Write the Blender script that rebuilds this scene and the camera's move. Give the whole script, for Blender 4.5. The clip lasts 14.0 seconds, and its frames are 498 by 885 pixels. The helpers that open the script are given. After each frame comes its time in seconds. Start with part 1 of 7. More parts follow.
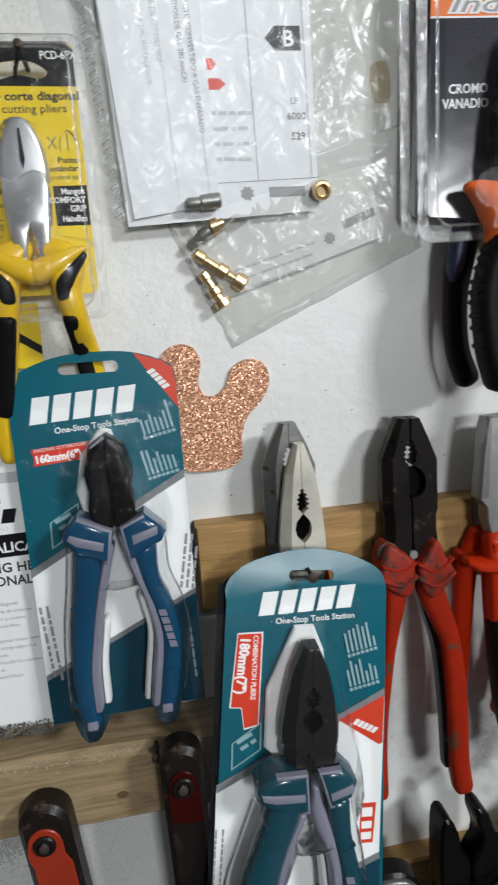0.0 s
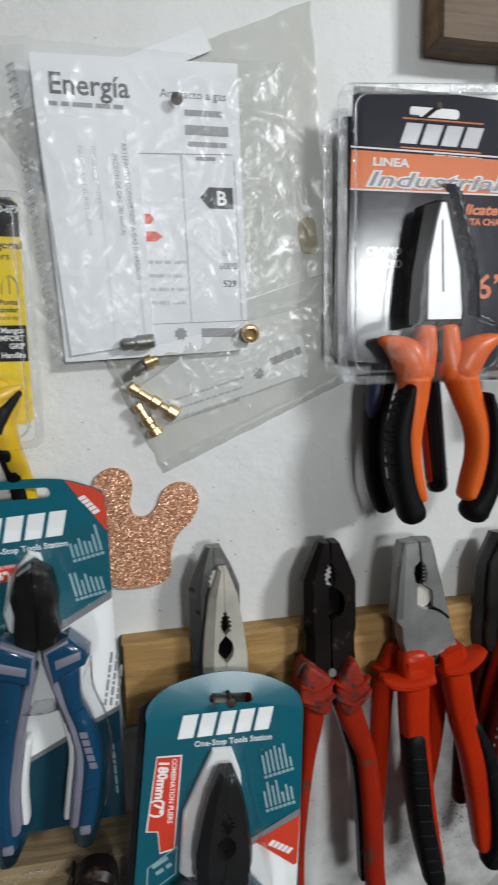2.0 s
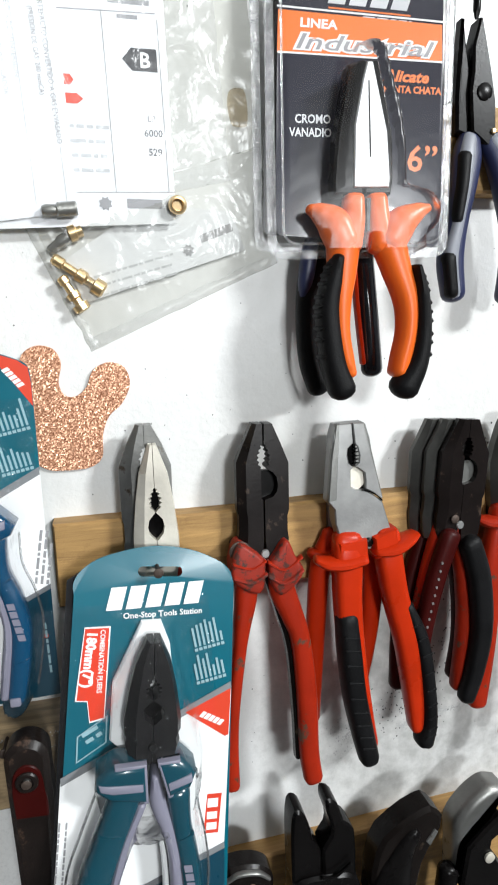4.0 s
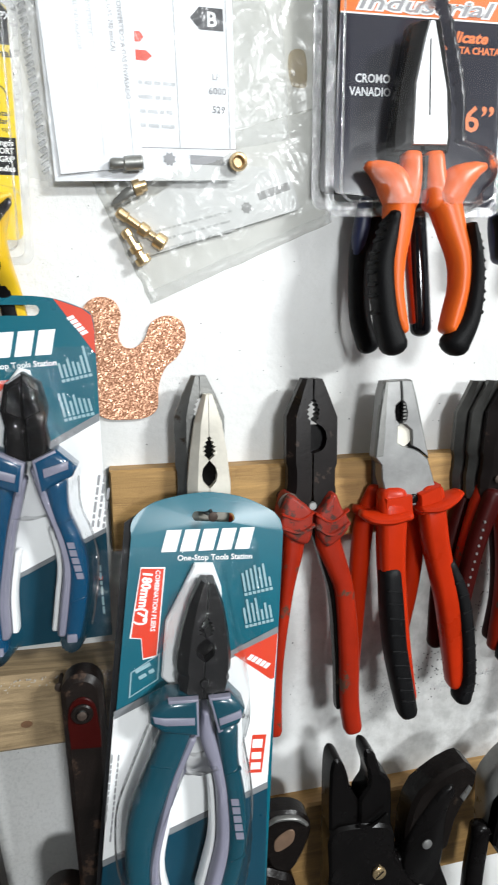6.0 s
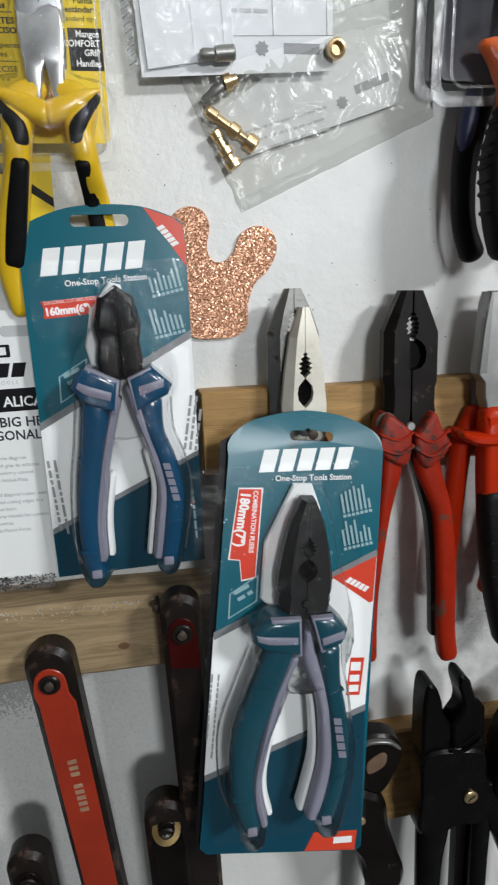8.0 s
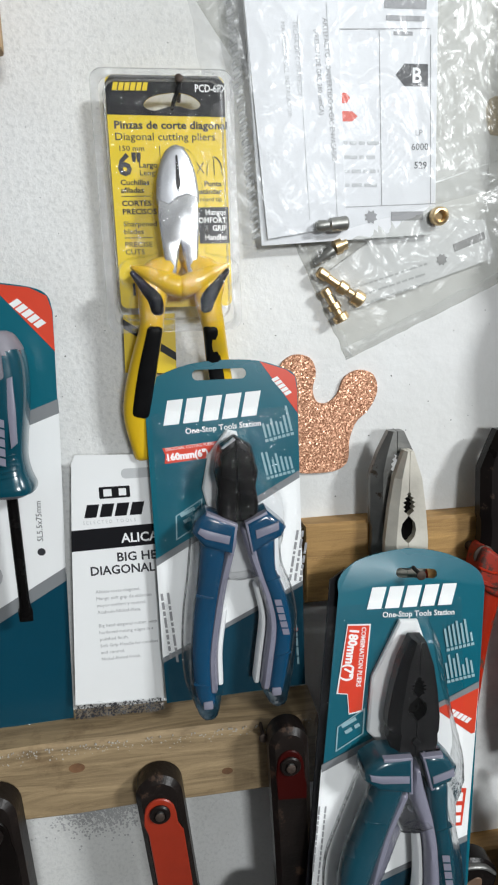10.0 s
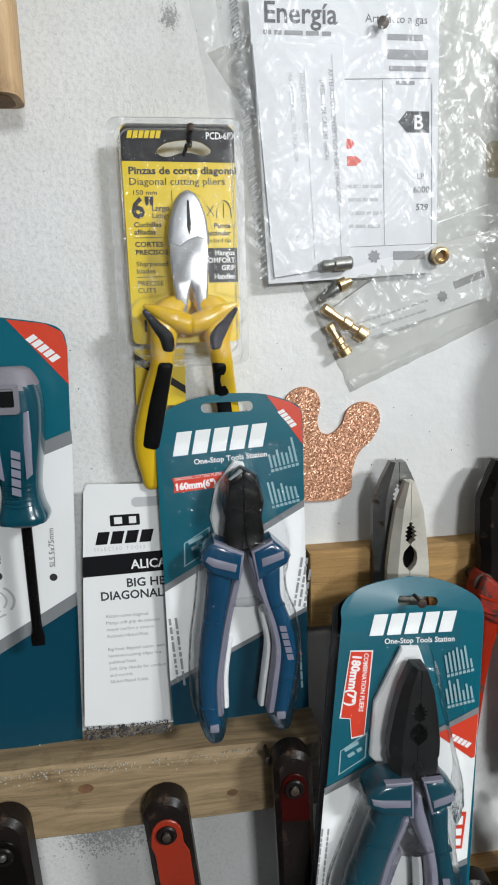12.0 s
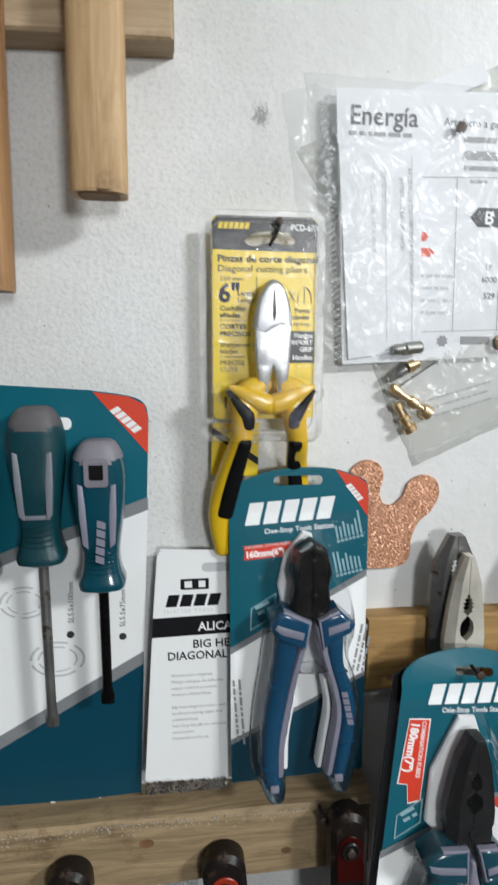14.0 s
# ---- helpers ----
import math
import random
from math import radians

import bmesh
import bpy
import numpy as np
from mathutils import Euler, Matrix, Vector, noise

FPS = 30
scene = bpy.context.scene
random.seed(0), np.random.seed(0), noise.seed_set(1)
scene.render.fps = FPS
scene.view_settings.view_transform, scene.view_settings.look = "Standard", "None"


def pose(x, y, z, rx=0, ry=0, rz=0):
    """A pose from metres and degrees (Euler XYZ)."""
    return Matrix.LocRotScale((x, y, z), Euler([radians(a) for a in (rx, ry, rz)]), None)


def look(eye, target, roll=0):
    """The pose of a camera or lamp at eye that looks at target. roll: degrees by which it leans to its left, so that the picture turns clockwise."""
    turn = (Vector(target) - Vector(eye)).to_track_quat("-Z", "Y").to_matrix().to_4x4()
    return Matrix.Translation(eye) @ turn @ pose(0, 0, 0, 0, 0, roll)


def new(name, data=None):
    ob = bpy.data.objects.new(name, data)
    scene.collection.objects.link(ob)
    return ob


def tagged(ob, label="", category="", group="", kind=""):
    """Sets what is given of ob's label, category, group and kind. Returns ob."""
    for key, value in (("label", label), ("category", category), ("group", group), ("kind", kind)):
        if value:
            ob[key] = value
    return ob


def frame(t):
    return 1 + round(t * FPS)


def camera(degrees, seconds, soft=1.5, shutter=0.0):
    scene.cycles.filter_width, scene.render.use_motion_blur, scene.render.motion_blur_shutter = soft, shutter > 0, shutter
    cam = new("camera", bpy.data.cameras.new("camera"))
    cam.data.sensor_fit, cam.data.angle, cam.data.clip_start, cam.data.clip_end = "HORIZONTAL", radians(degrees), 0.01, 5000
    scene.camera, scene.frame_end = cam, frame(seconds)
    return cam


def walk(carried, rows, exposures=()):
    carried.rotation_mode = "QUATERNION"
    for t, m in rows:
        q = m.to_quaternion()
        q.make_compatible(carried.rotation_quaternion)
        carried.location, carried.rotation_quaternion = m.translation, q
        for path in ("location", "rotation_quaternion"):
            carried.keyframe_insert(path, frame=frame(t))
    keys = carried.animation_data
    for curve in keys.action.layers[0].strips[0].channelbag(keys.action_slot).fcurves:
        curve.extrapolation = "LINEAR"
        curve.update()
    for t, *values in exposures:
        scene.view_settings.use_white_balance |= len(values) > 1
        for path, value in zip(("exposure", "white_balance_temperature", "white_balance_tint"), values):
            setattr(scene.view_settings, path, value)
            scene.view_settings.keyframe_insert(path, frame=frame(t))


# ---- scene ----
cam = camera(46.0, 14.0, soft=1.9, shutter=0.5)
PATH = [
    (0, (-0.022, -0.312, 1.536), (0.259, 1.627, 1.132), -3.6),
    (0.5, (-0.032, -0.304, 1.541), (0.214, 1.642, 1.148), -2.4),
    (1, (-0.024, -0.313, 1.566), (0.248, 1.637, 1.212), -2.4),
    (1.5, (-0.022, -0.318, 1.579), (0.309, 1.633, 1.288), -1.1),
    (2, (-0.001, -0.323, 1.585), (0.401, 1.614, 1.294), -1.3),
    (2.5, (0.02, -0.33, 1.575), (0.471, 1.595, 1.275), -1.2),
    (3, (0.028, -0.335, 1.56), (0.494, 1.582, 1.234), -1.2),
    (3.5, (0.027, -0.335, 1.544), (0.479, 1.58, 1.186), -1.3),
    (6, (0.003, -0.345, 1.508), (0.394, 1.58, 1.132), -0.3),
    (6.5, (-0.009, -0.346, 1.508), (0.315, 1.586, 1.103), -0.6),
    (7, (-0.009, -0.344, 1.494), (0.346, 1.567, 1.02), -0.8),
    (7.5, (-0.019, -0.339, 1.483), (0.294, 1.569, 0.973), -1.3),
    (8, (-0.03, -0.331, 1.485), (0.246, 1.582, 0.972), -1.8),
    (8.5, (-0.045, -0.326, 1.505), (0.215, 1.599, 1.029), -2.2),
    (9, (-0.063, -0.326, 1.522), (0.187, 1.609, 1.084), -2.1),
    (11.5, (-0.084, -0.331, 1.559), (0.15, 1.619, 1.18), -1.9),
    (12, (-0.082, -0.334, 1.559), (0.15, 1.617, 1.187), -1.7),
    (12.5, (-0.087, -0.336, 1.56), (0.126, 1.618, 1.19), -1.9),
    (13, (-0.102, -0.338, 1.574), (0.102, 1.62, 1.22), -1.4),
    (13.5, (-0.104, -0.34, 1.577), (0.112, 1.617, 1.229), -0.9),
    (14, (-0.124, -0.337, 1.596), (0.119, 1.62, 1.261), 0.2),
]
EXPOSURES = [(0, -0.28), (0.5, -0.22), (1.0, -0.30), (1.5, -0.48), (2.0, -0.52), (2.5, -0.02), (3.0, 0.20), (3.7, 0.38), (6.0, 0.36), (6.5, -0.10), (7.0, -0.28), (7.5, -0.38), (8.0, -0.25), (9.0, -0.04), (11.5, -0.15), (14.0, -0.20)]
walk(cam, [(t, look(eye, target, roll)) for t, eye, target, roll in PATH], EXPOSURES)

# ---- light ----
world = bpy.data.worlds.new("room_world")
scene.world = world
world.use_nodes = True
world.node_tree.nodes["Background"].inputs[0].default_value = (0.75, 0.85, 1.0, 1)
world.node_tree.nodes["Background"].inputs[1].default_value = 0.02


def area_lamp(name, eye, target, sx, sy, watts, colour):
    data = bpy.data.lights.new(name, "AREA")
    data.shape, data.size, data.size_y, data.energy, data.color = "RECTANGLE", sx, sy, watts, colour
    ob = new(name, data)
    ob.matrix_world = look(eye, target)
    return ob


area_lamp("tube_lamp_main", (1.55, -1.55, 2.55), (0.05, 0.0, 1.45), 0.36, 0.20, 42, (0.95, 0.985, 1.0))
area_lamp("panel_lamp_rear", (0.48, -2.40, 1.88), (0.05, 0.0, 1.5), 0.34, 0.30, 24, (0.95, 0.985, 1.0))


# ---- materials ----
def node(nt, kind, **values):
    n = nt.nodes.new(kind)
    for key, value in values.items():
        n.inputs[key].default_value = value
    return n


def base_material(name):
    m = bpy.data.materials.new(name)
    m.use_nodes = True
    nt = m.node_tree
    return m, nt, nt.nodes["Principled BSDF"]


def plain(name, colour, rough=0.5, metal=0.0, vary=0.18, grain=160.0, bump=0.1, coat=0.0, spot=None, spot_at=0.62, spot_scale=70.0, depth=0.0006, shine=0.5):
    """Colour with two scales of variation, fine relief and, with spot, worn patches of a second colour."""
    m, nt, p = base_material(name)
    link = nt.links.new
    co = nt.nodes.new("ShaderNodeTexCoord")
    big = node(nt, "ShaderNodeTexNoise", Scale=grain * 0.18, Detail=4.0, Roughness=0.6)
    fine = node(nt, "ShaderNodeTexNoise", Scale=grain * 3.0, Detail=3.0, Roughness=0.6)
    link(co.outputs["Object"], big.inputs["Vector"])
    link(co.outputs["Object"], fine.inputs["Vector"])
    ramp = nt.nodes.new("ShaderNodeValToRGB")
    lo = [max(0.0, c * (1 - vary)) for c in colour]
    hi = [min(1.0, c * (1 + vary)) for c in colour]
    ramp.color_ramp.elements[0].position, ramp.color_ramp.elements[0].color = 0.3, (*lo, 1)
    ramp.color_ramp.elements[1].position, ramp.color_ramp.elements[1].color = 0.7, (*hi, 1)
    link(big.outputs[0], ramp.inputs[0])
    out = ramp.outputs[0]
    if spot:
        mask = node(nt, "ShaderNodeTexNoise", Scale=spot_scale, Detail=6.0, Roughness=0.68)
        link(co.outputs["Object"], mask.inputs["Vector"])
        cut = nt.nodes.new("ShaderNodeValToRGB")
        cut.color_ramp.elements[0].position, cut.color_ramp.elements[1].position = spot_at, spot_at + 0.05
        link(mask.outputs[0], cut.inputs[0])
        mix = nt.nodes.new("ShaderNodeMixRGB")
        mix.inputs[2].default_value = (*spot, 1)
        link(cut.outputs[0], mix.inputs[0])
        link(out, mix.inputs[1])
        out = mix.outputs[0]
    link(out, p.inputs["Base Color"])
    rr = nt.nodes.new("ShaderNodeMapRange")
    rr.inputs[3].default_value, rr.inputs[4].default_value = max(0.02, rough - 0.1), min(1.0, rough + 0.1)
    link(big.outputs[0], rr.inputs[0])
    link(rr.outputs[0], p.inputs["Roughness"])
    p.inputs["Metallic"].default_value = metal
    p.inputs["Coat Weight"].default_value = coat
    p.inputs["Specular IOR Level"].default_value = shine
    p.inputs["Coat Roughness"].default_value = 0.12
    if bump:
        b = node(nt, "ShaderNodeBump", Strength=bump, Distance=depth)
        link(fine.outputs[0], b.inputs["Height"])
        link(b.outputs[0], p.inputs["Normal"])
    return m


def wood(name, light, dark, along="X"):
    m, nt, p = base_material(name)
    link = nt.links.new
    co = nt.nodes.new("ShaderNodeTexCoord")
    mp = nt.nodes.new("ShaderNodeMapping")
    mp.inputs["Scale"].default_value = (4, 45, 45) if along == "X" else (45, 45, 4)
    link(co.outputs["Object"], mp.inputs[0])
    g = node(nt, "ShaderNodeTexNoise", Scale=3.0, Detail=9.0, Roughness=0.72, Distortion=1.3)
    link(mp.outputs[0], g.inputs["Vector"])
    ramp = nt.nodes.new("ShaderNodeValToRGB")
    ramp.color_ramp.elements[0].position, ramp.color_ramp.elements[0].color = 0.32, (*dark, 1)
    ramp.color_ramp.elements[1].position, ramp.color_ramp.elements[1].color = 0.68, (*light, 1)
    link(g.outputs[0], ramp.inputs[0])
    st = node(nt, "ShaderNodeTexNoise", Scale=28.0, Detail=5.0, Roughness=0.7)
    link(co.outputs["Object"], st.inputs["Vector"])
    cut = nt.nodes.new("ShaderNodeValToRGB")
    cut.color_ramp.elements[0].position, cut.color_ramp.elements[1].position = 0.56, 0.75
    link(st.outputs[0], cut.inputs[0])
    mix = nt.nodes.new("ShaderNodeMixRGB")
    mix.blend_type = "MULTIPLY"
    mix.inputs[2].default_value = (0.40, 0.33, 0.28, 1)
    link(cut.outputs[0], mix.inputs[0])
    link(ramp.outputs[0], mix.inputs[1])
    link(mix.outputs[0], p.inputs["Base Color"])
    p.inputs["Roughness"].default_value = 0.6
    b = node(nt, "ShaderNodeBump", Strength=0.5, Distance=0.0008)
    link(g.outputs[0], b.inputs["Height"])
    link(b.outputs[0], p.inputs["Normal"])
    return m


def ramp_node(nt, source, lo, hi, black=(0, 0, 0), white=(1, 1, 1)):
    r = nt.nodes.new("ShaderNodeValToRGB")
    r.color_ramp.elements[0].position, r.color_ramp.elements[0].color = lo, (*black, 1)
    r.color_ramp.elements[1].position, r.color_ramp.elements[1].color = hi, (*white, 1)
    nt.links.new(source, r.inputs[0])
    return r.outputs[0]


def math_node(nt, how, a, b):
    m = nt.nodes.new("ShaderNodeMath")
    m.operation = how
    for k, v in enumerate((a, b)):
        if isinstance(v, (int, float)):
            m.inputs[k].default_value = v
        else:
            nt.links.new(v, m.inputs[k])
    return m.outputs[0]


def tinted(nt, fac, under, colour):
    mix = nt.nodes.new("ShaderNodeMixRGB")
    mix.inputs[2].default_value = (*colour, 1)
    nt.links.new(fac, mix.inputs[0])
    nt.links.new(under, mix.inputs[1])
    return mix.outputs[0]


def wall_paint():
    """White paint: smooth where it was renewed, stippled with grey grit on the older western part, with soft grey stains."""
    m, nt, p = base_material("rough_white_paint")
    link = nt.links.new
    co = nt.nodes.new("ShaderNodeTexCoord")
    n1 = node(nt, "ShaderNodeTexNoise", Scale=7.0, Detail=8.0, Roughness=0.58)
    n2 = node(nt, "ShaderNodeTexNoise", Scale=90.0, Detail=6.0, Roughness=0.6)
    n3 = node(nt, "ShaderNodeTexNoise", Scale=420.0, Detail=5.0, Roughness=0.65)
    n4 = node(nt, "ShaderNodeTexNoise", Scale=30.0, Detail=9.0, Roughness=0.75)
    n5 = node(nt, "ShaderNodeTexNoise", Scale=900.0, Detail=2.0, Roughness=0.5)
    for n in (n1, n2, n3, n4, n5):
        link(co.outputs["Object"], n.inputs["Vector"])
    base = ramp_node(nt, n1.outputs[0], 0.30, 0.60, (0.65, 0.647, 0.622), (0.78, 0.783, 0.775))
    stain = math_node(nt, "MULTIPLY", ramp_node(nt, n4.outputs[0], 0.66, 0.76), 0.45)
    out = tinted(nt, stain, base, (0.47, 0.47, 0.45))
    sep = nt.nodes.new("ShaderNodeSeparateXYZ")
    link(co.outputs["Object"], sep.inputs[0])
    edge = math_node(nt, "ADD", sep.outputs[0], math_node(nt, "MULTIPLY", n4.outputs[0], 0.16))
    old = ramp_node(nt, edge, 0.0, 0.06, (1, 1, 1), (0.12, 0.12, 0.12))
    grit = math_node(nt, "MULTIPLY", ramp_node(nt, n3.outputs[0], 0.48, 0.66), math_node(nt, "MULTIPLY", old, 0.34))
    out = tinted(nt, grit, out, (0.40, 0.41, 0.41))
    dots = math_node(nt, "MULTIPLY", ramp_node(nt, n5.outputs[0], 0.72, 0.78), 0.6)
    out = tinted(nt, dots, out, (0.22, 0.22, 0.21))
    # rubbed grime and the tools' shade, painted round the far end of the lower batten
    place = nt.nodes.new("ShaderNodeVectorMath")
    place.operation = "DISTANCE"
    place.inputs[1].default_value = (0.235, 0.0, 1.285)
    link(co.outputs["Object"], place.inputs[0])
    reach = math_node(nt, "SUBTRACT", math_node(nt, "ADD", place.outputs["Value"], 0.035), math_node(nt, "MULTIPLY", n4.outputs[0], 0.20))
    grime_shade = math_node(nt, "MULTIPLY", ramp_node(nt, reach, 0.0, 0.07, (1, 1, 1), (0, 0, 0)), ramp_node(nt, n2.outputs[0], 0.30, 0.62, (0.3, 0.3, 0.3), (0.75, 0.75, 0.75)))
    out = tinted(nt, grime_shade, out, (0.30, 0.30, 0.29))
    link(out, p.inputs["Base Color"])
    p.inputs["Roughness"].default_value = 0.40
    height = math_node(nt, "ADD", math_node(nt, "MULTIPLY", math_node(nt, "MULTIPLY", n3.outputs[0], 0.5), old), math_node(nt, "MULTIPLY", n2.outputs[0], 0.9))
    b = node(nt, "ShaderNodeBump", Strength=0.6, Distance=0.0010)
    link(height, b.inputs["Height"])
    link(b.outputs[0], p.inputs["Normal"])
    return m


def film(name, milk=0.03, rough=0.08, tint=(0.97, 0.98, 0.98), wrinkle=0.0, scale=60.0, ior=1.5, crease=False, hazy=(0.85, 0.86, 0.86)):
    """Thin clear plastic: see-through, with gloss that grows towards the edge and a little haze."""
    m, nt, p = base_material(name)
    nt.nodes.remove(p)
    link = nt.links.new
    clear = nt.nodes.new("ShaderNodeBsdfTransparent")
    clear.inputs[0].default_value = (*tint, 1)
    gloss = node(nt, "ShaderNodeBsdfGlossy", Roughness=rough)
    haze = nt.nodes.new("ShaderNodeBsdfDiffuse")
    haze.inputs[0].default_value = (*hazy, 1)
    a = node(nt, "ShaderNodeMixShader", Fac=milk)
    link(clear.outputs[0], a.inputs[1])
    link(haze.outputs[0], a.inputs[2])
    fr = node(nt, "ShaderNodeFresnel", IOR=ior)
    b = nt.nodes.new("ShaderNodeMixShader")
    link(fr.outputs[0], b.inputs[0])
    link(a.outputs[0], b.inputs[1])
    link(gloss.outputs[0], b.inputs[2])
    link(b.outputs[0], nt.nodes["Material Output"].inputs[0])
    if wrinkle:
        co = nt.nodes.new("ShaderNodeTexCoord")
        n = node(nt, "ShaderNodeTexNoise", Scale=scale, Detail=5.0, Roughness=0.6, Distortion=1.2)
        link(co.outputs["Object"], n.inputs["Vector"])
        height = n.outputs[0]
        if crease:
            low = nt.nodes.new("ShaderNodeMath")
            low.operation = "SUBTRACT"
            low.inputs[1].default_value = 0.5
            link(height, low.inputs[0])
            fold = nt.nodes.new("ShaderNodeMath")
            fold.operation = "ABSOLUTE"
            link(low.outputs[0], fold.inputs[0])
            height = fold.outputs[0]
        bp = node(nt, "ShaderNodeBump", Strength=wrinkle, Distance=0.004 if crease else 0.002)
        link(height, bp.inputs["Height"])
        for s in (gloss, fr, haze):
            link(bp.outputs[0], s.inputs["Normal"])
    return m


def glitter():
    m, nt, p = base_material("copper_glitter")
    link = nt.links.new
    co = nt.nodes.new("ShaderNodeTexCoord")
    v = node(nt, "ShaderNodeTexVoronoi", Scale=1600.0)
    link(co.outputs["Object"], v.inputs["Vector"])
    sep = nt.nodes.new("ShaderNodeSeparateColor")
    link(v.outputs["Color"], sep.inputs[0])
    ramp = nt.nodes.new("ShaderNodeValToRGB")
    ramp.color_ramp.elements[0].color = (0.43, 0.175, 0.092, 1)
    ramp.color_ramp.elements[1].color = (0.78, 0.43, 0.27, 1)
    link(sep.outputs[0], ramp.inputs[0])
    link(ramp.outputs[0], p.inputs["Base Color"])
    p.inputs["Metallic"].default_value = 0.28
    p.inputs["Roughness"].default_value = 0.30
    geo = nt.nodes.new("ShaderNodeNewGeometry")
    off = nt.nodes.new("ShaderNodeVectorMath")
    off.operation = "MULTIPLY_ADD"
    off.inputs[1].default_value, off.inputs[2].default_value = (0.66, 0.66, 0.66), (-0.33, -0.33, -0.33)
    link(v.outputs["Color"], off.inputs[0])
    tot = nt.nodes.new("ShaderNodeVectorMath")
    link(geo.outputs["Normal"], tot.inputs[0])
    link(off.outputs[0], tot.inputs[1])
    nrm = nt.nodes.new("ShaderNodeVectorMath")
    nrm.operation = "NORMALIZE"
    link(tot.outputs[0], nrm.inputs[0])
    link(nrm.outputs[0], p.inputs["Normal"])
    return m


WALL = wall_paint()
WOOD = wood("pine_batten", (0.50, 0.300, 0.105), (0.26, 0.145, 0.05))
WOOD_OLD = wood("old_grey_pine", (0.42, 0.305, 0.170), (0.17, 0.118, 0.062))
WOOD_DARK = wood("dark_stained_pine", (0.20, 0.125, 0.07), (0.09, 0.055, 0.032))
WOOD_Z = wood("handle_wood", (0.42, 0.225, 0.09), (0.22, 0.11, 0.045), "Z")
END_GRAIN = plain("sawn_end_grain", (0.22, 0.13, 0.065), 0.8, 0.0, 0.3, 400, 0.4)
KNOT = plain("wood_knot", (0.17, 0.085, 0.04), 0.6, 0.0, 0.4, 500, 0.2)
FLOOR = plain("floor_concrete", (0.12, 0.12, 0.12), 0.7, grain=10)
CEILING = plain("ceiling_paint", (0.72, 0.72, 0.70), 0.8, grain=8)
ROOM = plain("dark_room_paint", (0.20, 0.20, 0.21), 0.8, grain=8)
STEEL = plain("bright_steel", (0.74, 0.70, 0.61), 0.40, 0.45, 0.18, 220, 0.15)
STEEL_BRIGHT = plain("brushed_bright_steel", (0.62, 0.63, 0.64), 0.46, 0.6, 0.1, 200, 0.1)
CHROME_SATIN = plain("satin_chrome", (0.58, 0.59, 0.62), 0.36, 0.8, 0.08, 160, 0.08)
GUNMETAL = plain("gunmetal", (0.009, 0.0085, 0.009), 0.36, 0.0, 0.25, 220, 0.2, shine=0.32)
WOOD_PALE = wood("pale_handle_wood", (0.60, 0.41, 0.22), (0.36, 0.21, 0.09), "Z")
WOOD_DRY = wood("pale_dry_pine", (0.50, 0.38, 0.25), (0.33, 0.23, 0.13))
STEEL_GREY = plain("satin_steel", (0.30, 0.30, 0.295), 0.42, 0.7, 0.25, 220, 0.15)
STEEL_SIDE = plain("ground_steel_side", (0.22, 0.22, 0.21), 0.40, 0.8, 0.25, 200, 0.2, spot=(0.10, 0.08, 0.06), spot_at=0.6)
CHROME = plain("polished_chrome", (0.78, 0.79, 0.81), 0.26, 0.85, 0.06, 120, 0.03)
BLACK_STEEL = plain("black_oxide_steel", (0.0040, 0.0035, 0.0035), 0.26, 0.0, 0.3, 200, 0.06, shine=0.10, spot=(0.016, 0.013, 0.011), spot_at=0.66)
BROWN_STEEL = plain("oily_dark_steel", (0.0060, 0.0045, 0.0040), 0.24, 0.0, 0.35, 180, 0.3, shine=0.12, spot=(0.030, 0.021, 0.015), spot_at=0.64)
WORN_STEEL = plain("worn_brown_black_steel", (0.0080, 0.0058, 0.0054), 0.30, 0.0, 0.4, 160, 0.12, shine=0.16, spot=(0.050, 0.034, 0.026), spot_at=0.60, spot_scale=80)
WRENCH_STEEL = plain("greasy_rusty_steel", (0.010, 0.007, 0.006), 0.36, 0.0, 0.35, 160, 0.3, shine=0.25, spot=(0.060, 0.036, 0.025), spot_at=0.57, spot_scale=60)
RUST = plain("rusty_nail", (0.07, 0.05, 0.04), 0.6, 0.5, 0.4, 300, 0.3)
RED = plain("red_grip", (0.42, 0.022, 0.003), 0.30, 0.0, 0.15, 120, 0.08, shine=0.18)
RED_WORN = plain("worn_red_grip", (0.29, 0.016, 0.004), 0.38, 0.0, 0.25, 120, 0.25, shine=0.18, spot=(0.09, 0.045, 0.03), spot_at=0.61, spot_scale=70)
RED_DARK = plain("dark_red_grip", (0.034, 0.0025, 0.002), 0.4, 0.0, 0.2, 120, 0.1, shine=0.12)
BLACK_RUBBER = plain("black_rubber", (0.005, 0.005, 0.0055), 0.48, 0.0, 0.3, 300, 0.3, shine=0.14)
OILY_SIDE = plain("oily_grey_steel", (0.075, 0.075, 0.07), 0.34, 0.7, 0.35, 200, 0.1, spot=(0.045, 0.043, 0.04), spot_at=0.66)
GUARD_WORN = plain("scuffed_red_guard", (0.24, 0.020, 0.010), 0.45, 0.0, 0.3, 120, 0.2, shine=0.2, spot=(0.07, 0.026, 0.020), spot_at=0.52, spot_scale=150)
TEAL_GRIP = plain("teal_grip", (0.001, 0.054, 0.082), 0.24, 0.0, 0.12, 120, 0.05, coat=0.6)
BLUE_GRIP = plain("blue_grip", (0.001, 0.056, 0.130), 0.22, 0.0, 0.12, 120, 0.05, coat=0.6)
LILAC_GRIP = plain("grey_lilac_grip", (0.24, 0.235, 0.30), 0.38, 0.0, 0.1, 120, 0.05)
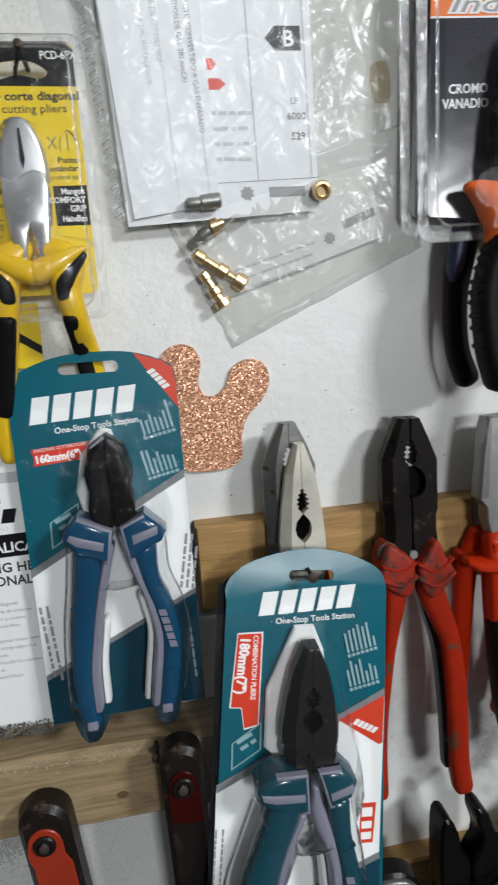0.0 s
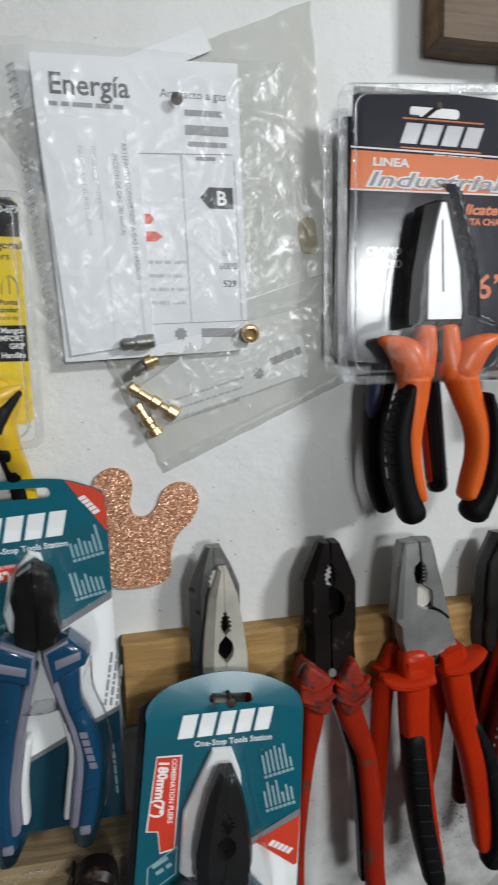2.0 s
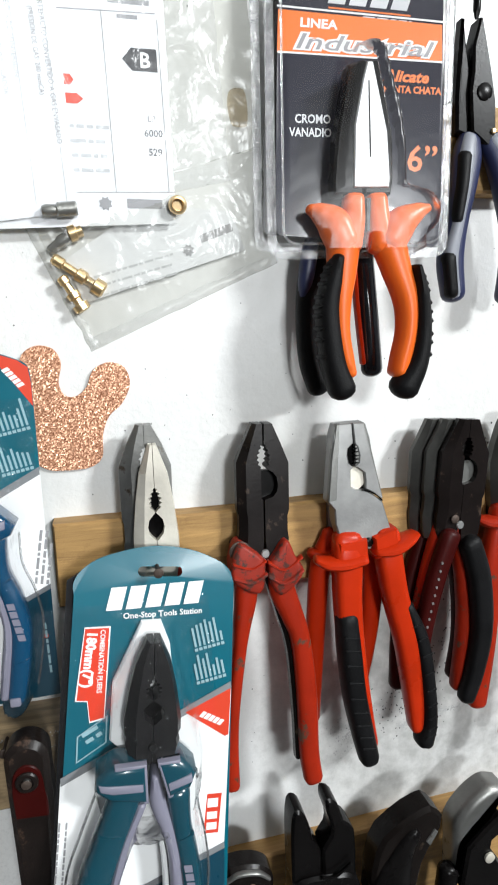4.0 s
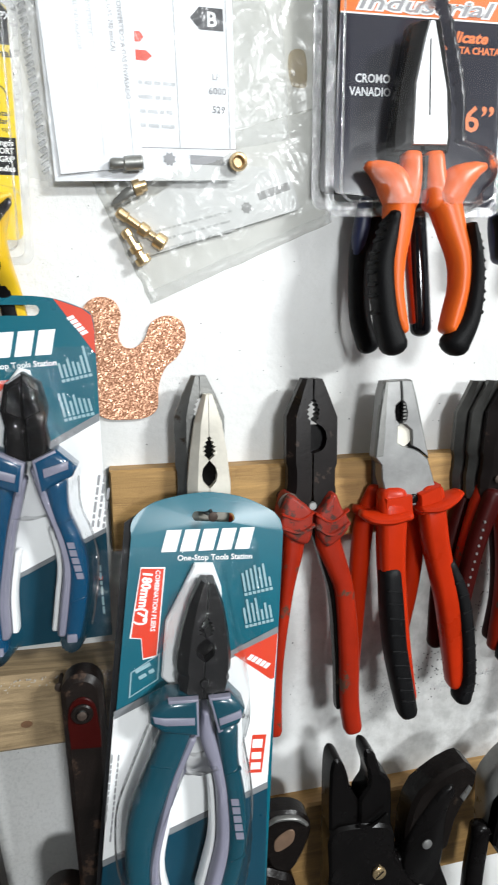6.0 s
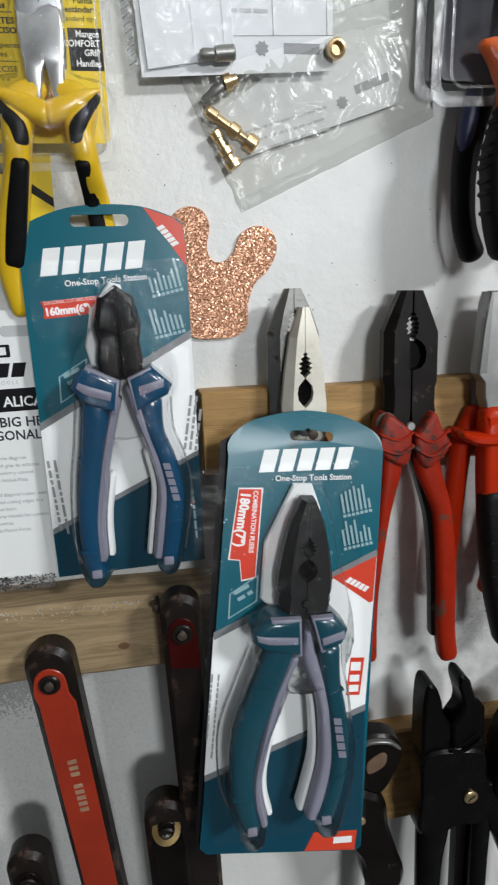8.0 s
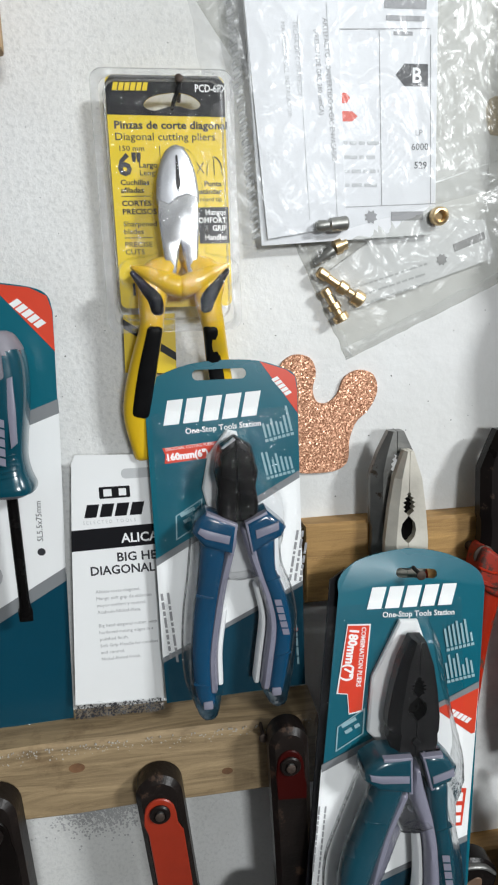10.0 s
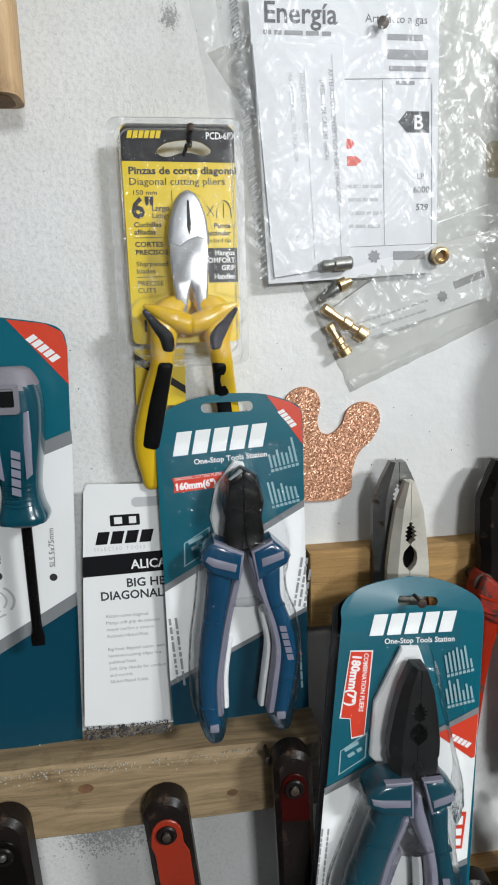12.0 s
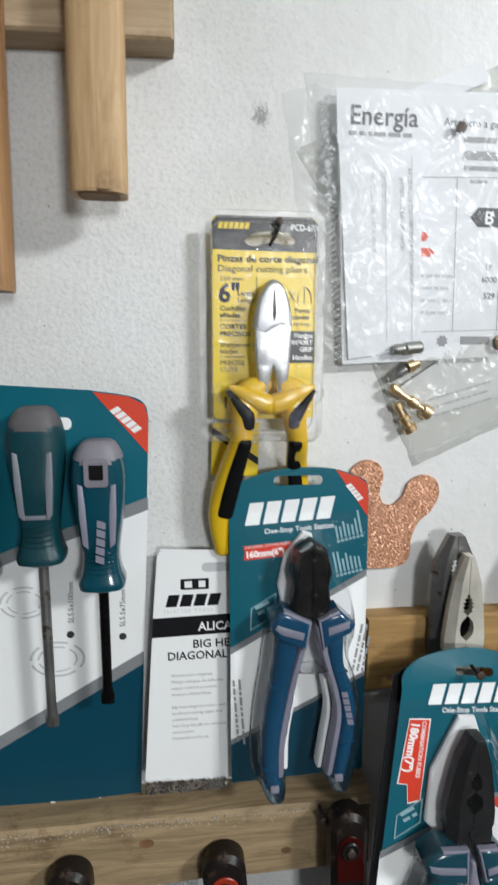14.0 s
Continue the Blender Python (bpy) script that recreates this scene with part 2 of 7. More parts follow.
NAVY_GRIP = plain("navy_grip", (0.012, 0.017, 0.06), 0.45, 0.0, 0.2, 120, 0.1)
GREY_GRIP = plain("grey_grip", (0.20, 0.21, 0.24), 0.45, 0.0, 0.15, 120, 0.1)
ORANGE_GRIP = plain("orange_grip", (0.76, 0.13, 0.015), 0.34, 0.0, 0.08, 120, 0.05, shine=0.3)
YELLOW_GRIP = plain("yellow_grip", (0.74, 0.47, 0.012), 0.32, 0.0, 0.08, 120, 0.05, coat=0.3)
RED_PAINT = plain("red_orange_enamel", (0.30, 0.026, 0.009), 0.36, 0.0, 0.2, 90, 0.15, spot=(0.07, 0.05, 0.04), spot_at=0.66)
BRASS = plain("brass", (0.74, 0.55, 0.31), 0.30, 0.9, 0.15, 200, 0.08)
DULL_METAL = plain("dull_zinc", (0.35, 0.35, 0.33), 0.42, 0.9, 0.2, 200, 0.2)
CARD_WHITE = plain("white_card", (0.86, 0.87, 0.87), 0.38, 0.0, 0.03, 40, 0.03)
CARD_TEAL = plain("teal_print", (0.0015, 0.112, 0.158), 0.28, 0.0, 0.06, 40, 0.03)
CARD_TEAL_DARK = plain("dark_teal_print", (0.0012, 0.050, 0.085), 0.30, 0.0, 0.06, 40, 0.03)
CARD_GREY = plain("grey_print", (0.22, 0.23, 0.24), 0.35, 0.0, 0.05, 40, 0.03)
CARD_RED = plain("red_print", (0.66, 0.055, 0.022), 0.35, 0.0, 0.05, 40, 0.03)
CARD_YELLOW = plain("yellow_print", (0.78, 0.58, 0.02), 0.34, 0.0, 0.04, 40, 0.03)
CARD_BLACK = plain("black_print", (0.008, 0.008, 0.010), 0.30, 0.0, 0.1, 40, 0.03, shine=0.35)
CARD_ORANGE = plain("orange_print", (0.78, 0.17, 0.02), 0.33, 0.0, 0.15, 30, 0.03)
CARD_SILVER = plain("silver_print", (0.55, 0.56, 0.58), 0.3, 0.3, 0.2, 90, 0.03)
PRINT_PALE = plain("pale_print", (0.30, 0.46, 0.50), 0.35, 0.0, 0.05, 40, 0.0)
INK = plain("dark_ink", (0.03, 0.03, 0.035), 0.5, 0.0, 0.1, 40, 0.0)
INK_GREY = plain("grey_ink", (0.30, 0.30, 0.31), 0.5, 0.0, 0.1, 40, 0.0)
INK_PRINT = plain("black_toner", (0.10, 0.10, 0.11), 0.5, 0.0, 0.2, 60, 0.0)
STAIN = film("dusty_brown_stain", 0.20, 0.5, (0.86, 0.80, 0.68), 0.4, 120, 1.15, hazy=(0.50, 0.42, 0.30))
INK_FAINT = plain("faint_ink", (0.52, 0.53, 0.54), 0.5, 0.0, 0.1, 40, 0.0)
PAPER = plain("paper", (0.81, 0.82, 0.84), 0.7, 0.0, 0.03, 60, 0.2)
BLUE_PLASTIC = plain("blue_plastic", (0.02, 0.11, 0.35), 0.35)
BLISTER = film("clear_blister", 0.005, 0.09, (0.985, 0.985, 0.985), wrinkle=0.50, scale=110, ior=1.47)
RIM = film("clear_rim", 0.07, 0.14, (0.93, 0.935, 0.94), wrinkle=0.6, scale=160, ior=1.6)
BLISTER_FLAT = film("clear_flat_blister", 0.012, 0.25, (0.98, 0.98, 0.985), wrinkle=0.06, scale=60, ior=1.26)
BAG = film("crinkled_bag_film", 0.07, 0.26, (0.92, 0.925, 0.93), 0.40, 15, 1.42, True)
BAG_OLD = film("dusty_bag_film", 0.10, 0.24, (0.68, 0.68, 0.65), 0.45, 16, 1.42, True, hazy=(0.66, 0.66, 0.63))
CARD_GLOSS = plain("glossy_black_print", (0.026, 0.026, 0.038), 0.13, 0.0, 0.1, 40, 0.03)
GLOSS_BLACK = plain("glossy_black_plastic", (0.006, 0.006, 0.008), 0.10, 0.0, 0.1, 40, 0.02)
FLECK_GREY = plain("grey_fleck", (0.40, 0.40, 0.40), 0.8)
CAST_PALE = plain("pale_cast_letters", (0.34, 0.20, 0.13), 0.5, 0.0, 0.3, 200, 0.2)
DUST = plain("pale_dust", (0.42, 0.39, 0.34), 0.9)
GLITTER = glitter()
FOAM = plain("copper_foam", (0.42, 0.22, 0.14), 0.8)


# ---- shape helpers ----
def flat(x, z):
    return 0.0


def spline(points, n=6, closed=False):
    """Points on a smooth curve through the given ones, of any dimension."""
    pts = [np.array(p, float) for p in points]
    m = len(pts)
    out = []
    for i in range(m if closed else m - 1):
        p0 = pts[(i - 1) % m] if closed or i > 0 else 2 * pts[0] - pts[1]
        p1, p2 = pts[i], pts[(i + 1) % m]
        p3 = pts[(i + 2) % m] if closed or i + 2 < m else 2 * pts[-1] - pts[-2]
        for k in range(n):
            t = k / n
            out.append(0.5 * (2 * p1 + (p2 - p0) * t + (2 * p0 - 5 * p1 + 4 * p2 - p3) * t * t + (3 * p1 - p0 - 3 * p2 + p3) * t ** 3))
    if not closed:
        out.append(pts[-1])
    return [tuple(p) for p in out]


def rounded(x0, z0, x1, z1, r, n=5):
    out = []
    for cx, cz, a in ((x1 - r, z1 - r, 0), (x0 + r, z1 - r, 90), (x0 + r, z0 + r, 180), (x1 - r, z0 + r, 270)):
        for k in range(n + 1):
            w = radians(a + 90 * k / n)
            out.append((cx + r * math.cos(w), cz + r * math.sin(w)))
    return out


def turned(points, cx, cz, degrees):
    c, s = math.cos(radians(degrees)), math.sin(radians(degrees))
    return [(cx + (x - cx) * c - (z - cz) * s, cz + (x - cx) * s + (z - cz) * c) for x, z in points]


def prism(bm, outline, y_back, y_front, bevel=0.0):
    """A plate with that outline in x and z; its front face, towards -y, has a bevelled edge."""
    area = sum(a[0] * b[1] - b[0] * a[1] for a, b in zip(outline, outline[1:] + outline[:1]))
    pts = list(outline) if area > 0 else list(outline)[::-1]
    n = len(pts)
    rings = [[bm.verts.new((x, y_back, z)) for x, z in pts]]
    if bevel:
        inner = []
        for i in range(n):
            a, b, c = Vector(pts[i - 1]), Vector(pts[i]), Vector(pts[(i + 1) % n])
            d1, d2 = (b - a), (c - b)
            d1 = d1.normalized() if d1.length > 1e-9 else Vector((1, 0))
            d2 = d2.normalized() if d2.length > 1e-9 else Vector((1, 0))
            nrm = Vector((-d1.y - d2.y, d1.x + d2.x))
            nrm = nrm.normalized() if nrm.length > 1e-6 else Vector((-d1.y, d1.x))
            inner.append(b + nrm * bevel)
        rings.append([bm.verts.new((x, y_front + bevel, z)) for x, z in pts])
        rings.append([bm.verts.new((p.x, y_front, p.y)) for p in inner])
    else:
        rings.append([bm.verts.new((x, y_front, z)) for x, z in pts])
    for r0, r1 in zip(rings, rings[1:]):
        for i in range(n):
            j = (i + 1) % n
            bm.faces.new((r0[i], r0[j], r1[j], r1[i]))
    bm.faces.new(rings[-1])
    bm.faces.new(rings[0][::-1])
    return bm


def pillow(outline, y_back, y_front, radius, steps=4):
    """A plate whose front edge is rounded over."""
    area = sum(a[0] * b[1] - b[0] * a[1] for a, b in zip(outline, outline[1:] + outline[:1]))
    pts = [Vector(p) for p in (outline if area > 0 else outline[::-1])]
    n = len(pts)
    nrm = []
    for i in range(n):
        d1, d2 = (pts[i] - pts[i - 1]).normalized(), (pts[(i + 1) % n] - pts[i]).normalized()
        v = Vector((-d1.y - d2.y, d1.x + d2.x))
        nrm.append(v.normalized() if v.length > 1e-6 else Vector((-d1.y, d1.x)))
    bm = bmesh.new()
    rings = [[bm.verts.new((p.x, y_back, p.y)) for p in pts]]
    for k in range(steps + 1):
        a = math.pi / 2 * k / steps
        inset, up = radius * (1 - math.cos(a)), radius * (1 - math.sin(a))
        rings.append([bm.verts.new((pts[i].x + nrm[i].x * inset, y_front + up, pts[i].y + nrm[i].y * inset)) for i in range(n)])
    for r0, r1 in zip(rings, rings[1:]):
        for i in range(n):
            bm.faces.new((r0[i], r0[(i + 1) % n], r1[(i + 1) % n], r1[i]))
    bm.faces.new(rings[-1])
    bm.faces.new(rings[0][::-1])
    return bm


def plate(outline, y_back, y_front, bevel=0.0):
    return prism(bmesh.new(), outline, y_back, y_front, bevel)


def block(x0, y0, z0, x1, y1, z1, bevel=0.0):
    bm = bmesh.new()
    bmesh.ops.create_cube(bm, size=1.0, matrix=Matrix.LocRotScale(((x0 + x1) / 2, (y0 + y1) / 2, (z0 + z1) / 2), None, (x1 - x0, y1 - y0, z1 - z0)))
    if bevel:
        bmesh.ops.bevel(bm, geom=bm.edges[:], offset=bevel, segments=2, affect="EDGES", profile=0.6)
    return bm


def sweep(stations, n=6, sides=14, power=2.4, round_ends=True):
    """A grip or bar: stations (x, y, z, half width, half depth) along a line in x and z."""
    st = spline(stations, n)
    if round_ends:
        def cap(end, nxt):
            e, q = np.array(end), np.array(nxt)
            d = (e - q)[:3]
            d = d / (np.linalg.norm(d) + 1e-9)
            r = min(e[3], e[4])
            rows = []
            for a in (30, 55, 75, 88):
                s = e.copy()
                s[:3] += d * r * 0.8 * math.sin(radians(a))
                s[3:] = e[3:] * math.cos(radians(a)) + 1e-5
                rows.append(tuple(s))
            return rows
        st = cap(st[0], st[1])[::-1] + st + cap(st[-1], st[-2])
    bm = bmesh.new()
    rings = []
    for i, s in enumerate(st):
        a, b = st[max(0, i - 1)], st[min(len(st) - 1, i + 1)]
        t = Vector((b[0] - a[0], b[1] - a[1], b[2] - a[2]))
        t = t.normalized() if t.length > 1e-9 else Vector((0, 0, -1))
        side = t.cross(Vector((0, 1, 0)))
        side = side.normalized() if side.length > 1e-6 else Vector((1, 0, 0))
        deep = side.cross(t).normalized()
        ring = []
        for k in range(sides):
            w = 2 * math.pi * k / sides
            c, q = math.cos(w), math.sin(w)
            u = math.copysign(abs(c) ** (2 / power), c) * s[3]
            v = math.copysign(abs(q) ** (2 / power), q) * s[4]
            ring.append(bm.verts.new(Vector(s[:3]) + side * u + deep * v))
        rings.append(ring)
    for r0, r1 in zip(rings, rings[1:]):
        for k in range(sides):
            j = (k + 1) % sides
            bm.faces.new((r0[k], r0[j], r1[j], r1[k]))
    bm.faces.new(rings[0][::-1])
    bm.faces.new(rings[-1])
    bmesh.ops.recalc_face_normals(bm, faces=bm.faces[:])
    return bm


def lathe(profile, origin, axis, sides=20):
    """A turned body: profile (radius, way along the axis) from the origin."""
    q = Vector((0, 0, 1)).rotation_difference(Vector(axis).normalized()).to_matrix()
    bm = bmesh.new()
    rings = []
    for r, h in profile:
        rings.append([bm.verts.new(Vector(origin) + q @ Vector((r * math.cos(2 * math.pi * k / sides), r * math.sin(2 * math.pi * k / sides), h))) for k in range(sides)])
    for r0, r1 in zip(rings, rings[1:]):
        for k in range(sides):
            j = (k + 1) % sides
            bm.faces.new((r0[k], r0[j], r1[j], r1[k]))
    bm.faces.new(rings[0][::-1])
    bm.faces.new(rings[-1])
    bmesh.ops.recalc_face_normals(bm, faces=bm.faces[:])
    return bm


def merge(*bms):
    """Joins pieces of one part into one bmesh."""
    first = bms[0]
    for other in bms[1:]:
        me = bpy.data.meshes.new("joined")
        other.to_mesh(me)
        first.from_mesh(me)
        other.free()
        bpy.data.meshes.remove(me)
    return first


def thing(name, origin, label, category, group="", kind=""):
    ob = new(name)
    ob.location = origin
    ob.empty_display_size = 0.01
    return tagged(ob, label, category, group, kind)


def root_of(ob):
    while ob.parent:
        ob = ob.parent
    return ob


def part(name, bm, material, parent, label="", lie=flat, sharp=38):
    """Links a bmesh, given in the room's x, y, z, as one mesh under a thing or a part. lie: how far the sheet that it lies on stands out."""
    me = bpy.data.meshes.new(name)
    o = root_of(parent).location if parent else Vector()
    for v in bm.verts:
        v.co.y += lie(v.co.x, v.co.z)
        v.co -= o
    bm.to_mesh(me)
    bm.free()
    me.polygons.foreach_set("use_smooth", [True] * len(me.polygons))
    me.set_sharp_from_angle(angle=radians(sharp))
    me.materials.append(material)
    ob = new(name, me)
    if material.name.startswith(("clear_", "crinkled_", "dusty_")):
        ob.visible_shadow = False
    if parent:
        ob.parent = parent
    if label:
        ob["label"] = label
    return ob


def writing(text, x, z, size, y, material, parent, name="print", turn=0.0, align="LEFT", lie=flat, squeeze=1.0, bold=0.0, shear=0.0):
    """Raised print in the built-in font; x, z is its start (or middle) on the base line, size the height of its capitals."""
    cu = bpy.data.curves.new(name, "FONT")
    cu.body, cu.size, cu.extrude, cu.align_x, cu.offset, cu.shear = text, size * 1.4, 0.00003, align, bold * size, shear
    cu.resolution_u = 2
    ob = bpy.data.objects.new(name, cu)
    scene.collection.objects.link(ob)
    me = bpy.data.meshes.new_from_object(ob.evaluated_get(bpy.context.evaluated_depsgraph_get()))
    bpy.data.objects.remove(ob)
    bm = bmesh.new()
    bm.from_mesh(me)
    bpy.data.meshes.remove(me)
    c, s = math.cos(radians(turn)), math.sin(radians(turn))
    for v in bm.verts:
        u, w = v.co.x * squeeze, v.co.y
        v.co = Vector((x + u * c - w * s, y - v.co.z, z + u * s + w * c))
    return part(name, bm, material, parent, lie=lie)


def bars(rows, y, material, parent, name="small_print", turn=0.0, about=(0, 0), lie=flat):
    """Plain bars (x0, z, x1, height) in place of small print."""
    bm = bmesh.new()
    for x0, z, x1, h in rows:
        prism(bm, turned([(x0, z), (x1, z), (x1, z + h), (x0, z + h)], about[0], about[1], turn), y, y - 0.0001)
    return part(name, bm, material, parent, lie=lie)


def small_print(x0, z_top, x1, count, step, height, y, material, parent, turn=0.0, lie=flat, name="small_print", seed=1):
    """Lines of unreadable print, word by word, as plain bars."""
    rnd = random.Random(seed)
    rows = []
    for i in range(count):
        x = x0
        end = x1 - rnd.random() * 0.3 * (x1 - x0)
        while x < end:
            w = height * rnd.uniform(1.2, 5.0)
            rows.append((x, z_top - i * step, min(x + w, x1), height))
            x += w + height * 0.8
    return bars(rows, y, material, parent, name, turn, (x0, z_top), lie)


def badge(x0, z0, x1, z1, y, material, parent, turn=0.0, lie=flat, name="logo_shape", cells=5):
    """A brand mark as plain slanted blocks."""
    bm = bmesh.new()
    w = (x1 - x0) / cells
    h = z1 - z0
    c = ((x0 + x1) / 2, (z0 + z1) / 2)
    lean = h * 0.28
    for i in range(cells):
        a = x0 + i * w
        prism(bm, turned([(a, z0), (a + 0.80 * w, z0), (a + 0.80 * w + lean, z1), (a + lean, z1)], c[0], c[1], turn), y, y - 0.0001)
    return part(name, bm, material, parent, lie=lie)


def hole_plate(outline, slot, y_back, y_front):
    """A card with a slot cut through it."""
    bm = bmesh.new()
    loops = []
    for pts in (outline, slot):
        for y in (y_back, y_front):
            vs = [bm.verts.new((x, y, z)) for x, z in pts]
            loops.append((vs, [bm.edges.new((vs[i], vs[(i + 1) % len(vs)])) for i in range(len(vs))]))
    for a, b in ((0, 2), (1, 3)):
        bmesh.ops.triangle_fill(bm, edges=loops[a][1] + loops[b][1], use_beauty=True)
    for a, b in ((0, 1), (2, 3)):
        va, vb = loops[a][0], loops[b][0]
        for i in range(len(va)):
            j = (i + 1) % len(va)
            bm.faces.new((va[i], va[j], vb[j], vb[i]))
    bmesh.ops.recalc_face_normals(bm, faces=bm.faces[:])
    return bm


def dome(outline_box, lines, height, reach, y, step=0.0016, edge=0.006, bead=0.0, wobble=0.0004, corner=0.004, seed=0.0, tray=0.0):
    """A clear shell that rises over lines of (x, z, radius); a grid over the box, with a bead along its rim."""
    x0, z0, x1, z1 = outline_box
    nx, nz = max(8, int((x1 - x0) / step)), max(8, int((z1 - z0) / step))
    xs, zs = np.meshgrid(np.linspace(x0, x1, nx + 1), np.linspace(z0, z1, nz + 1))
    best = np.full(xs.shape, -1.0)
    for line in lines:
        p = spline(line, 5)
        for a, b in zip(p, p[1:]):
            ax, az, ar = a
            dx, dz = b[0] - ax, b[1] - az
            t = np.clip(((xs - ax) * dx + (zs - az) * dz) / (dx * dx + dz * dz + 1e-12), 0, 1)
            d = np.hypot(xs - ax - t * dx, zs - az - t * dz)
            best = np.maximum(best, 1 - (d - (ar + t * (b[2] - ar))) / reach)
    k = np.clip(best, 0, 1)
    h = height * k * k * (3 - 2 * k)
    rim = np.minimum(np.minimum(xs - x0, x1 - xs), np.minimum(zs - z0, z1 - zs))
    if tray:
        s = np.clip((rim - edge) / 0.0045, 0, 1)
        h = np.maximum(h, tray * s * s * (3 - 2 * s))
    if bead:
        h = np.maximum(h, bead * np.exp(-((rim - edge) / (edge * 0.35)) ** 2))
    h = h * np.clip(rim / 0.0015, 0, 1)
    bm = bmesh.new()
    vs = []
    for i in range(nz + 1):
        row = []
        for j in range(nx + 1):
            x, z = xs[i, j], zs[i, j]
            wob = wobble * noise.noise(Vector((x * 130, z * 130, seed))) + wobble * 0.6 * noise.noise(Vector((x * 330, z * 330, seed + 5)))
            row.append(bm.verts.new((x, y - h[i, j] - abs(wob) * (0.3 + (h[i, j] > 0.001)), z)))
        vs.append(row)
    for i in range(nz):
        for j in range(nx):
            cx, cz = (xs[i, j] + xs[i, j + 1]) / 2, (zs[i, j] + zs[i + 1, j]) / 2
            ex, ez = max(0, corner - min(cx - x0, x1 - cx)), max(0, corner - min(cz - z0, z1 - cz))
            if ex * ex + ez * ez <= corner * corner:
                bm.faces.new((vs[i][j], vs[i][j + 1], vs[i + 1][j + 1], vs[i + 1][j]))
    bmesh.ops.delete(bm, geom=[v for v in bm.verts if not v.link_faces], context="VERTS")
    return bm


def rim_loop(box, radius, y, r=0.006, tilt=0.0):
    """A thin bead that runs round a blister."""
    x0, z0, x1, z1 = box
    loop = turned(rounded(x0, z0, x1, z1, r, 6), (x0 + x1) / 2, (z0 + z1) / 2, tilt)
    loop = loop + loop[:1]
    return sweep([(x, y, z, radius, radius) for x, z in loop], n=1, sides=8, power=2.0, round_ends=False)


def sheet(corners, nx, nz, bulge, crease, y, seed, skirt=0.25):
    """A crumpled plastic sheet over a four-cornered field (top left, top right, bottom right, bottom left)."""
    tl, tr, br, bl = [Vector(c) for c in corners]
    bm = bmesh.new()
    vs = []
    for i in range(nz + 1):
        row = []
        b = i / nz
        for j in range(nx + 1):
            a = j / nx
            p = tl.lerp(tr, a).lerp(bl.lerp(br, a), b)
            ex = min(a, 1 - a, b, 1 - b)
            swell = bulge * min(1, ex / skirt) ** 0.6
            q = Vector((p.x * 60, p.y * 52, seed))
            r1 = 1 - abs(noise.noise(q + Vector((noise.noise(q * 0.7) * 1.5, noise.noise(q * 0.7 + Vector((7, 3, 1))) * 1.5, 0)))) * 2
            q2 = Vector((p.x * 110 + p.y * 40, p.y * 75, seed + 9))
            r2 = 1 - abs(noise.noise(q2)) * 2
            jag = 0.0012 * noise.noise(Vector((a * 9, b * 9, seed + 3))) if ex == 0 else 0
            row.append(bm.verts.new((p.x + jag, y - swell - crease * max(0, r1) ** 3 - 0.4 * crease * max(0, r2) ** 2, p.y + jag)))
        vs.append(row)
    for i in range(nz):
        for j in range(nx):
            bm.faces.new((vs[i][j], vs[i + 1][j], vs[i + 1][j + 1], vs[i][j + 1]))
    return bm


def nail(x, z, y_tip, label, length=None, radius=0.0011, head=0.0026, drop=0.0):
    """A nail in the wall that sticks out to y_tip."""
    t = thing("nail", (x, 0, z), label, "nail", "nails that hold the tools")
    axis = Vector((0, y_tip, drop))
    ln = axis.length
    part("shank", lathe([(radius, -0.004), (radius, ln)], (x, 0, z), axis, 10), RUST, t)
    part("head", lathe([(head * 0.6, ln - 0.0006), (head, ln), (head, ln + 0.0008), (head * 0.7, ln + 0.0012)], (x, 0, z), axis, 14), RUST, t)
    return t


# ---- the room ----
def wall(name, x0, y0, z0, x1, y1, z1, material, label):
    ob = part(name, block(x0, y0, z0, x1, y1, z1), material, None)
    return tagged(ob, label, "wall", kind="structure")


wall("wall_tools", -2.0, 0.0, 0.0, 2.0, 0.12, 2.7, WALL, "rough white painted plaster wall with grey stains")
# unseen shell added round the view; its dark walls and floor limit bounced light
wall("wall_east", 2.0, -3.2, 0.0, 2.12, 0.12, 2.7, ROOM, "unseen dark grey wall that closes the room")
wall("wall_west", -2.12, -3.2, 0.0, -2.0, 0.12, 2.7, ROOM, "unseen dark grey wall that closes the room")
wall("wall_rear", -2.0, -3.32, 0.0, 2.0, -3.2, 2.7, ROOM, "unseen dark grey wall that closes the room")
tagged(part("floor", block(-2.12, -3.32, -0.1, 2.12, 0.12, 0.0), FLOOR, None), "unseen dark grey floor that closes the room", "floor", kind="structure")
tagged(part("ceiling", block(-2.12, -3.32, 2.7, 2.12, 0.12, 2.8), CEILING, None), "unseen pale ceiling that closes the room", "ceiling", kind="structure")


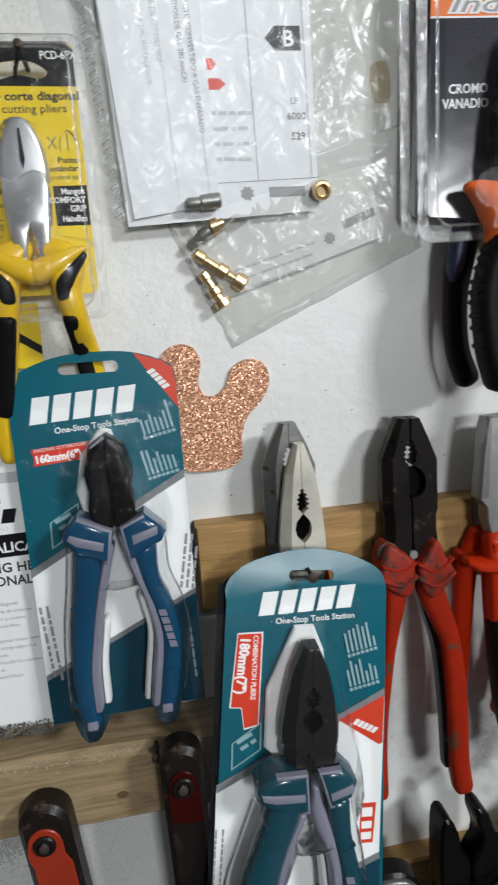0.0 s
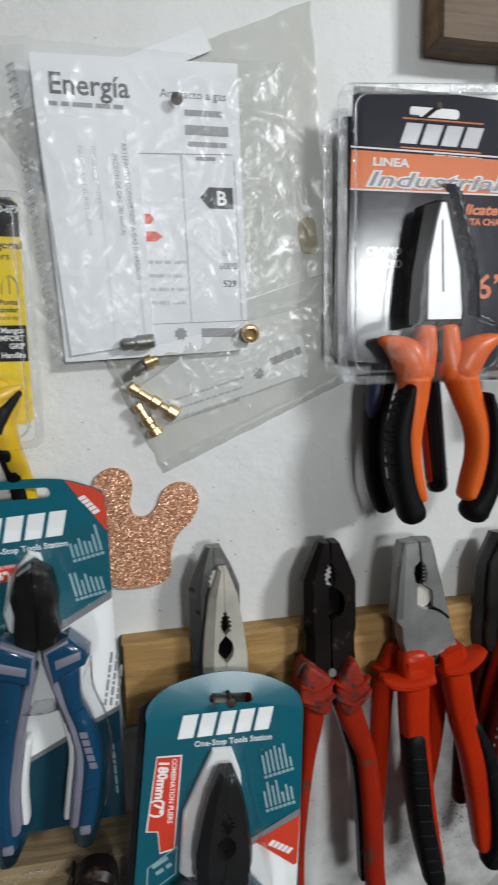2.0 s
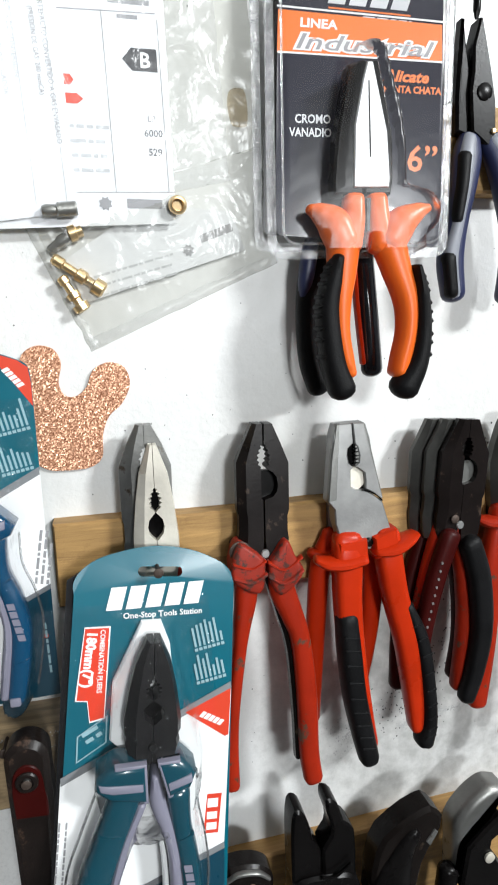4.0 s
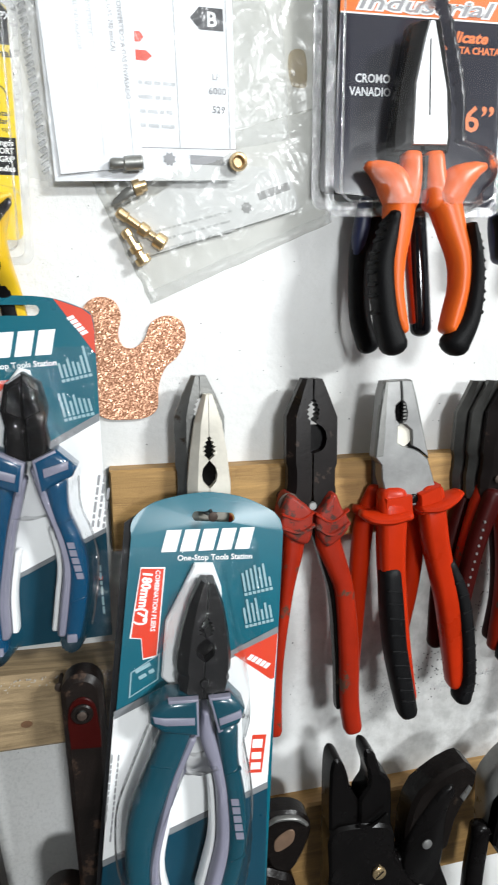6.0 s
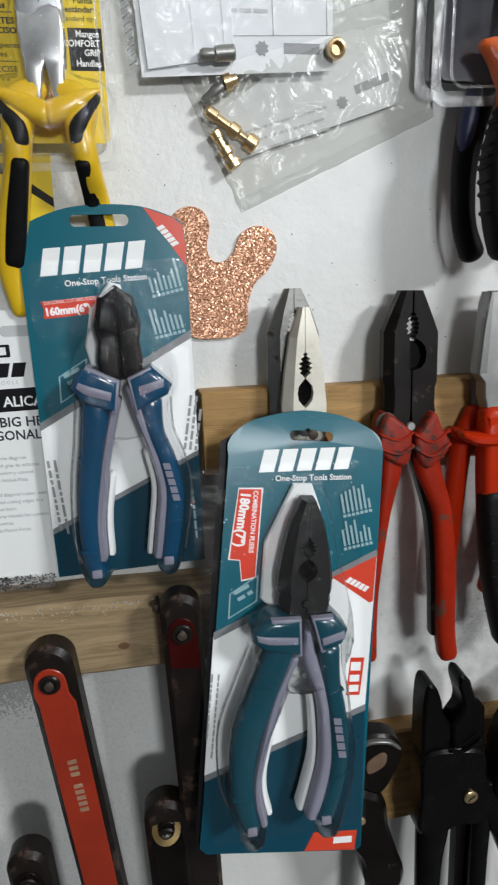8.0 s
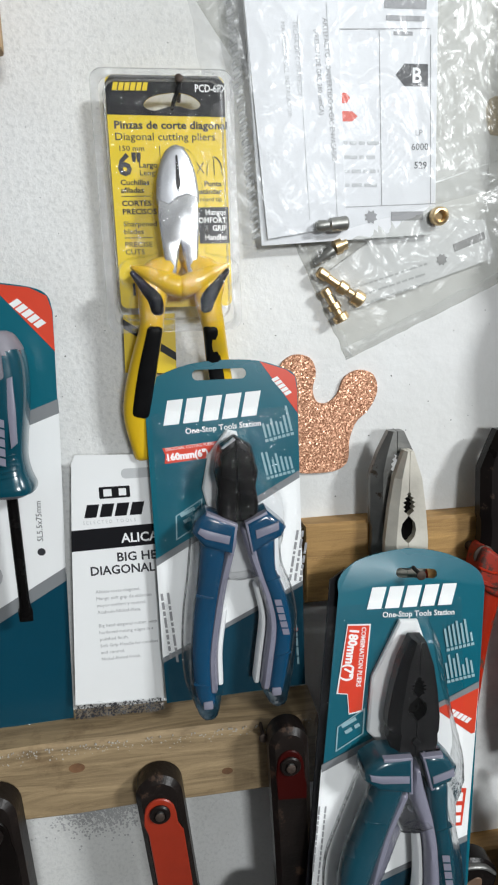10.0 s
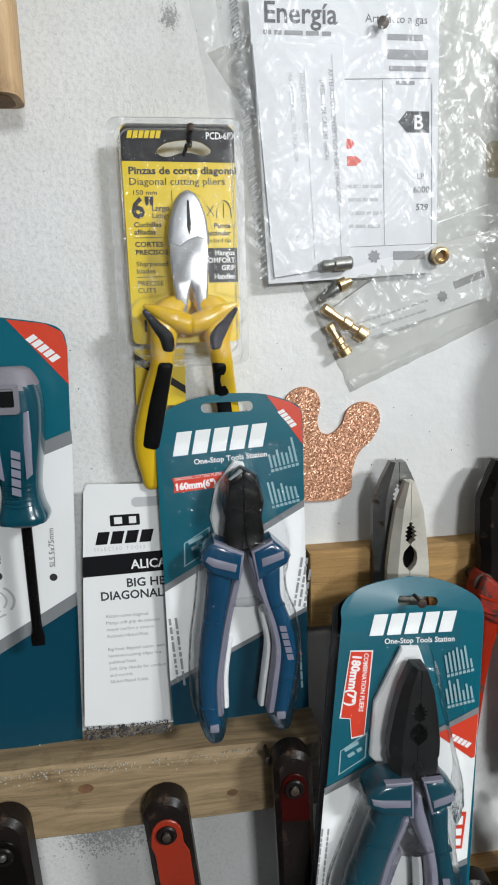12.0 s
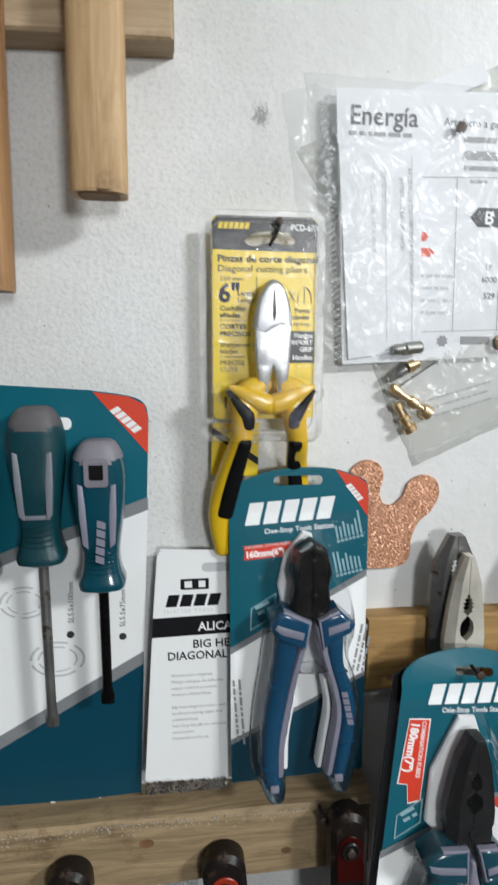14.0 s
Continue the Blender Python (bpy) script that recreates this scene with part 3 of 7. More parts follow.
def batten(outline, y_front, material, label, bevel=0.0015, knots=()):
    cx = sum(p[0] for p in outline) / len(outline)
    cz = sum(p[1] for p in outline) / len(outline)
    t = thing("wooden_batten", (cx, 0, cz), label, "batten", "wooden battens on the wall")
    part("board", plate(outline, 0.0, y_front, bevel), material, t)
    xs = [p[0] for p in outline]
    for x_end in (min(xs), max(xs)):
        zs = [p[1] for p in outline if abs(p[0] - x_end) < 1e-6]
        s = 0.0004 if x_end == max(xs) else -0.0004
        part("end_grain", block(min(x_end, x_end + s), y_front + 0.003, min(zs) + 0.002, max(x_end, x_end + s), -0.001, max(zs) - 0.002), END_GRAIN, t, "darker sawn end grain")
    for kx, kz, kr in knots:
        part("knot", plate([(kx + kr * 1.5 * math.cos(a * math.pi / 7), kz + kr * math.sin(a * math.pi / 7)) for a in range(14)], y_front, y_front - 0.00015), KNOT, t, "dark oval knot")
    return t


def rough_bar(x0, x1, z0, z1, tilt=0.0, wave=0.0008, seed=1):
    """The outline of a sawn bar with slightly uneven edges."""
    rnd = random.Random(seed)
    n = 14
    top = [(x0 + (x1 - x0) * i / n, z1 + tilt * i / n + rnd.uniform(-wave, wave)) for i in range(n + 1)]
    low = [(x0 + (x1 - x0) * i / n, z0 + tilt * i / n + rnd.uniform(-wave, wave)) for i in range(n + 1)]
    return low + top[::-1]


batten(rough_bar(-0.0105, 0.50, 1.381, 1.4295, 0.002, 0.0007, 2), -0.0135, WOOD, "light pine batten nailed flat to the white wall", knots=((0.1430, 1.3950, 0.0026), (0.0060, 1.3900, 0.0020)))
batten(rough_bar(-0.50, -0.0075, 1.2725, 1.3190, 0.0, 0.0009, 3), -0.0300, WOOD_OLD, "weathered brown square batten on the white wall", 0.003, ((-0.1460, 1.3040, 0.0030), (-0.0620, 1.2900, 0.0022)))
batten(rough_bar(0.020, 0.50, 1.112, 1.188, 0.012, 0.0008, 4), -0.0135, WOOD, "light pine batten low on the white wall")
batten(rough_bar(0.190, 0.50, 1.609, 1.655, -0.004, 0.0008, 5), -0.0130, WOOD, "light pine batten behind the long nose pliers")
batten(rough_bar(0.169, 0.50, 1.7455, 1.80, -0.002, 0.0008, 6), -0.0200, WOOD_DARK, "dark stained batten high on the white wall")
batten(rough_bar(-0.50, -0.1225, 1.7435, 1.80, -0.002, 0.0008, 7), -0.0200, WOOD_DRY, "pale dry pine batten that carries the wooden handles")


# ---- glitter cut-out ----
def sticker():
    t = thing("glitter_cutout", (0.005, 0, 1.49), "rounded copper glitter foam cut-out stuck to the wall", "sticker")
    side = [(0.0185, 1.4640), (0.0195, 1.4760), (0.0235, 1.4865), (0.0310, 1.4935), (0.0360, 1.5040), (0.0335, 1.5135), (0.0250, 1.5165), (0.0165, 1.5125),
            (0.0125, 1.5035), (0.0065, 1.4985), (0.0005, 1.4995), (-0.0020, 1.5065), (0.0000, 1.5165), (-0.0035, 1.5245), (-0.0120, 1.5265), (-0.0195, 1.5220),
            (-0.0220, 1.5120), (-0.0200, 1.5000), (-0.0230, 1.4850), (-0.0210, 1.4680), (-0.0120, 1.4590), (0.0000, 1.4575), (0.0120, 1.4585)]
    part("foam", plate(spline(side, 4, True), 0.0, -0.0018), FOAM, t, "plain foam backing")
    part("glitter_face", plate(spline(side, 4, True), -0.0018, -0.0023, 0.0002), GLITTER, t, "copper glitter facing")


sticker()


# ---- pliers ----
def jaws(t, cx, z_tip, z_joint, half, y_back, y_front, material, turn=0.0, hole=True, tip=0.36, lie=flat, gap=0.012, pivot=STEEL_GREY, pivot_at=0.86, pivot_r=0.17, teeth=True, facets=(0.66, 0.90), style="oval", floor=None, bed=None):
    """The two serrated jaws of pliers, with the pipe grip between them, and the pivot pin."""
    ln = z_tip - z_joint
    inner = [(gap, 0.0)]
    if teeth:
        inner += [(gap, 0.15)]
        for i in range(6):
            inner += [(0.16, 0.175 + i * 0.034), (0.05, 0.192 + i * 0.034)]
    if hole:
        inner += [(0.10, 0.385), (0.27, 0.42), (0.33, 0.48), (0.28, 0.545), (0.12, 0.585)]
    inner += [(gap, 0.60), (gap, 1.0)]
    outer = [(0.80, 1.0), (0.90, 0.80), (0.97, 0.62), (1.0, 0.46), (0.86, 0.30), (0.62, 0.12), (tip, 0.0)]
    if style == "square":
        outer = [(0.80, 1.0), (0.90, 0.93), (0.97, 0.80), (0.93, 0.75), (0.93, 0.64), (1.0, 0.60), (1.0, 0.42), (1.0, 0.27), (0.68, 0.13), (tip, 0.0)]
    elif style == "tapered":
        outer = [(0.78, 1.0), (0.97, 0.86), (0.92, 0.81), (1.0, 0.77), (1.0, 0.66), (0.84, 0.42), (0.62, 0.20), (tip, 0.0)]
    ring = inner
    for sgn, fac in ((-1, facets[0]), (1, facets[1])):
        inner = ring
        if style == "square":
            saw = [(g, 0.150 + 0.016 * k) for k, g in enumerate((0.12, 0.08, 0.20, 0.14, 0.26, 0.18, 0.26, 0.16, 0.22, 0.10, 0.12))]
            bowl = [(0.36, 0.335), (0.50, 0.37), (0.55, 0.42), (0.50, 0.47), (0.36, 0.505), (gap, 0.525)] if sgn > 0 else [(0.10, 0.33), (0.10, 0.52), (gap, 0.525)]
            inner = [(gap, 0.0), (gap, 0.145)] + saw + bowl + [(gap, 0.80), (0.10, 0.93), (0.14, 1.0)]
        elif style == "tapered":
            saw = [(g, 0.31 + 0.016 * k) for k, g in enumerate((0.10, 0.05, 0.22, 0.12, 0.30, 0.16, 0.30, 0.16, 0.26, 0.12))]
            inner = [(gap, 0.0), (gap, 0.30)] + saw + [(gap, 0.475), (0.10, 0.49), (0.30, 0.53), (0.36, 0.58), (0.30, 0.63), (0.10, 0.67), (gap, 0.68), (gap, 1.0)]
        full = turned([(cx + sgn * u * half, z_tip - v * ln) for u, v in inner + outer], cx, z_joint, turn)
        face = turned([(cx + sgn * u * half, z_tip - v * ln) for u, v in inner] + [(cx + sgn * (u * fac if v < 0.9 else u * (0.4 + 0.6 * fac)) * half, z_tip - v * ln) for u, v in outer], cx, z_joint, turn)
        bm = bmesh.new()
        mid = y_front + 0.42 * (y_back - y_front)
        rings = [[bm.verts.new((x, yy, z)) for x, z in ring] for ring, yy in ((full, y_back), (full, mid), (face, y_front))]
        for r0, r1 in zip(rings, rings[1:]):
            for k in range(len(full)):
                q = (k + 1) % len(full)
                bm.faces.new((r0[k], r0[q], r1[q], r1[k]))
        bm.faces.new(rings[-1])
        bm.faces.new(rings[0][::-1])
        bmesh.ops.recalc_face_normals(bm, faces=bm.faces[:])
        part("jaw", bm, material, t, lie=lie, sharp=18)
    if floor:
        z0, z1 = floor
        well = turned(rounded(cx - 0.42 * half, z_tip - z1 * ln, cx + 0.60 * half, z_tip - z0 * ln, 0.2 * half, 3), cx, z_joint, turn)
        part("grip_floor", plate(well, y_back - 0.0002, y_front + 0.62 * (y_back - y_front)), bed or BLACK_STEEL, t, "hollow between the jaws", lie=lie)
    c = turned([(cx, z_tip - pivot_at * ln)], cx, z_joint, turn)[0]
    part("pivot", lathe([(half * pivot_r, 0), (half * pivot_r, 0.0008), (half * pivot_r * 0.8, 0.0014)], (c[0], y_front + 0.0004, c[1]), (0, -1, 0), 20), pivot, t, lie=lie)


def grips(t, left, right, material, lie=flat, name="handle", power=2.4):
    made = []
    for st in (left, right):
        if st:
            made.append(part(name, sweep(st, power=power), material, t, lie=lie))
    return made


def lean_out(y0, z0, slope, x0=0.0, sx=0.0):
    """The sheet y = y0 + slope (z - z0) + sx (x - x0)."""
    return lambda x, z: y0 + slope * (z - z0) + sx * (x - x0)


# two bright pliers nested on one nail, half hidden by a card
for dx, dy, m, lab in ((0.0010, 0.0, STEEL_SIDE, "older steel combination pliers with dull grey jaws hung on a nail"), (0.0050, -0.0095, STEEL, "bright steel combination pliers hung over an older pair")):
    t = thing("combination_pliers", (0.041 + dx, -0.012 + dy, 1.42), lab, "pliers", "pliers in the row on the batten")
    tip = 1.4835 if dy == 0 else 1.4740
    jaws(t, 0.0400 + dx * 0.9, tip, 1.397, 0.0142 if dy == 0 else 0.0122, -0.0140 + dy, -0.0215 + dy, m, tip=0.28 if dy == 0 else 0.18, pivot_r=0.42, pivot_at=0.82, pivot=m if dy == 0 else STEEL_GREY, turn=0, facets=(0.55, 0.94), style="square" if dy == 0 else "tapered", floor=None if dy == 0 else (0.28, 0.70))
    grips(t, [(0.036 + dx, -0.017 + dy, 1.402, 0.006, 0.004), (0.031 + dx, -0.018 + dy, 1.36, 0.006, 0.005), (0.030 + dx, -0.020 + dy, 1.27, 0.005, 0.005)],
          [(0.047 + dx, -0.017 + dy, 1.402, 0.006, 0.004), (0.052 + dx, -0.018 + dy, 1.36, 0.006, 0.005), (0.052 + dx, -0.020 + dy, 1.27, 0.005, 0.005)], RED_WORN)


def dark_pliers():
    t = thing("combination_pliers", (0.105, -0.02, 1.42), "old combination pliers with blackened jaws and worn red handles", "pliers", "pliers in the row on the batten")
    lie = lean_out(0.0, 1.48, 0.10)
    jaws(t, 0.1045, 1.4805, 1.3990, 0.0150, -0.0125, -0.0225, WORN_STEEL, lie=lie, turn=-1.5, tip=0.36, pivot_r=0.17, pivot_at=0.90, gap=0.035, facets=(0.68, 0.97), style="square", floor=(0.335, 0.54))
    legs = grips(t, [(0.0935, -0.0210, 1.3950, 0.0070, 0.006), (0.0922, -0.0210, 1.3815, 0.0062, 0.006), (0.0892, -0.0210, 1.3660, 0.0048, 0.006), (0.0868, -0.0205, 1.3500, 0.0039, 0.0058), (0.0820, -0.0200, 1.3175, 0.0038, 0.0055), (0.0800, -0.0195, 1.2950, 0.0042, 0.0055), (0.0794, -0.0190, 1.2720, 0.0046, 0.0052)],
                 [(0.1130, -0.0210, 1.3950, 0.0076, 0.006), (0.1140, -0.0210, 1.3845, 0.0078, 0.006), (0.1190, -0.0210, 1.3700, 0.0069, 0.006), (0.1235, -0.0208, 1.3545, 0.0061, 0.006), (0.1264, -0.0200, 1.3205, 0.0064, 0.0058), (0.1268, -0.0195, 1.2860, 0.0061, 0.0055), (0.1290, -0.0190, 1.2670, 0.0058, 0.0052)], RED_WORN, lie, power=2.8)
    left = [(0.0862, 1.4120), (0.0900, 1.4160), (0.0960, 1.4120), (0.1030, 1.4056), (0.1032, 1.3990), (0.1029, 1.3928), (0.0998, 1.3867), (0.0930, 1.3880), (0.0881, 1.3915), (0.0840, 1.3965), (0.0836, 1.4020)]
    right = [(0.1050, 1.4012), (0.1095, 1.4080), (0.1145, 1.4150), (0.1180, 1.4140), (0.1210, 1.4060), (0.1255, 1.3990), (0.1242, 1.3930), (0.1180, 1.3870), (0.1117, 1.3840), (0.1065, 1.3902)]
    for leg, shape, cut in zip(legs, (left, right), ([(0.0850, 1.3985), (0.0950, 1.3950), (0.1032, 1.3985)], [(0.1050, 1.3975), (0.1140, 1.3925), (0.1245, 1.3985)])):
        part("guard", pillow(spline(shape, 2, True), -0.0140, -0.0290, 0.0026, 4), GUARD_WORN, leg, "scuffed brownish red guard", lie=lie, sharp=70)
        part("guard_lip", sweep([(x, -0.0275, z - 0.0008, 0.0014, 0.0030) for x, z in cut], n=4, sides=10), GUARD_WORN, leg, lie=lie)
        part("guard_step", sweep([(x, -0.0272, z + 0.0066, 0.0010, 0.0026) for x, z in cut], n=4, sides=10), RED_WORN, leg, lie=lie)
    part("worn_edge", sweep([(0.1055, -0.019, 1.392, 0.002, 0.004), (0.1115, -0.019, 1.372, 0.0022, 0.0045), (0.1170, -0.018, 1.350, 0.002, 0.0045), (0.1196, -0.017, 1.315, 0.002, 0.004), (0.1205, -0.016, 1.280, 0.002, 0.004)], sides=8), BROWN_STEEL, t, "black bare steel edge", lie=lie)


dark_pliers()


def guarded_pliers():
    # an all-red pair behind
    t = thing("combination_pliers", (0.150, -0.02, 1.40), "red-handled pliers hung behind a newer pair", "pliers", "pliers in the row on the batten")
    jaws(t, 0.1600, 1.4770, 1.4050, 0.0150, -0.0125, -0.0185, STEEL_SIDE, turn=-4)
    grips(t, [(0.1500, -0.018, 1.410, 0.0070, 0.005), (0.1420, -0.018, 1.390, 0.0065, 0.005), (0.1385, -0.019, 1.350, 0.0060, 0.005), (0.1350, -0.020, 1.292, 0.0055, 0.005)],
          [(0.1700, -0.018, 1.410, 0.0070, 0.005), (0.1760, -0.018, 1.390, 0.0065, 0.005), (0.1740, -0.019, 1.350, 0.0062, 0.005), (0.1640, -0.020, 1.296, 0.0055, 0.005)], RED)
    part("guard", sweep([(0.1360, -0.019, 1.4000, 0.0030, 0.005), (0.1440, -0.020, 1.3970, 0.0045, 0.007), (0.1500, -0.020, 1.4000, 0.003, 0.006)]), RED, t)
    # the newer pair in front
    t = thing("combination_pliers", (0.165, -0.03, 1.42), "steel combination pliers with guarded red and black handles", "pliers", "pliers in the row on the batten")
    lie = lean_out(0.0, 1.48, 0.07)
    yb, yf = -0.0195, -0.0290
    cx = 0.1590
    main = [(0.1475, 1.4785), (0.1570, 1.4790), (0.1578, 1.4674), (0.1545, 1.4645), (0.1540, 1.4608), (0.1548, 1.4562), (0.1574, 1.4535), (0.1559, 1.4519), (0.1558, 1.4425), (0.1598, 1.4403), (0.1640, 1.4400), (0.1691, 1.4374), (0.1750, 1.4328), (0.1784, 1.4218), (0.1808, 1.4136), (0.1651, 1.4097), (0.1487, 1.4122), (0.1459, 1.4219), (0.1457, 1.4297), (0.1419, 1.4345), (0.1456, 1.4722)]
    side = [(0.1574, 1.4790), (0.1640, 1.4790), (0.1662, 1.4707), (0.1752, 1.4336), (0.1691, 1.4380), (0.1645, 1.4406), (0.1646, 1.4450), (0.1642, 1.4500), (0.1600, 1.4532), (0.1582, 1.4540), (0.1606, 1.4562), (0.1611, 1.4602), (0.1600, 1.4650), (0.1583, 1.4674)]
    part("jaw", plate(main, yb, yf, 0.0007), STEEL_GREY, t, lie=lie, sharp=25)
    part("jaw", plate(side, yb, yf - 0.0004, 0.0007), STEEL_GREY, t, lie=lie, sharp=25)
    part("ground_side", plate([(0.1474, 1.4790), (0.1498, 1.4790), (0.1470, 1.4350), (0.1418, 1.4345), (0.1440, 1.4600)], yf + 0.0030, yf - 0.0004, 0.0008), STEEL_SIDE, t, "darker ground side of the jaw", lie=lie)
    part("ground_side", plate([(0.1641, 1.4792), (0.1654, 1.4787), (0.1680, 1.4700), (0.1765, 1.4340), (0.1752, 1.4336), (0.1662, 1.4707)], yb, yf + 0.0020, 0.0005), STEEL_SIDE, t, lie=lie)
    part("grip_floor", plate([(0.1535, 1.4690), (0.1615, 1.4690), (0.1615, 1.4530), (0.1535, 1.4530)], yb, yf + 0.0045), BLACK_STEEL, t, lie=lie)
    teeth = bmesh.new()
    for i in range(6):
        z = 1.4660 - i * 0.0021
        prism(teeth, [(0.1590, z), (0.1612, z + 0.0004), (0.1612, z - 0.0012), (0.1590, z - 0.0010)], yf + 0.0030, yf + 0.0002)
    part("toothed_edge", teeth, STEEL_SIDE, t, lie=lie)
    part("pipe_grip", plate(spline([(0.1556, 1.4522), (0.1600, 1.4532), (0.1648, 1.4500), (0.1650, 1.4440), (0.1600, 1.4398), (0.1556, 1.4420)], 4, True), yb, yf + 0.0022), STEEL, t, "bright half round recess", lie=lie)
    part("joint_seam", sweep([(0.1625, yf - 0.0002, 1.4401, 0.0003, 0.0008), (0.1672, yf - 0.0002, 1.4388, 0.0004, 0.0008), (0.1712, yf - 0.0002, 1.4366, 0.0004, 0.0008), (0.1748, yf - 0.0002, 1.4332, 0.0004, 0.0008)], sides=6), BLACK_STEEL, t, "dark seam of the joint", lie=lie)
    part("pivot", lathe([(0.0028, 0), (0.0028, 0.0012), (0.002, 0.0018)], (0.1660, yf + 0.0005, 1.4090), (0, -1, 0), 16), BLACK_STEEL, t, lie=lie)
    part("steel_shank", plate([(0.1490, 1.4180), (0.1790, 1.4180), (0.1800, 1.4040), (0.1480, 1.4040)], yb, yf + 0.0015, 0.0006), STEEL_GREY, t, lie=lie)
    for sgn, gx in ((-1, 0.1535), (1, 0.1785)):
        core = [(gx, -0.0260, 1.4120, 0.0085, 0.006), (gx - 0.0005, -0.0270, 1.3980, 0.0085, 0.007)] if sgn < 0 else [(gx, -0.0260, 1.4120, 0.0075, 0.006), (gx + 0.0010, -0.0270, 1.3960, 0.0078, 0.007)]
        if sgn < 0:
            core += [(0.1530, -0.027, 1.370, 0.0078, 0.007), (0.1555, -0.027, 1.335, 0.0075, 0.007), (0.1600, -0.026, 1.305, 0.0070, 0.0065), (0.1655, -0.026, 1.283, 0.0048, 0.0055)]
            sleeve = [(0.1515, -0.0285, 1.365, 0.0066, 0.0072), (0.1525, -0.029, 1.345, 0.0072, 0.0078), (0.1550, -0.029, 1.318, 0.0070, 0.0078), (0.1595, -0.0285, 1.295, 0.0068, 0.0075), (0.1640, -0.028, 1.275, 0.0062, 0.007)]
            tip_guard = [(0.1345, -0.0265, 1.4010, 0.0022, 0.006), (0.1400, -0.0275, 1.3990, 0.0036, 0.0085), (0.1500, -0.028, 1.3985, 0.0040, 0.0095), (0.1620, -0.028, 1.4000, 0.0036, 0.0085)]
        else:
            core += [(0.1830, -0.027, 1.375, 0.0075, 0.007), (0.1905, -0.027, 1.345, 0.0072, 0.007), (0.1955, -0.026, 1.315, 0.0070, 0.0065), (0.1985, -0.026, 1.288, 0.0060, 0.0055)]
            sleeve = [(0.1900, -0.0275, 1.368, 0.0035, 0.0068), (0.1985, -0.028, 1.345, 0.0050, 0.0078), (0.2030, -0.028, 1.315, 0.0048, 0.0078), (0.2040, -0.028, 1.292, 0.0048, 0.0075), (0.2010, -0.028, 1.279, 0.0056, 0.007)]
            tip_guard = [(0.1705, -0.028, 1.4030, 0.0030, 0.0075), (0.1810, -0.028, 1.4040, 0.0040, 0.0095), (0.1900, -0.0275, 1.4075, 0.0036, 0.0085), (0.1965, -0.0265, 1.4105, 0.0020, 0.006)]
        h = part("handle", sweep(core, power=4.0), RED, t, lie=lie)
        block = [(0.1462, 1.3985), (0.1648, 1.3985), (0.1640, 1.4118), (0.1466, 1.4112)] if sgn < 0 else [(0.1694, 1.3990), (0.1850, 1.4010), (0.1822, 1.4172), (0.1682, 1.4122)]
        part("shoulder", plate(block, -0.0200, -0.0330, 0.0014), RED, h, "squared red shoulder over the guard", lie=lie)
        part("sleeve", sweep(sleeve, n=8, power=2.6), BLACK_RUBBER, h, "ribbed black rubber sleeve", lie=lie)
        part("guard", sweep(tip_guard, power=2.2), RED, h, lie=lie)
        ribs = bmesh.new()
        for i in range(9):
            f = i / 8
            p = spline(sleeve, 8)[int(4 + f * 24)]
            prism(ribs, turned(rounded(p[0] - p[3] * 0.68, p[2] - 0.0006, p[0] + p[3] * 0.68, p[2] + 0.0006, 0.0005, 2), p[0], p[2], -10 if sgn < 0 else 15), p[1] - p[4] * 0.7, p[1] - p[4] * 1.004, 0.0002)
        part("rib", ribs, BLACK_RUBBER, h, lie=lie)


guarded_pliers()


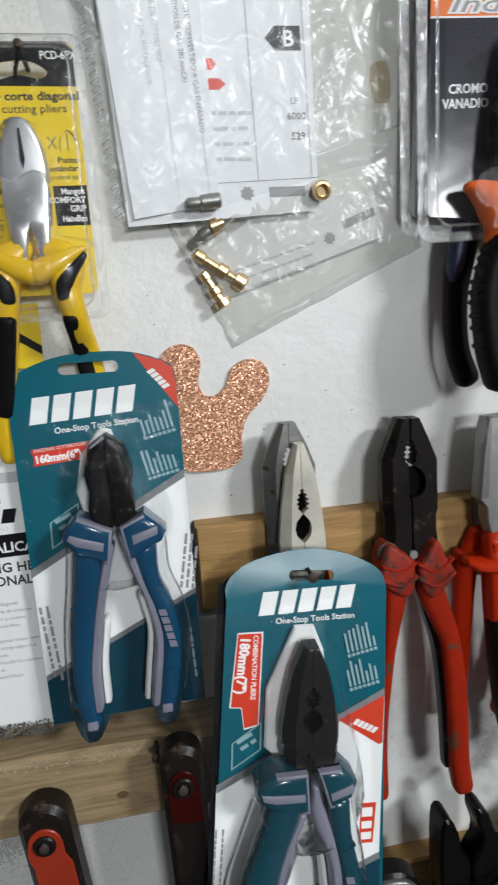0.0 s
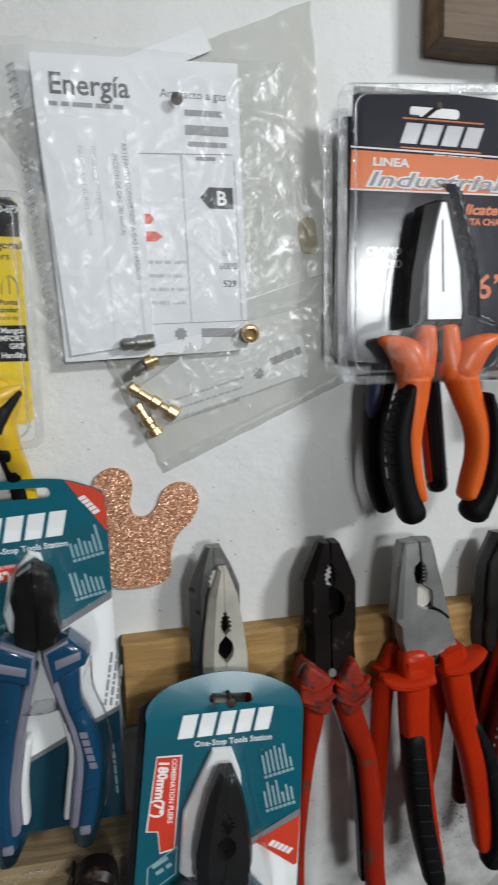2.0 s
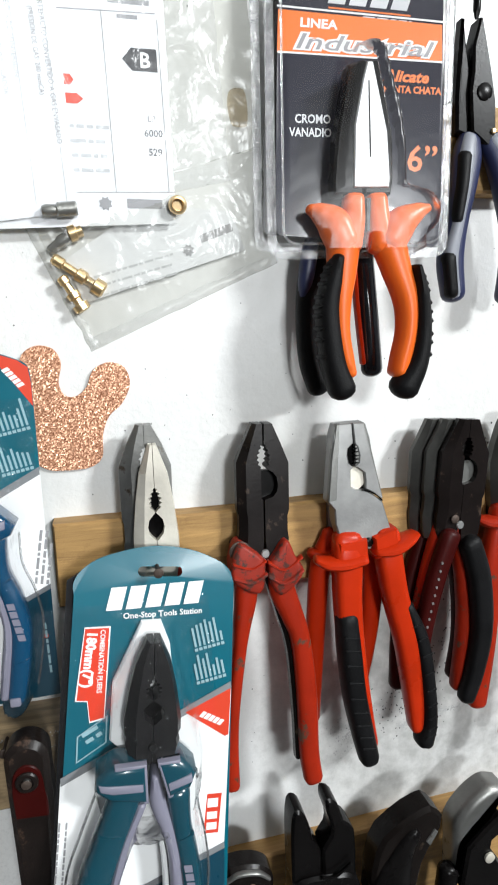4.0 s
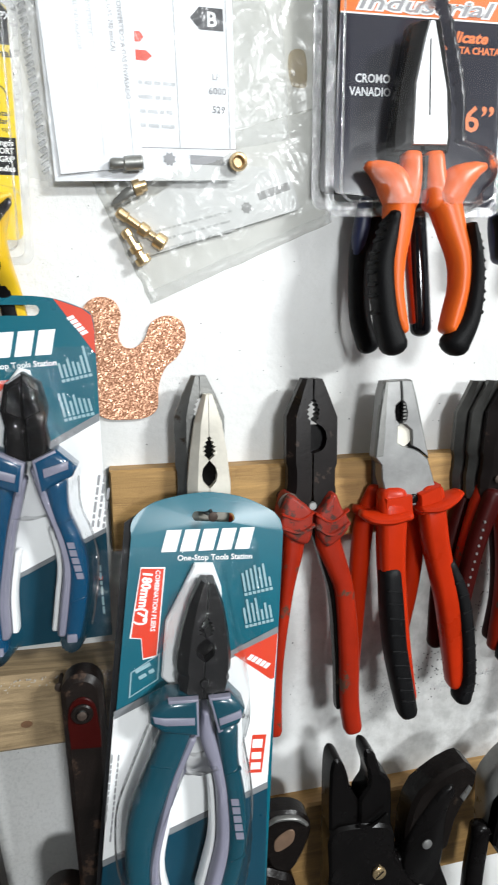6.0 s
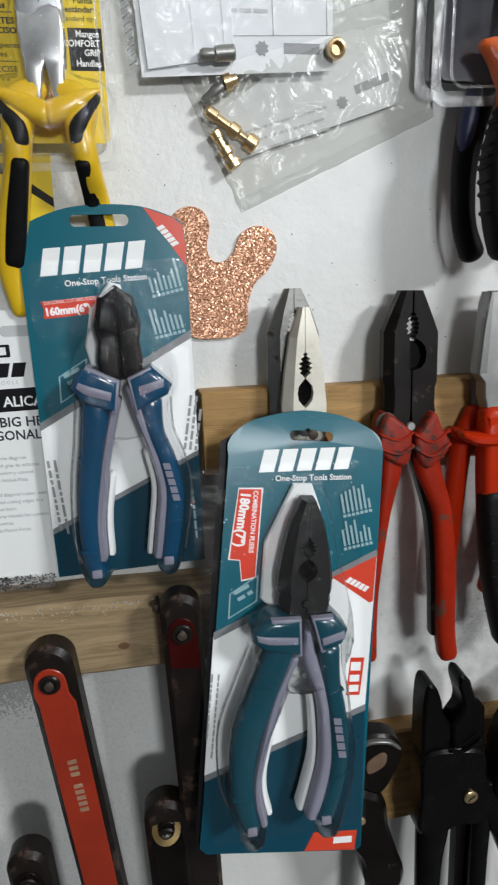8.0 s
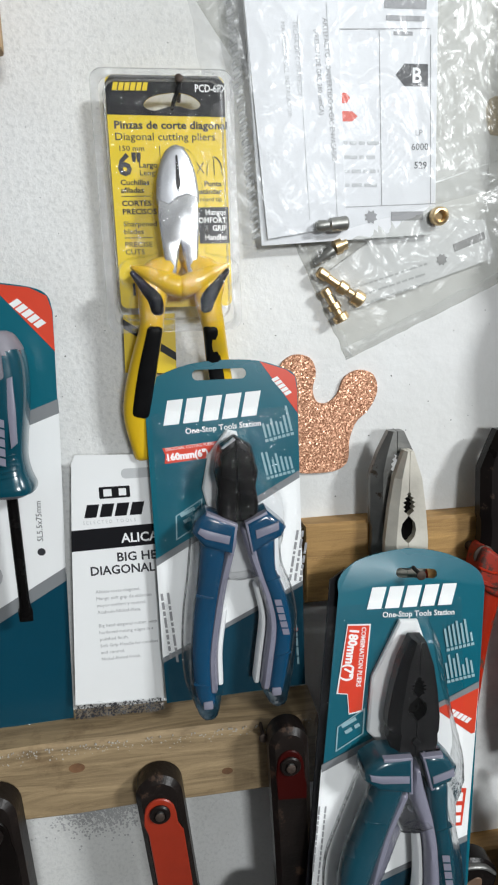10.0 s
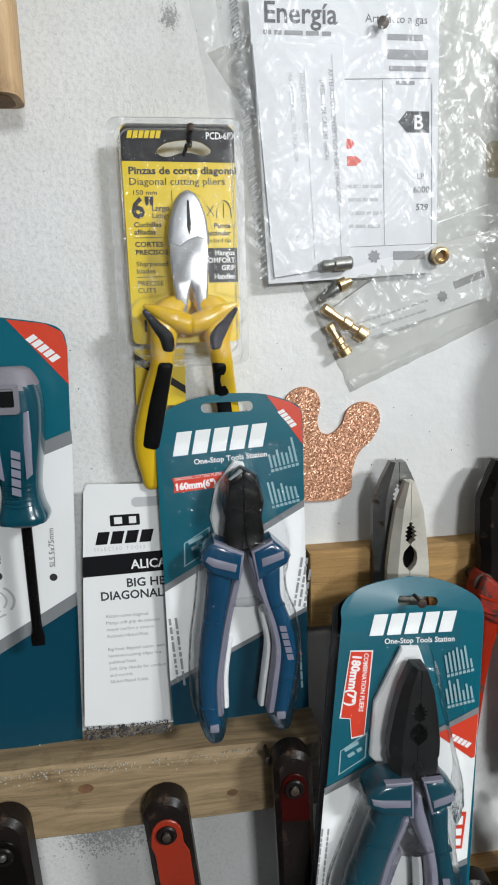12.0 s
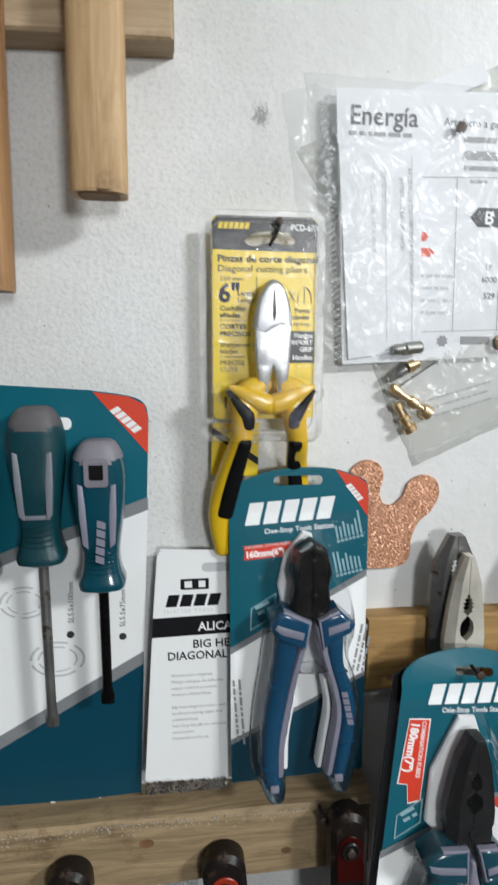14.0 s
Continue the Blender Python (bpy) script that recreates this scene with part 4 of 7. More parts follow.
def nested_dark_pliers():
    for i in range(3):
        t = thing("combination_pliers", (0.222, -0.015 - 0.008 * i, 1.42), "oily black combination pliers nested with others on one nail", "pliers", "pliers in the row on the batten")
        dx, dy = -0.0045 + 0.0048 * i, -0.0075 * i
        jaws(t, 0.2195 + dx, 1.4765 + 0.0007 * i, 1.4030, 0.0150, -0.0130 + dy, -0.0190 + dy, WORN_STEEL if i == 2 else OILY_SIDE, tip=0.40, turn=-2 - i, facets=(0.62, 0.97), style="square", floor=(0.34, 0.53), bed=STEEL_SIDE)
        if i == 0:
            grips(t, [(0.2130, -0.017, 1.410, 0.006, 0.005), (0.2040, -0.018, 1.380, 0.0062, 0.005), (0.1960, -0.019, 1.345, 0.006, 0.005), (0.1940, -0.020, 1.305, 0.0055, 0.005)],
                  [(0.2290, -0.017, 1.410, 0.006, 0.005), (0.2370, -0.018, 1.370, 0.0060, 0.005), (0.2385, -0.019, 1.335, 0.0055, 0.005), (0.2340, -0.020, 1.306, 0.005, 0.005)], RED_DARK)
        elif i == 1:
            grips(t, [(0.2170, -0.027, 1.410, 0.006, 0.005), (0.2090, -0.028, 1.380, 0.0062, 0.005), (0.2020, -0.029, 1.345, 0.006, 0.005), (0.1990, -0.030, 1.315, 0.005, 0.005)],
                  [(0.2275, -0.027, 1.410, 0.0050, 0.005), (0.2325, -0.028, 1.378, 0.0050, 0.005), (0.2345, -0.029, 1.345, 0.0050, 0.005), (0.2310, -0.030, 1.304, 0.0046, 0.005)], RED_WORN)
        else:
            h = part("handle", sweep([(0.2190, -0.0345, 1.408, 0.0062, 0.005), (0.2100, -0.0350, 1.382, 0.0060, 0.005), (0.2030, -0.0350, 1.350, 0.0056, 0.005), (0.1985, -0.0350, 1.315, 0.0050, 0.005)]), RED_DARK, t)
            serr = bmesh.new()
            for k in range(11):
                z = 1.392 - k * 0.0050
                x = 0.2105 - (1.392 - z) * 0.21
                prism(serr, turned(rounded(x, z, x + 0.0013, z + 0.0017, 0.0004, 2), x, z, 15), -0.0385, -0.0402)
            part("tooth", serr, STEEL_GREY, h, "bright serrated edge marks")
            part("handle", sweep([(0.2320, -0.035, 1.402, 0.0066, 0.006), (0.2390, -0.036, 1.378, 0.0070, 0.006), (0.2418, -0.037, 1.345, 0.0064, 0.006), (0.2375, -0.038, 1.318, 0.0056, 0.0055), (0.2325, -0.038, 1.300, 0.0050, 0.005)], power=3.0), BLACK_RUBBER, t, "blackened worn handle")
    # the next pair along, of which the red grips show
    t = thing("combination_pliers", (0.268, -0.02, 1.42), "red-handled pliers at the end of the row", "pliers", "pliers in the row on the batten")
    jaws(t, 0.2700, 1.4780, 1.4100, 0.0150, -0.0135, -0.0230, OILY_SIDE)
    grips(t, [(0.2620, -0.022, 1.416, 0.007, 0.006), (0.2560, -0.024, 1.385, 0.0072, 0.006), (0.2545, -0.024, 1.330, 0.0068, 0.006), (0.2500, -0.024, 1.285, 0.0068, 0.006)],
          [(0.2780, -0.022, 1.416, 0.007, 0.006), (0.2840, -0.024, 1.385, 0.0072, 0.006), (0.2820, -0.024, 1.330, 0.0068, 0.006), (0.2760, -0.024, 1.255, 0.006, 0.006)], RED_WORN)
    part("guard", sweep([(0.2425, -0.024, 1.4130, 0.002, 0.005), (0.2500, -0.025, 1.4105, 0.0036, 0.008), (0.2600, -0.025, 1.4100, 0.0036, 0.008)]), RED_WORN, t)


nested_dark_pliers()


def long_nose():
    t = thing("long_nose_pliers", (0.229, -0.02, 1.65), "black long nose pliers with navy and grey handles", "pliers")
    part("jaw", plate([(0.2225, 1.6950), (0.2240, 1.6950), (0.2262, 1.6810), (0.2288, 1.6690), (0.2290, 1.6361), (0.2215, 1.6377), (0.2206, 1.6560), (0.2214, 1.6765)], -0.0140, -0.0205, 0.0016), BLACK_STEEL, t, sharp=25)
    part("jaw", plate([(0.2280, 1.6800), (0.2316, 1.6945), (0.2334, 1.6947), (0.2403, 1.6689), (0.2436, 1.6536), (0.2446, 1.6367), (0.2401, 1.6299), (0.2294, 1.6373), (0.2273, 1.6579), (0.2284, 1.6681)], -0.0140, -0.0235, 0.0012), BLACK_STEEL, t, sharp=25)
    part("pivot", lathe([(0.0046, 0), (0.0046, 0.0006), (0.0038, 0.0010)], (0.2357, -0.0234, 1.6577), (0, -1, 0), 18), BLACK_STEEL, t)
    part("screw", lathe([(0.0016, 0), (0.0016, 0.001), (0.0010, 0.0015)], (0.2421, -0.0234, 1.6379), (0, -1, 0), 12), BRASS, t)
    l = [(0.2300, -0.019, 1.6340, 0.0066, 0.005), (0.2285, -0.020, 1.6240, 0.0084, 0.006), (0.2265, -0.021, 1.6080, 0.0072, 0.006), (0.2235, -0.021, 1.5900, 0.0060, 0.006), (0.2200, -0.021, 1.5700, 0.0078, 0.006), (0.2225, -0.021, 1.5500, 0.0070, 0.006)]
    r = [(0.2430, -0.019, 1.6340, 0.0066, 0.005), (0.2490, -0.020, 1.6240, 0.0080, 0.006), (0.2545, -0.021, 1.6050, 0.0072, 0.006), (0.2590, -0.021, 1.5850, 0.0064, 0.006), (0.2600, -0.021, 1.5650, 0.0070, 0.006), (0.2580, -0.021, 1.5480, 0.0066, 0.006)]
    for st, s in ((l, 1), (r, -1)):
        h = part("handle", sweep(st), NAVY_GRIP, t)
        part("grip_edge", sweep([(x - s * w * 0.20, y - 0.0016, z, w * 0.66, d * 0.85) for x, y, z, w, d in st]), GREY_GRIP, h, "grey soft grip edge")
        part("grip_pad", sweep([(x - s * w * 0.42, y - 0.0026, z, w * 0.50, d * 0.82) for x, y, z, w, d in st[1:4]]), BLACK_RUBBER, h, "black rubber pad")
        part("grip_pad", sweep([(x - s * w * 0.42, y - 0.0026, z, w * 0.55, d * 0.82) for x, y, z, w, d in st[4:]]), BLACK_RUBBER, h, "black rubber pad")


long_nose()


# ---- carded tools ----
def slant(x0, z0, x1, z1, thick):
    return [(x0, z0), (x1, z1), (x1, z1 + thick), (x0, z0 + thick)]


def moulded_grips(t, lie, y, grip, shoulders, bands, left, right, inlay_left, inlay_right):
    """Two-colour handles: a block shoulder with a pale band, a boxy grip and a pale inner strip."""
    for sh, bar, st, inl, s in ((shoulders[0], bands[0], left, inlay_left, 1), (shoulders[1], bands[1], right, inlay_right, -1)):
        h = part("handle", sweep([(x, y, z, w * 1.08, 0.0075) for x, z, w in st], power=2.8, sides=18), grip, t, lie=lie)
        part("grip_inlay", sweep([(x, y + 0.0004, z, w, 0.0072) for x, z, w in inl], power=3.0), LILAC_GRIP, h, "grey lilac inner grip", lie=lie)
        # white strip along the inner side of the grip
        strip = [(x + s * (w + 0.0016), y + 0.0050, z, 0.0019, 0.0050) for x, z, w in inl[2:]]
        part("white_edge", sweep(strip, power=3.0, sides=10), CARD_WHITE, h, "white strip beside the grip", lie=lie)
        part("shoulder", pillow(sh, y + 0.006, y - 0.0095, 0.0040, 6), grip, h, lie=lie, sharp=60)
        part("shoulder_band", pillow(bar, y - 0.0080, y - 0.0101, 0.0005, 2), LILAC_GRIP, h, "pale lilac band", lie=lie)
        for a, b in zip(sh[:2], sh[1:3]) if s > 0 else zip((sh[1], sh[0]), (sh[0], sh[-1])):
            d = Vector((b[0] - a[0], b[1] - a[1])).normalized()
            nrm = Vector((-d.y, d.x)) * (-0.0026 if s > 0 else 0.0026)
            e = 0.0004
            part("shoulder_edge", pillow([(a[0] + d.x * e, a[1] + d.y * e), (b[0], b[1]), (b[0] + nrm.x, b[1] + nrm.y), (a[0] + nrm.x + d.x * e, a[1] + nrm.y + d.y * e)], y - 0.0040, y - 0.0088, 0.0008, 2), LILAC_GRIP, h, "pale lilac edge", lie=lie)
        x, z, w = st[-1]
        part("end_mark", pillow(rounded(x - 0.0026, z - 0.0020, x + 0.0026, z + 0.0026, 0.0008, 2), y - 0.0050, y - 0.0082, 0.0004, 2), LILAC_GRIP, h, lie=lie)
        for zc in (st[1][1] - 0.004, st[-2][1] + 0.004):
            k = min(range(len(st) - 1), key=lambda q: abs((st[q][1] + st[q + 1][1]) / 2 - zc))
            f = (zc - st[k][1]) / (st[k + 1][1] - st[k][1])
            xc, wc = st[k][0] + f * (st[k + 1][0] - st[k][0]), st[k][2] + f * (st[k + 1][2] - st[k][2])
            part("grip_step", sweep([(xc - s * wc * 0.95, y - 0.0052, zc + 0.0012, 0.0007, 0.0024), (xc, y - 0.0062, zc, 0.0007, 0.0022), (xc + s * wc * 0.4, y - 0.0060, zc - 0.0006, 0.0006, 0.002)], n=2, sides=6), grip, h, lie=lie)


def card_diagonal():
    """Teal and white card with blue diagonal cutters under a clear blister."""
    t = thing("blister_pack", (-0.054, -0.016, 1.52), "teal and white card of blue diagonal cutters under a clear blister", "tool pack", "carded pliers")
    lie = lean_out(-0.018, 1.42, 0.02, -0.054, 0.0)
    arch = [(-0.0955, 1.5080), (-0.0940, 1.5140), (-0.0880, 1.5190), (-0.0720, 1.5245), (-0.0540, 1.5262), (-0.0350, 1.5250), (-0.0200, 1.5200), (-0.0150, 1.5160), (-0.0140, 1.5080)]
    outline = [(-0.0130, 1.3340), (-0.0945, 1.3315)] + spline(arch, 4)
    slot = rounded(-0.0700, 1.5160, -0.0415, 1.5215, 0.0026)
    part("card", hole_plate(outline, slot, 0.0, -0.0006), CARD_TEAL, t, lie=lie)
    y = -0.0006
    part("white_panel", plate([(-0.0950, 1.3600), (-0.0132, 1.3990), (-0.0137, 1.4620), (-0.0950, 1.4170)], y, y - 0.00012), CARD_WHITE, t, lie=lie)
    part("grey_stripe", plate(slant(-0.0952, 1.4150, -0.0138, 1.4600, 0.0042), y - 0.00014, y - 0.00024), CARD_GREY, t, lie=lie)
    part("grey_stripe", plate(slant(-0.0948, 1.3570, -0.0132, 1.3965, 0.0028), y - 0.00014, y - 0.00024), CARD_GREY, t, lie=lie)
    part("lower_panel", plate([(-0.0945, 1.3317), (-0.0131, 1.3342), (-0.0132, 1.3965), (-0.0948, 1.3570)], y, y - 0.00010), CARD_TEAL_DARK, t, lie=lie)
    part("red_corner", plate([(-0.0340, 1.5246), (-0.0200, 1.5197), (-0.0152, 1.5160), (-0.0142, 1.5080), (-0.0141, 1.4960)], y, y - 0.00014), CARD_RED, t, lie=lie)
    badge(-0.0290, 1.5095, -0.0165, 1.5130, y - 0.0002, CARD_WHITE, t, turn=-50, lie=lie)
    badge(-0.0870, 1.4945, -0.0350, 1.5075, y, CARD_WHITE, t, turn=3.5, lie=lie)
    writing("One-Stop Tools Station", -0.0752, 1.4878, 0.0031, y - 0.0001, CARD_WHITE, t, turn=3.5, lie=lie, squeeze=0.98, bold=0.03)
    part("red_label", plate(turned([(-0.0875, 1.4735), (-0.0580, 1.4735), (-0.0560, 1.4785), (-0.0560, 1.4820), (-0.0875, 1.4820), (-0.0865, 1.4780)], -0.0725, 1.478, 4.5), y, y - 0.00014), CARD_RED, t, lie=lie)
    writing("160mm(6\")", -0.0862, 1.4738, 0.0038, y - 0.0002, CARD_WHITE, t, turn=4.5, lie=lie, squeeze=0.95, bold=0.07)
    writing("DIAGONAL CUTTING PLIERS", -0.0862, 1.4792, 0.0018, y - 0.0002, CARD_WHITE, t, turn=4.5, lie=lie, squeeze=0.8)
    rnd = random.Random(4)
    for zc in (1.4850, 1.4640):
        rows = []
        for i in range(7):
            hgt = rnd.uniform(0.006, 0.015)
            rows.append((-0.0325 + i * 0.0024, zc, -0.0325 + i * 0.0024 + 0.0012, hgt))
            rows.append((-0.0328 + i * 0.0024, zc - 0.0024, -0.0328 + i * 0.0024 + 0.0018, 0.0016))
        bars(rows, y, PRINT_PALE, t, "tool_diagram", 12, (-0.024, zc), lie)
    fr = [(-0.0835, 1.4290), (-0.0685, 1.4380), (-0.0680, 1.4520), (-0.0830, 1.4430)]
    cx, cz = -0.0757, 1.4405
    bm = bmesh.new()
    for a, b in zip(fr, fr[1:] + fr[:1]):
        k = 0.90
        prism(bm, [a, b, (cx + (b[0] - cx) * k, cz + (b[1] - cz) * k), (cx + (a[0] - cx) * k, cz + (a[1] - cz) * k)], y, y - 0.00012)
    part("size_frame", bm, PRINT_PALE, t, lie=lie)
    small_print(-0.0800, 1.4420, -0.0700, 2, 0.004, 0.002, y, PRINT_PALE, t, turn=25, lie=lie)
    small_print(-0.0905, 1.3990, -0.0480, 2, 0.0035, 0.0014, y - 0.00015, INK_GREY, t, turn=-86, lie=lie, seed=8)
    small_print(-0.0200, 1.4000, 0.0100, 3, 0.0030, 0.0014, y - 0.00015, INK_GREY, t, turn=80, lie=lie, seed=9)
    small_print(-0.0185, 1.3770, 0.0150, 1, 0.0030, 0.0012, y - 0.00015, PRINT_PALE, t, turn=-88, lie=lie, seed=10)
    part("red_dot", plate([(-0.0178 + 0.0013 * math.cos(a * math.pi / 6), 1.3695 + 0.0013 * math.sin(a * math.pi / 6)) for a in range(12)], y - 0.00012, y - 0.0002), CARD_RED, t, lie=lie)
    # the cutters
    part("white_backing", plate([(-0.0535, 1.4895), (-0.0480, 1.4880), (-0.0440, 1.4700), (-0.0400, 1.4400), (-0.0640, 1.4400), (-0.0680, 1.4580), (-0.0640, 1.4760)], y - 0.0003, y - 0.0030, 0.001), CARD_WHITE, t, "white moulded backing", lie=lie)
    yo = -0.012
    head = [(0.0002, 1.4878), (0.0086, 1.4822), (0.0116, 1.4690), (0.0100, 1.4605), (0.0112, 1.4520), (0.0098, 1.4420), (0.0002, 1.4420)]
    for sgn in (-1, 1):
        part("jaw", pillow([(-0.0503 + sgn * u, z) for u, z in head], yo + 0.005, yo - 0.0055, 0.0030, 3), BLACK_STEEL, t, lie=lie, sharp=50)
        part("cutting_edge", plate([(-0.0503 + sgn * 0.0004, 1.4835), (-0.0503 + sgn * 0.0070, 1.4790), (-0.0503 + sgn * 0.0085, 1.4680), (-0.0503 + sgn * 0.0004, 1.4640)], yo - 0.0050, yo - 0.0062, 0.0006), BLACK_STEEL, t, lie=lie, sharp=20)
    part("ground_tip", plate([(-0.0510, 1.4875), (-0.0580, 1.4825), (-0.0566, 1.4822), (-0.0508, 1.4860), (-0.0500, 1.4865)], yo - 0.0030, yo - 0.0058), CHROME, t, "bright ground tip edge", lie=lie)
    left = [(-0.0640, 1.4300, 0.0068), (-0.0676, 1.4070, 0.0062), (-0.0705, 1.3897, 0.0062), (-0.0732, 1.3665, 0.0054), (-0.0730, 1.3480, 0.0050), (-0.0712, 1.3400, 0.0046)]
    right = [(-0.0372, 1.4300, 0.0058), (-0.0355, 1.4135, 0.0045), (-0.0308, 1.3985, 0.0048), (-0.0282, 1.3815, 0.0050), (-0.0302, 1.3615, 0.0050), (-0.0332, 1.3440, 0.0046)]
    moulded_grips(t, lie, yo, BLUE_GRIP,
                  ([(-0.0672, 1.4502), (-0.0509, 1.4421), (-0.0538, 1.4259), (-0.0692, 1.4307), (-0.0753, 1.4397), (-0.0729, 1.4451)], [(-0.0474, 1.4432), (-0.0355, 1.4487), (-0.0253, 1.4388), (-0.0278, 1.4339), (-0.0371, 1.4292), (-0.0442, 1.4251)]),
                  ([(-0.0707, 1.4424), (-0.0658, 1.4404), (-0.0552, 1.4367), (-0.0562, 1.4325), (-0.0681, 1.4363), (-0.0722, 1.4399)], [(-0.0421, 1.4390), (-0.0296, 1.4427), (-0.0297, 1.4384), (-0.0417, 1.4343)]),
                  left, right,
                  [(-0.0538, 1.4320, 0.0026), (-0.0600, 1.4090, 0.0027), (-0.0638, 1.3910, 0.0027), (-0.0674, 1.3680, 0.0027), (-0.0677, 1.3470, 0.0025)],
                  [(-0.0470, 1.4380, 0.0024), (-0.0424, 1.4210, 0.0027), (-0.0366, 1.4025, 0.0027), (-0.0336, 1.3840, 0.0028), (-0.0363, 1.3622, 0.0028), (-0.0388, 1.3460, 0.0026)])
    badge(-0.0400, 1.3865, -0.0180, 1.3900, yo - 0.0078, LILAC_GRIP, t, turn=-78, lie=lie)
    for st, s in ((left, -1), (right, 1)):
        part("blister_rim", sweep([(x + s * (w + 0.0050), -0.0030, z, 0.0006, 0.0014) for x, z, w in st], sides=8), RIM, t, "clear plastic rim", lie=lie)
    lines = [[(-0.0505, 1.4820, 0.006), (-0.0505, 1.4600, 0.012), (-0.0505, 1.4440, 0.022), (-0.0505, 1.4340, 0.020)], left, right]
    part("blister", dome((-0.0925, 1.3325, -0.0155, 1.5000), lines, 0.0242, 0.0058, -0.0010, wobble=0.0005, seed=1.0), BLISTER, t, "clear thermoformed plastic blister", lie=lie, sharp=80)
    return t


card_diagonal()


def card_combination():
    """The second teal card, which hangs in front of the row and leans out at its foot."""
    t = thing("blister_pack", (0.043, -0.044, 1.42), "teal and white card of combination pliers under a clear blister", "tool pack", "carded pliers")
    lean = lean_out(-0.045, 1.40, 0.115)

    def lie(x, z):
        """The card leans, and its top edge curls back to the wall."""
        return lean(x, z) + 5.0 * max(0.0, z - 1.392) ** 2

    arch = [(0.0005, 1.4020), (0.0008, 1.4085), (0.0060, 1.4145), (0.0170, 1.4192), (0.0400, 1.4218), (0.0600, 1.4185), (0.0745, 1.4118), (0.0810, 1.4060), (0.0828, 1.3985)]
    outline = [(0.0655, 1.1680), (0.0620, 1.1660), (-0.0235, 1.1790), (-0.0272, 1.1830)] + spline(arch, 4)
    slot = turned(rounded(0.0330, 1.4065, 0.0560, 1.4115, 0.0024), 0.0445, 1.409, -6)
    part("card", hole_plate(outline, slot, 0.0, -0.0006), CARD_TEAL, t, lie=lie)
    part("backing", plate([(0.0645, 1.1690), (-0.0300, 1.1800), (-0.0028, 1.4080), (0.0060, 1.4130)], 0.0040, 0.0025), CARD_BLACK, t, "dark card edge behind", lie=lie)
    y = -0.0006
    part("white_panel", plate([(-0.0222, 1.2270), (0.0700, 1.2560), (0.0785, 1.3430), (-0.0128, 1.3060)], y, y - 0.00012), CARD_WHITE, t, lie=lie)
    part("grey_stripe", plate(slant(-0.0126, 1.3045, 0.0784, 1.3415, 0.0042), y - 0.00014, y - 0.00024), CARD_GREY, t, lie=lie)
    part("grey_stripe", plate(slant(-0.0222, 1.2235, 0.0700, 1.2530, 0.0036), y - 0.00014, y - 0.00024), CARD_GREY, t, lie=lie)
    part("lower_panel", plate([(-0.0268, 1.1830), (-0.0232, 1.1792), (0.0618, 1.1664), (0.0652, 1.1684), (0.0700, 1.2530), (-0.0222, 1.2235)], y, y - 0.00010), CARD_TEAL_DARK, t, lie=lie)
    part("red_corner", plate([(0.0530, 1.3325), (0.0782, 1.3420), (0.0755, 1.3165), (0.0735, 1.3160)], y - 0.00014, y - 0.0003), CARD_RED, t, lie=lie)
    badge(0.0600, 1.3255, 0.0735, 1.3290, y - 0.0004, CARD_WHITE, t, turn=-32, lie=lie)
    part("red_foot", plate([(0.0320, 1.1712), (0.0616, 1.1668), (0.0635, 1.1790), (0.0380, 1.1820)], y - 0.00012, y - 0.0003), CARD_RED, t, lie=lie)
    bars([(0.0490, 1.1730, 0.0600, 0.004)], y - 0.0004, CARD_WHITE, t, turn=-5, about=(0.05, 1.173), lie=lie)
    badge(0.0158, 1.3915, 0.0655, 1.4030, y, CARD_WHITE, t, turn=-2, lie=lie)
    writing("One-Stop Tools Station", 0.0240, 1.3872, 0.0031, y - 0.0001, CARD_WHITE, t, turn=-3, lie=lie, squeeze=0.98, bold=0.03)
    lab = [(0.0050, 1.3845), (0.0168, 1.3835), (0.0110, 1.3370), (0.0040, 1.3360), (0.0036, 1.3470), (-0.0018, 1.3480)]
    mx, mz = 0.0080, 1.3605
    part("label_edge", plate([(mx + (x - mx) * 1.10, mz + (z - mz) * 1.035) for x, z in lab], y, y - 0.00008), CARD_WHITE, t, "thin white label edge", lie=lie)
    part("red_label", plate(lab, y - 0.00008, y - 0.00016), CARD_RED, t, lie=lie)
    writing("180mm(7\")", 0.0062, 1.3832, 0.0050, y - 0.0002, CARD_WHITE, t, turn=-100, lie=lie, squeeze=0.92, bold=0.06)
    writing("COMBINATION PLIERS", 0.0126, 1.3832, 0.0026, y - 0.0002, CARD_WHITE, t, turn=-97.5, lie=lie, squeeze=0.90, bold=0.03)
    rnd = random.Random(5)
    for zc in (1.3680, 1.3500):
        rows = []
        for i in range(7):
            rows.append((0.0600 + i * 0.0024, zc, 0.0600 + i * 0.0024 + 0.0012, rnd.uniform(0.005, 0.014)))
            rows.append((0.0597 + i * 0.0024, zc - 0.0024, 0.0597 + i * 0.0024 + 0.0018, 0.0016))
        bars(rows, y, PRINT_PALE, t, "tool_diagram", 8, (0.068, zc), lie)
    fr = [(-0.0045, 1.3150), (0.0115, 1.3235), (0.0130, 1.3380), (-0.0030, 1.3290)]
    cx, cz = 0.0043, 1.3264
    bm = bmesh.new()
    for a, b in zip(fr, fr[1:] + fr[:1]):
        k = 0.90
        prism(bm, [a, b, (cx + (b[0] - cx) * k, cz + (b[1] - cz) * k), (cx + (a[0] - cx) * k, cz + (a[1] - cz) * k)], y, y - 0.00012)
    part("size_frame", bm, PRINT_PALE, t, lie=lie)
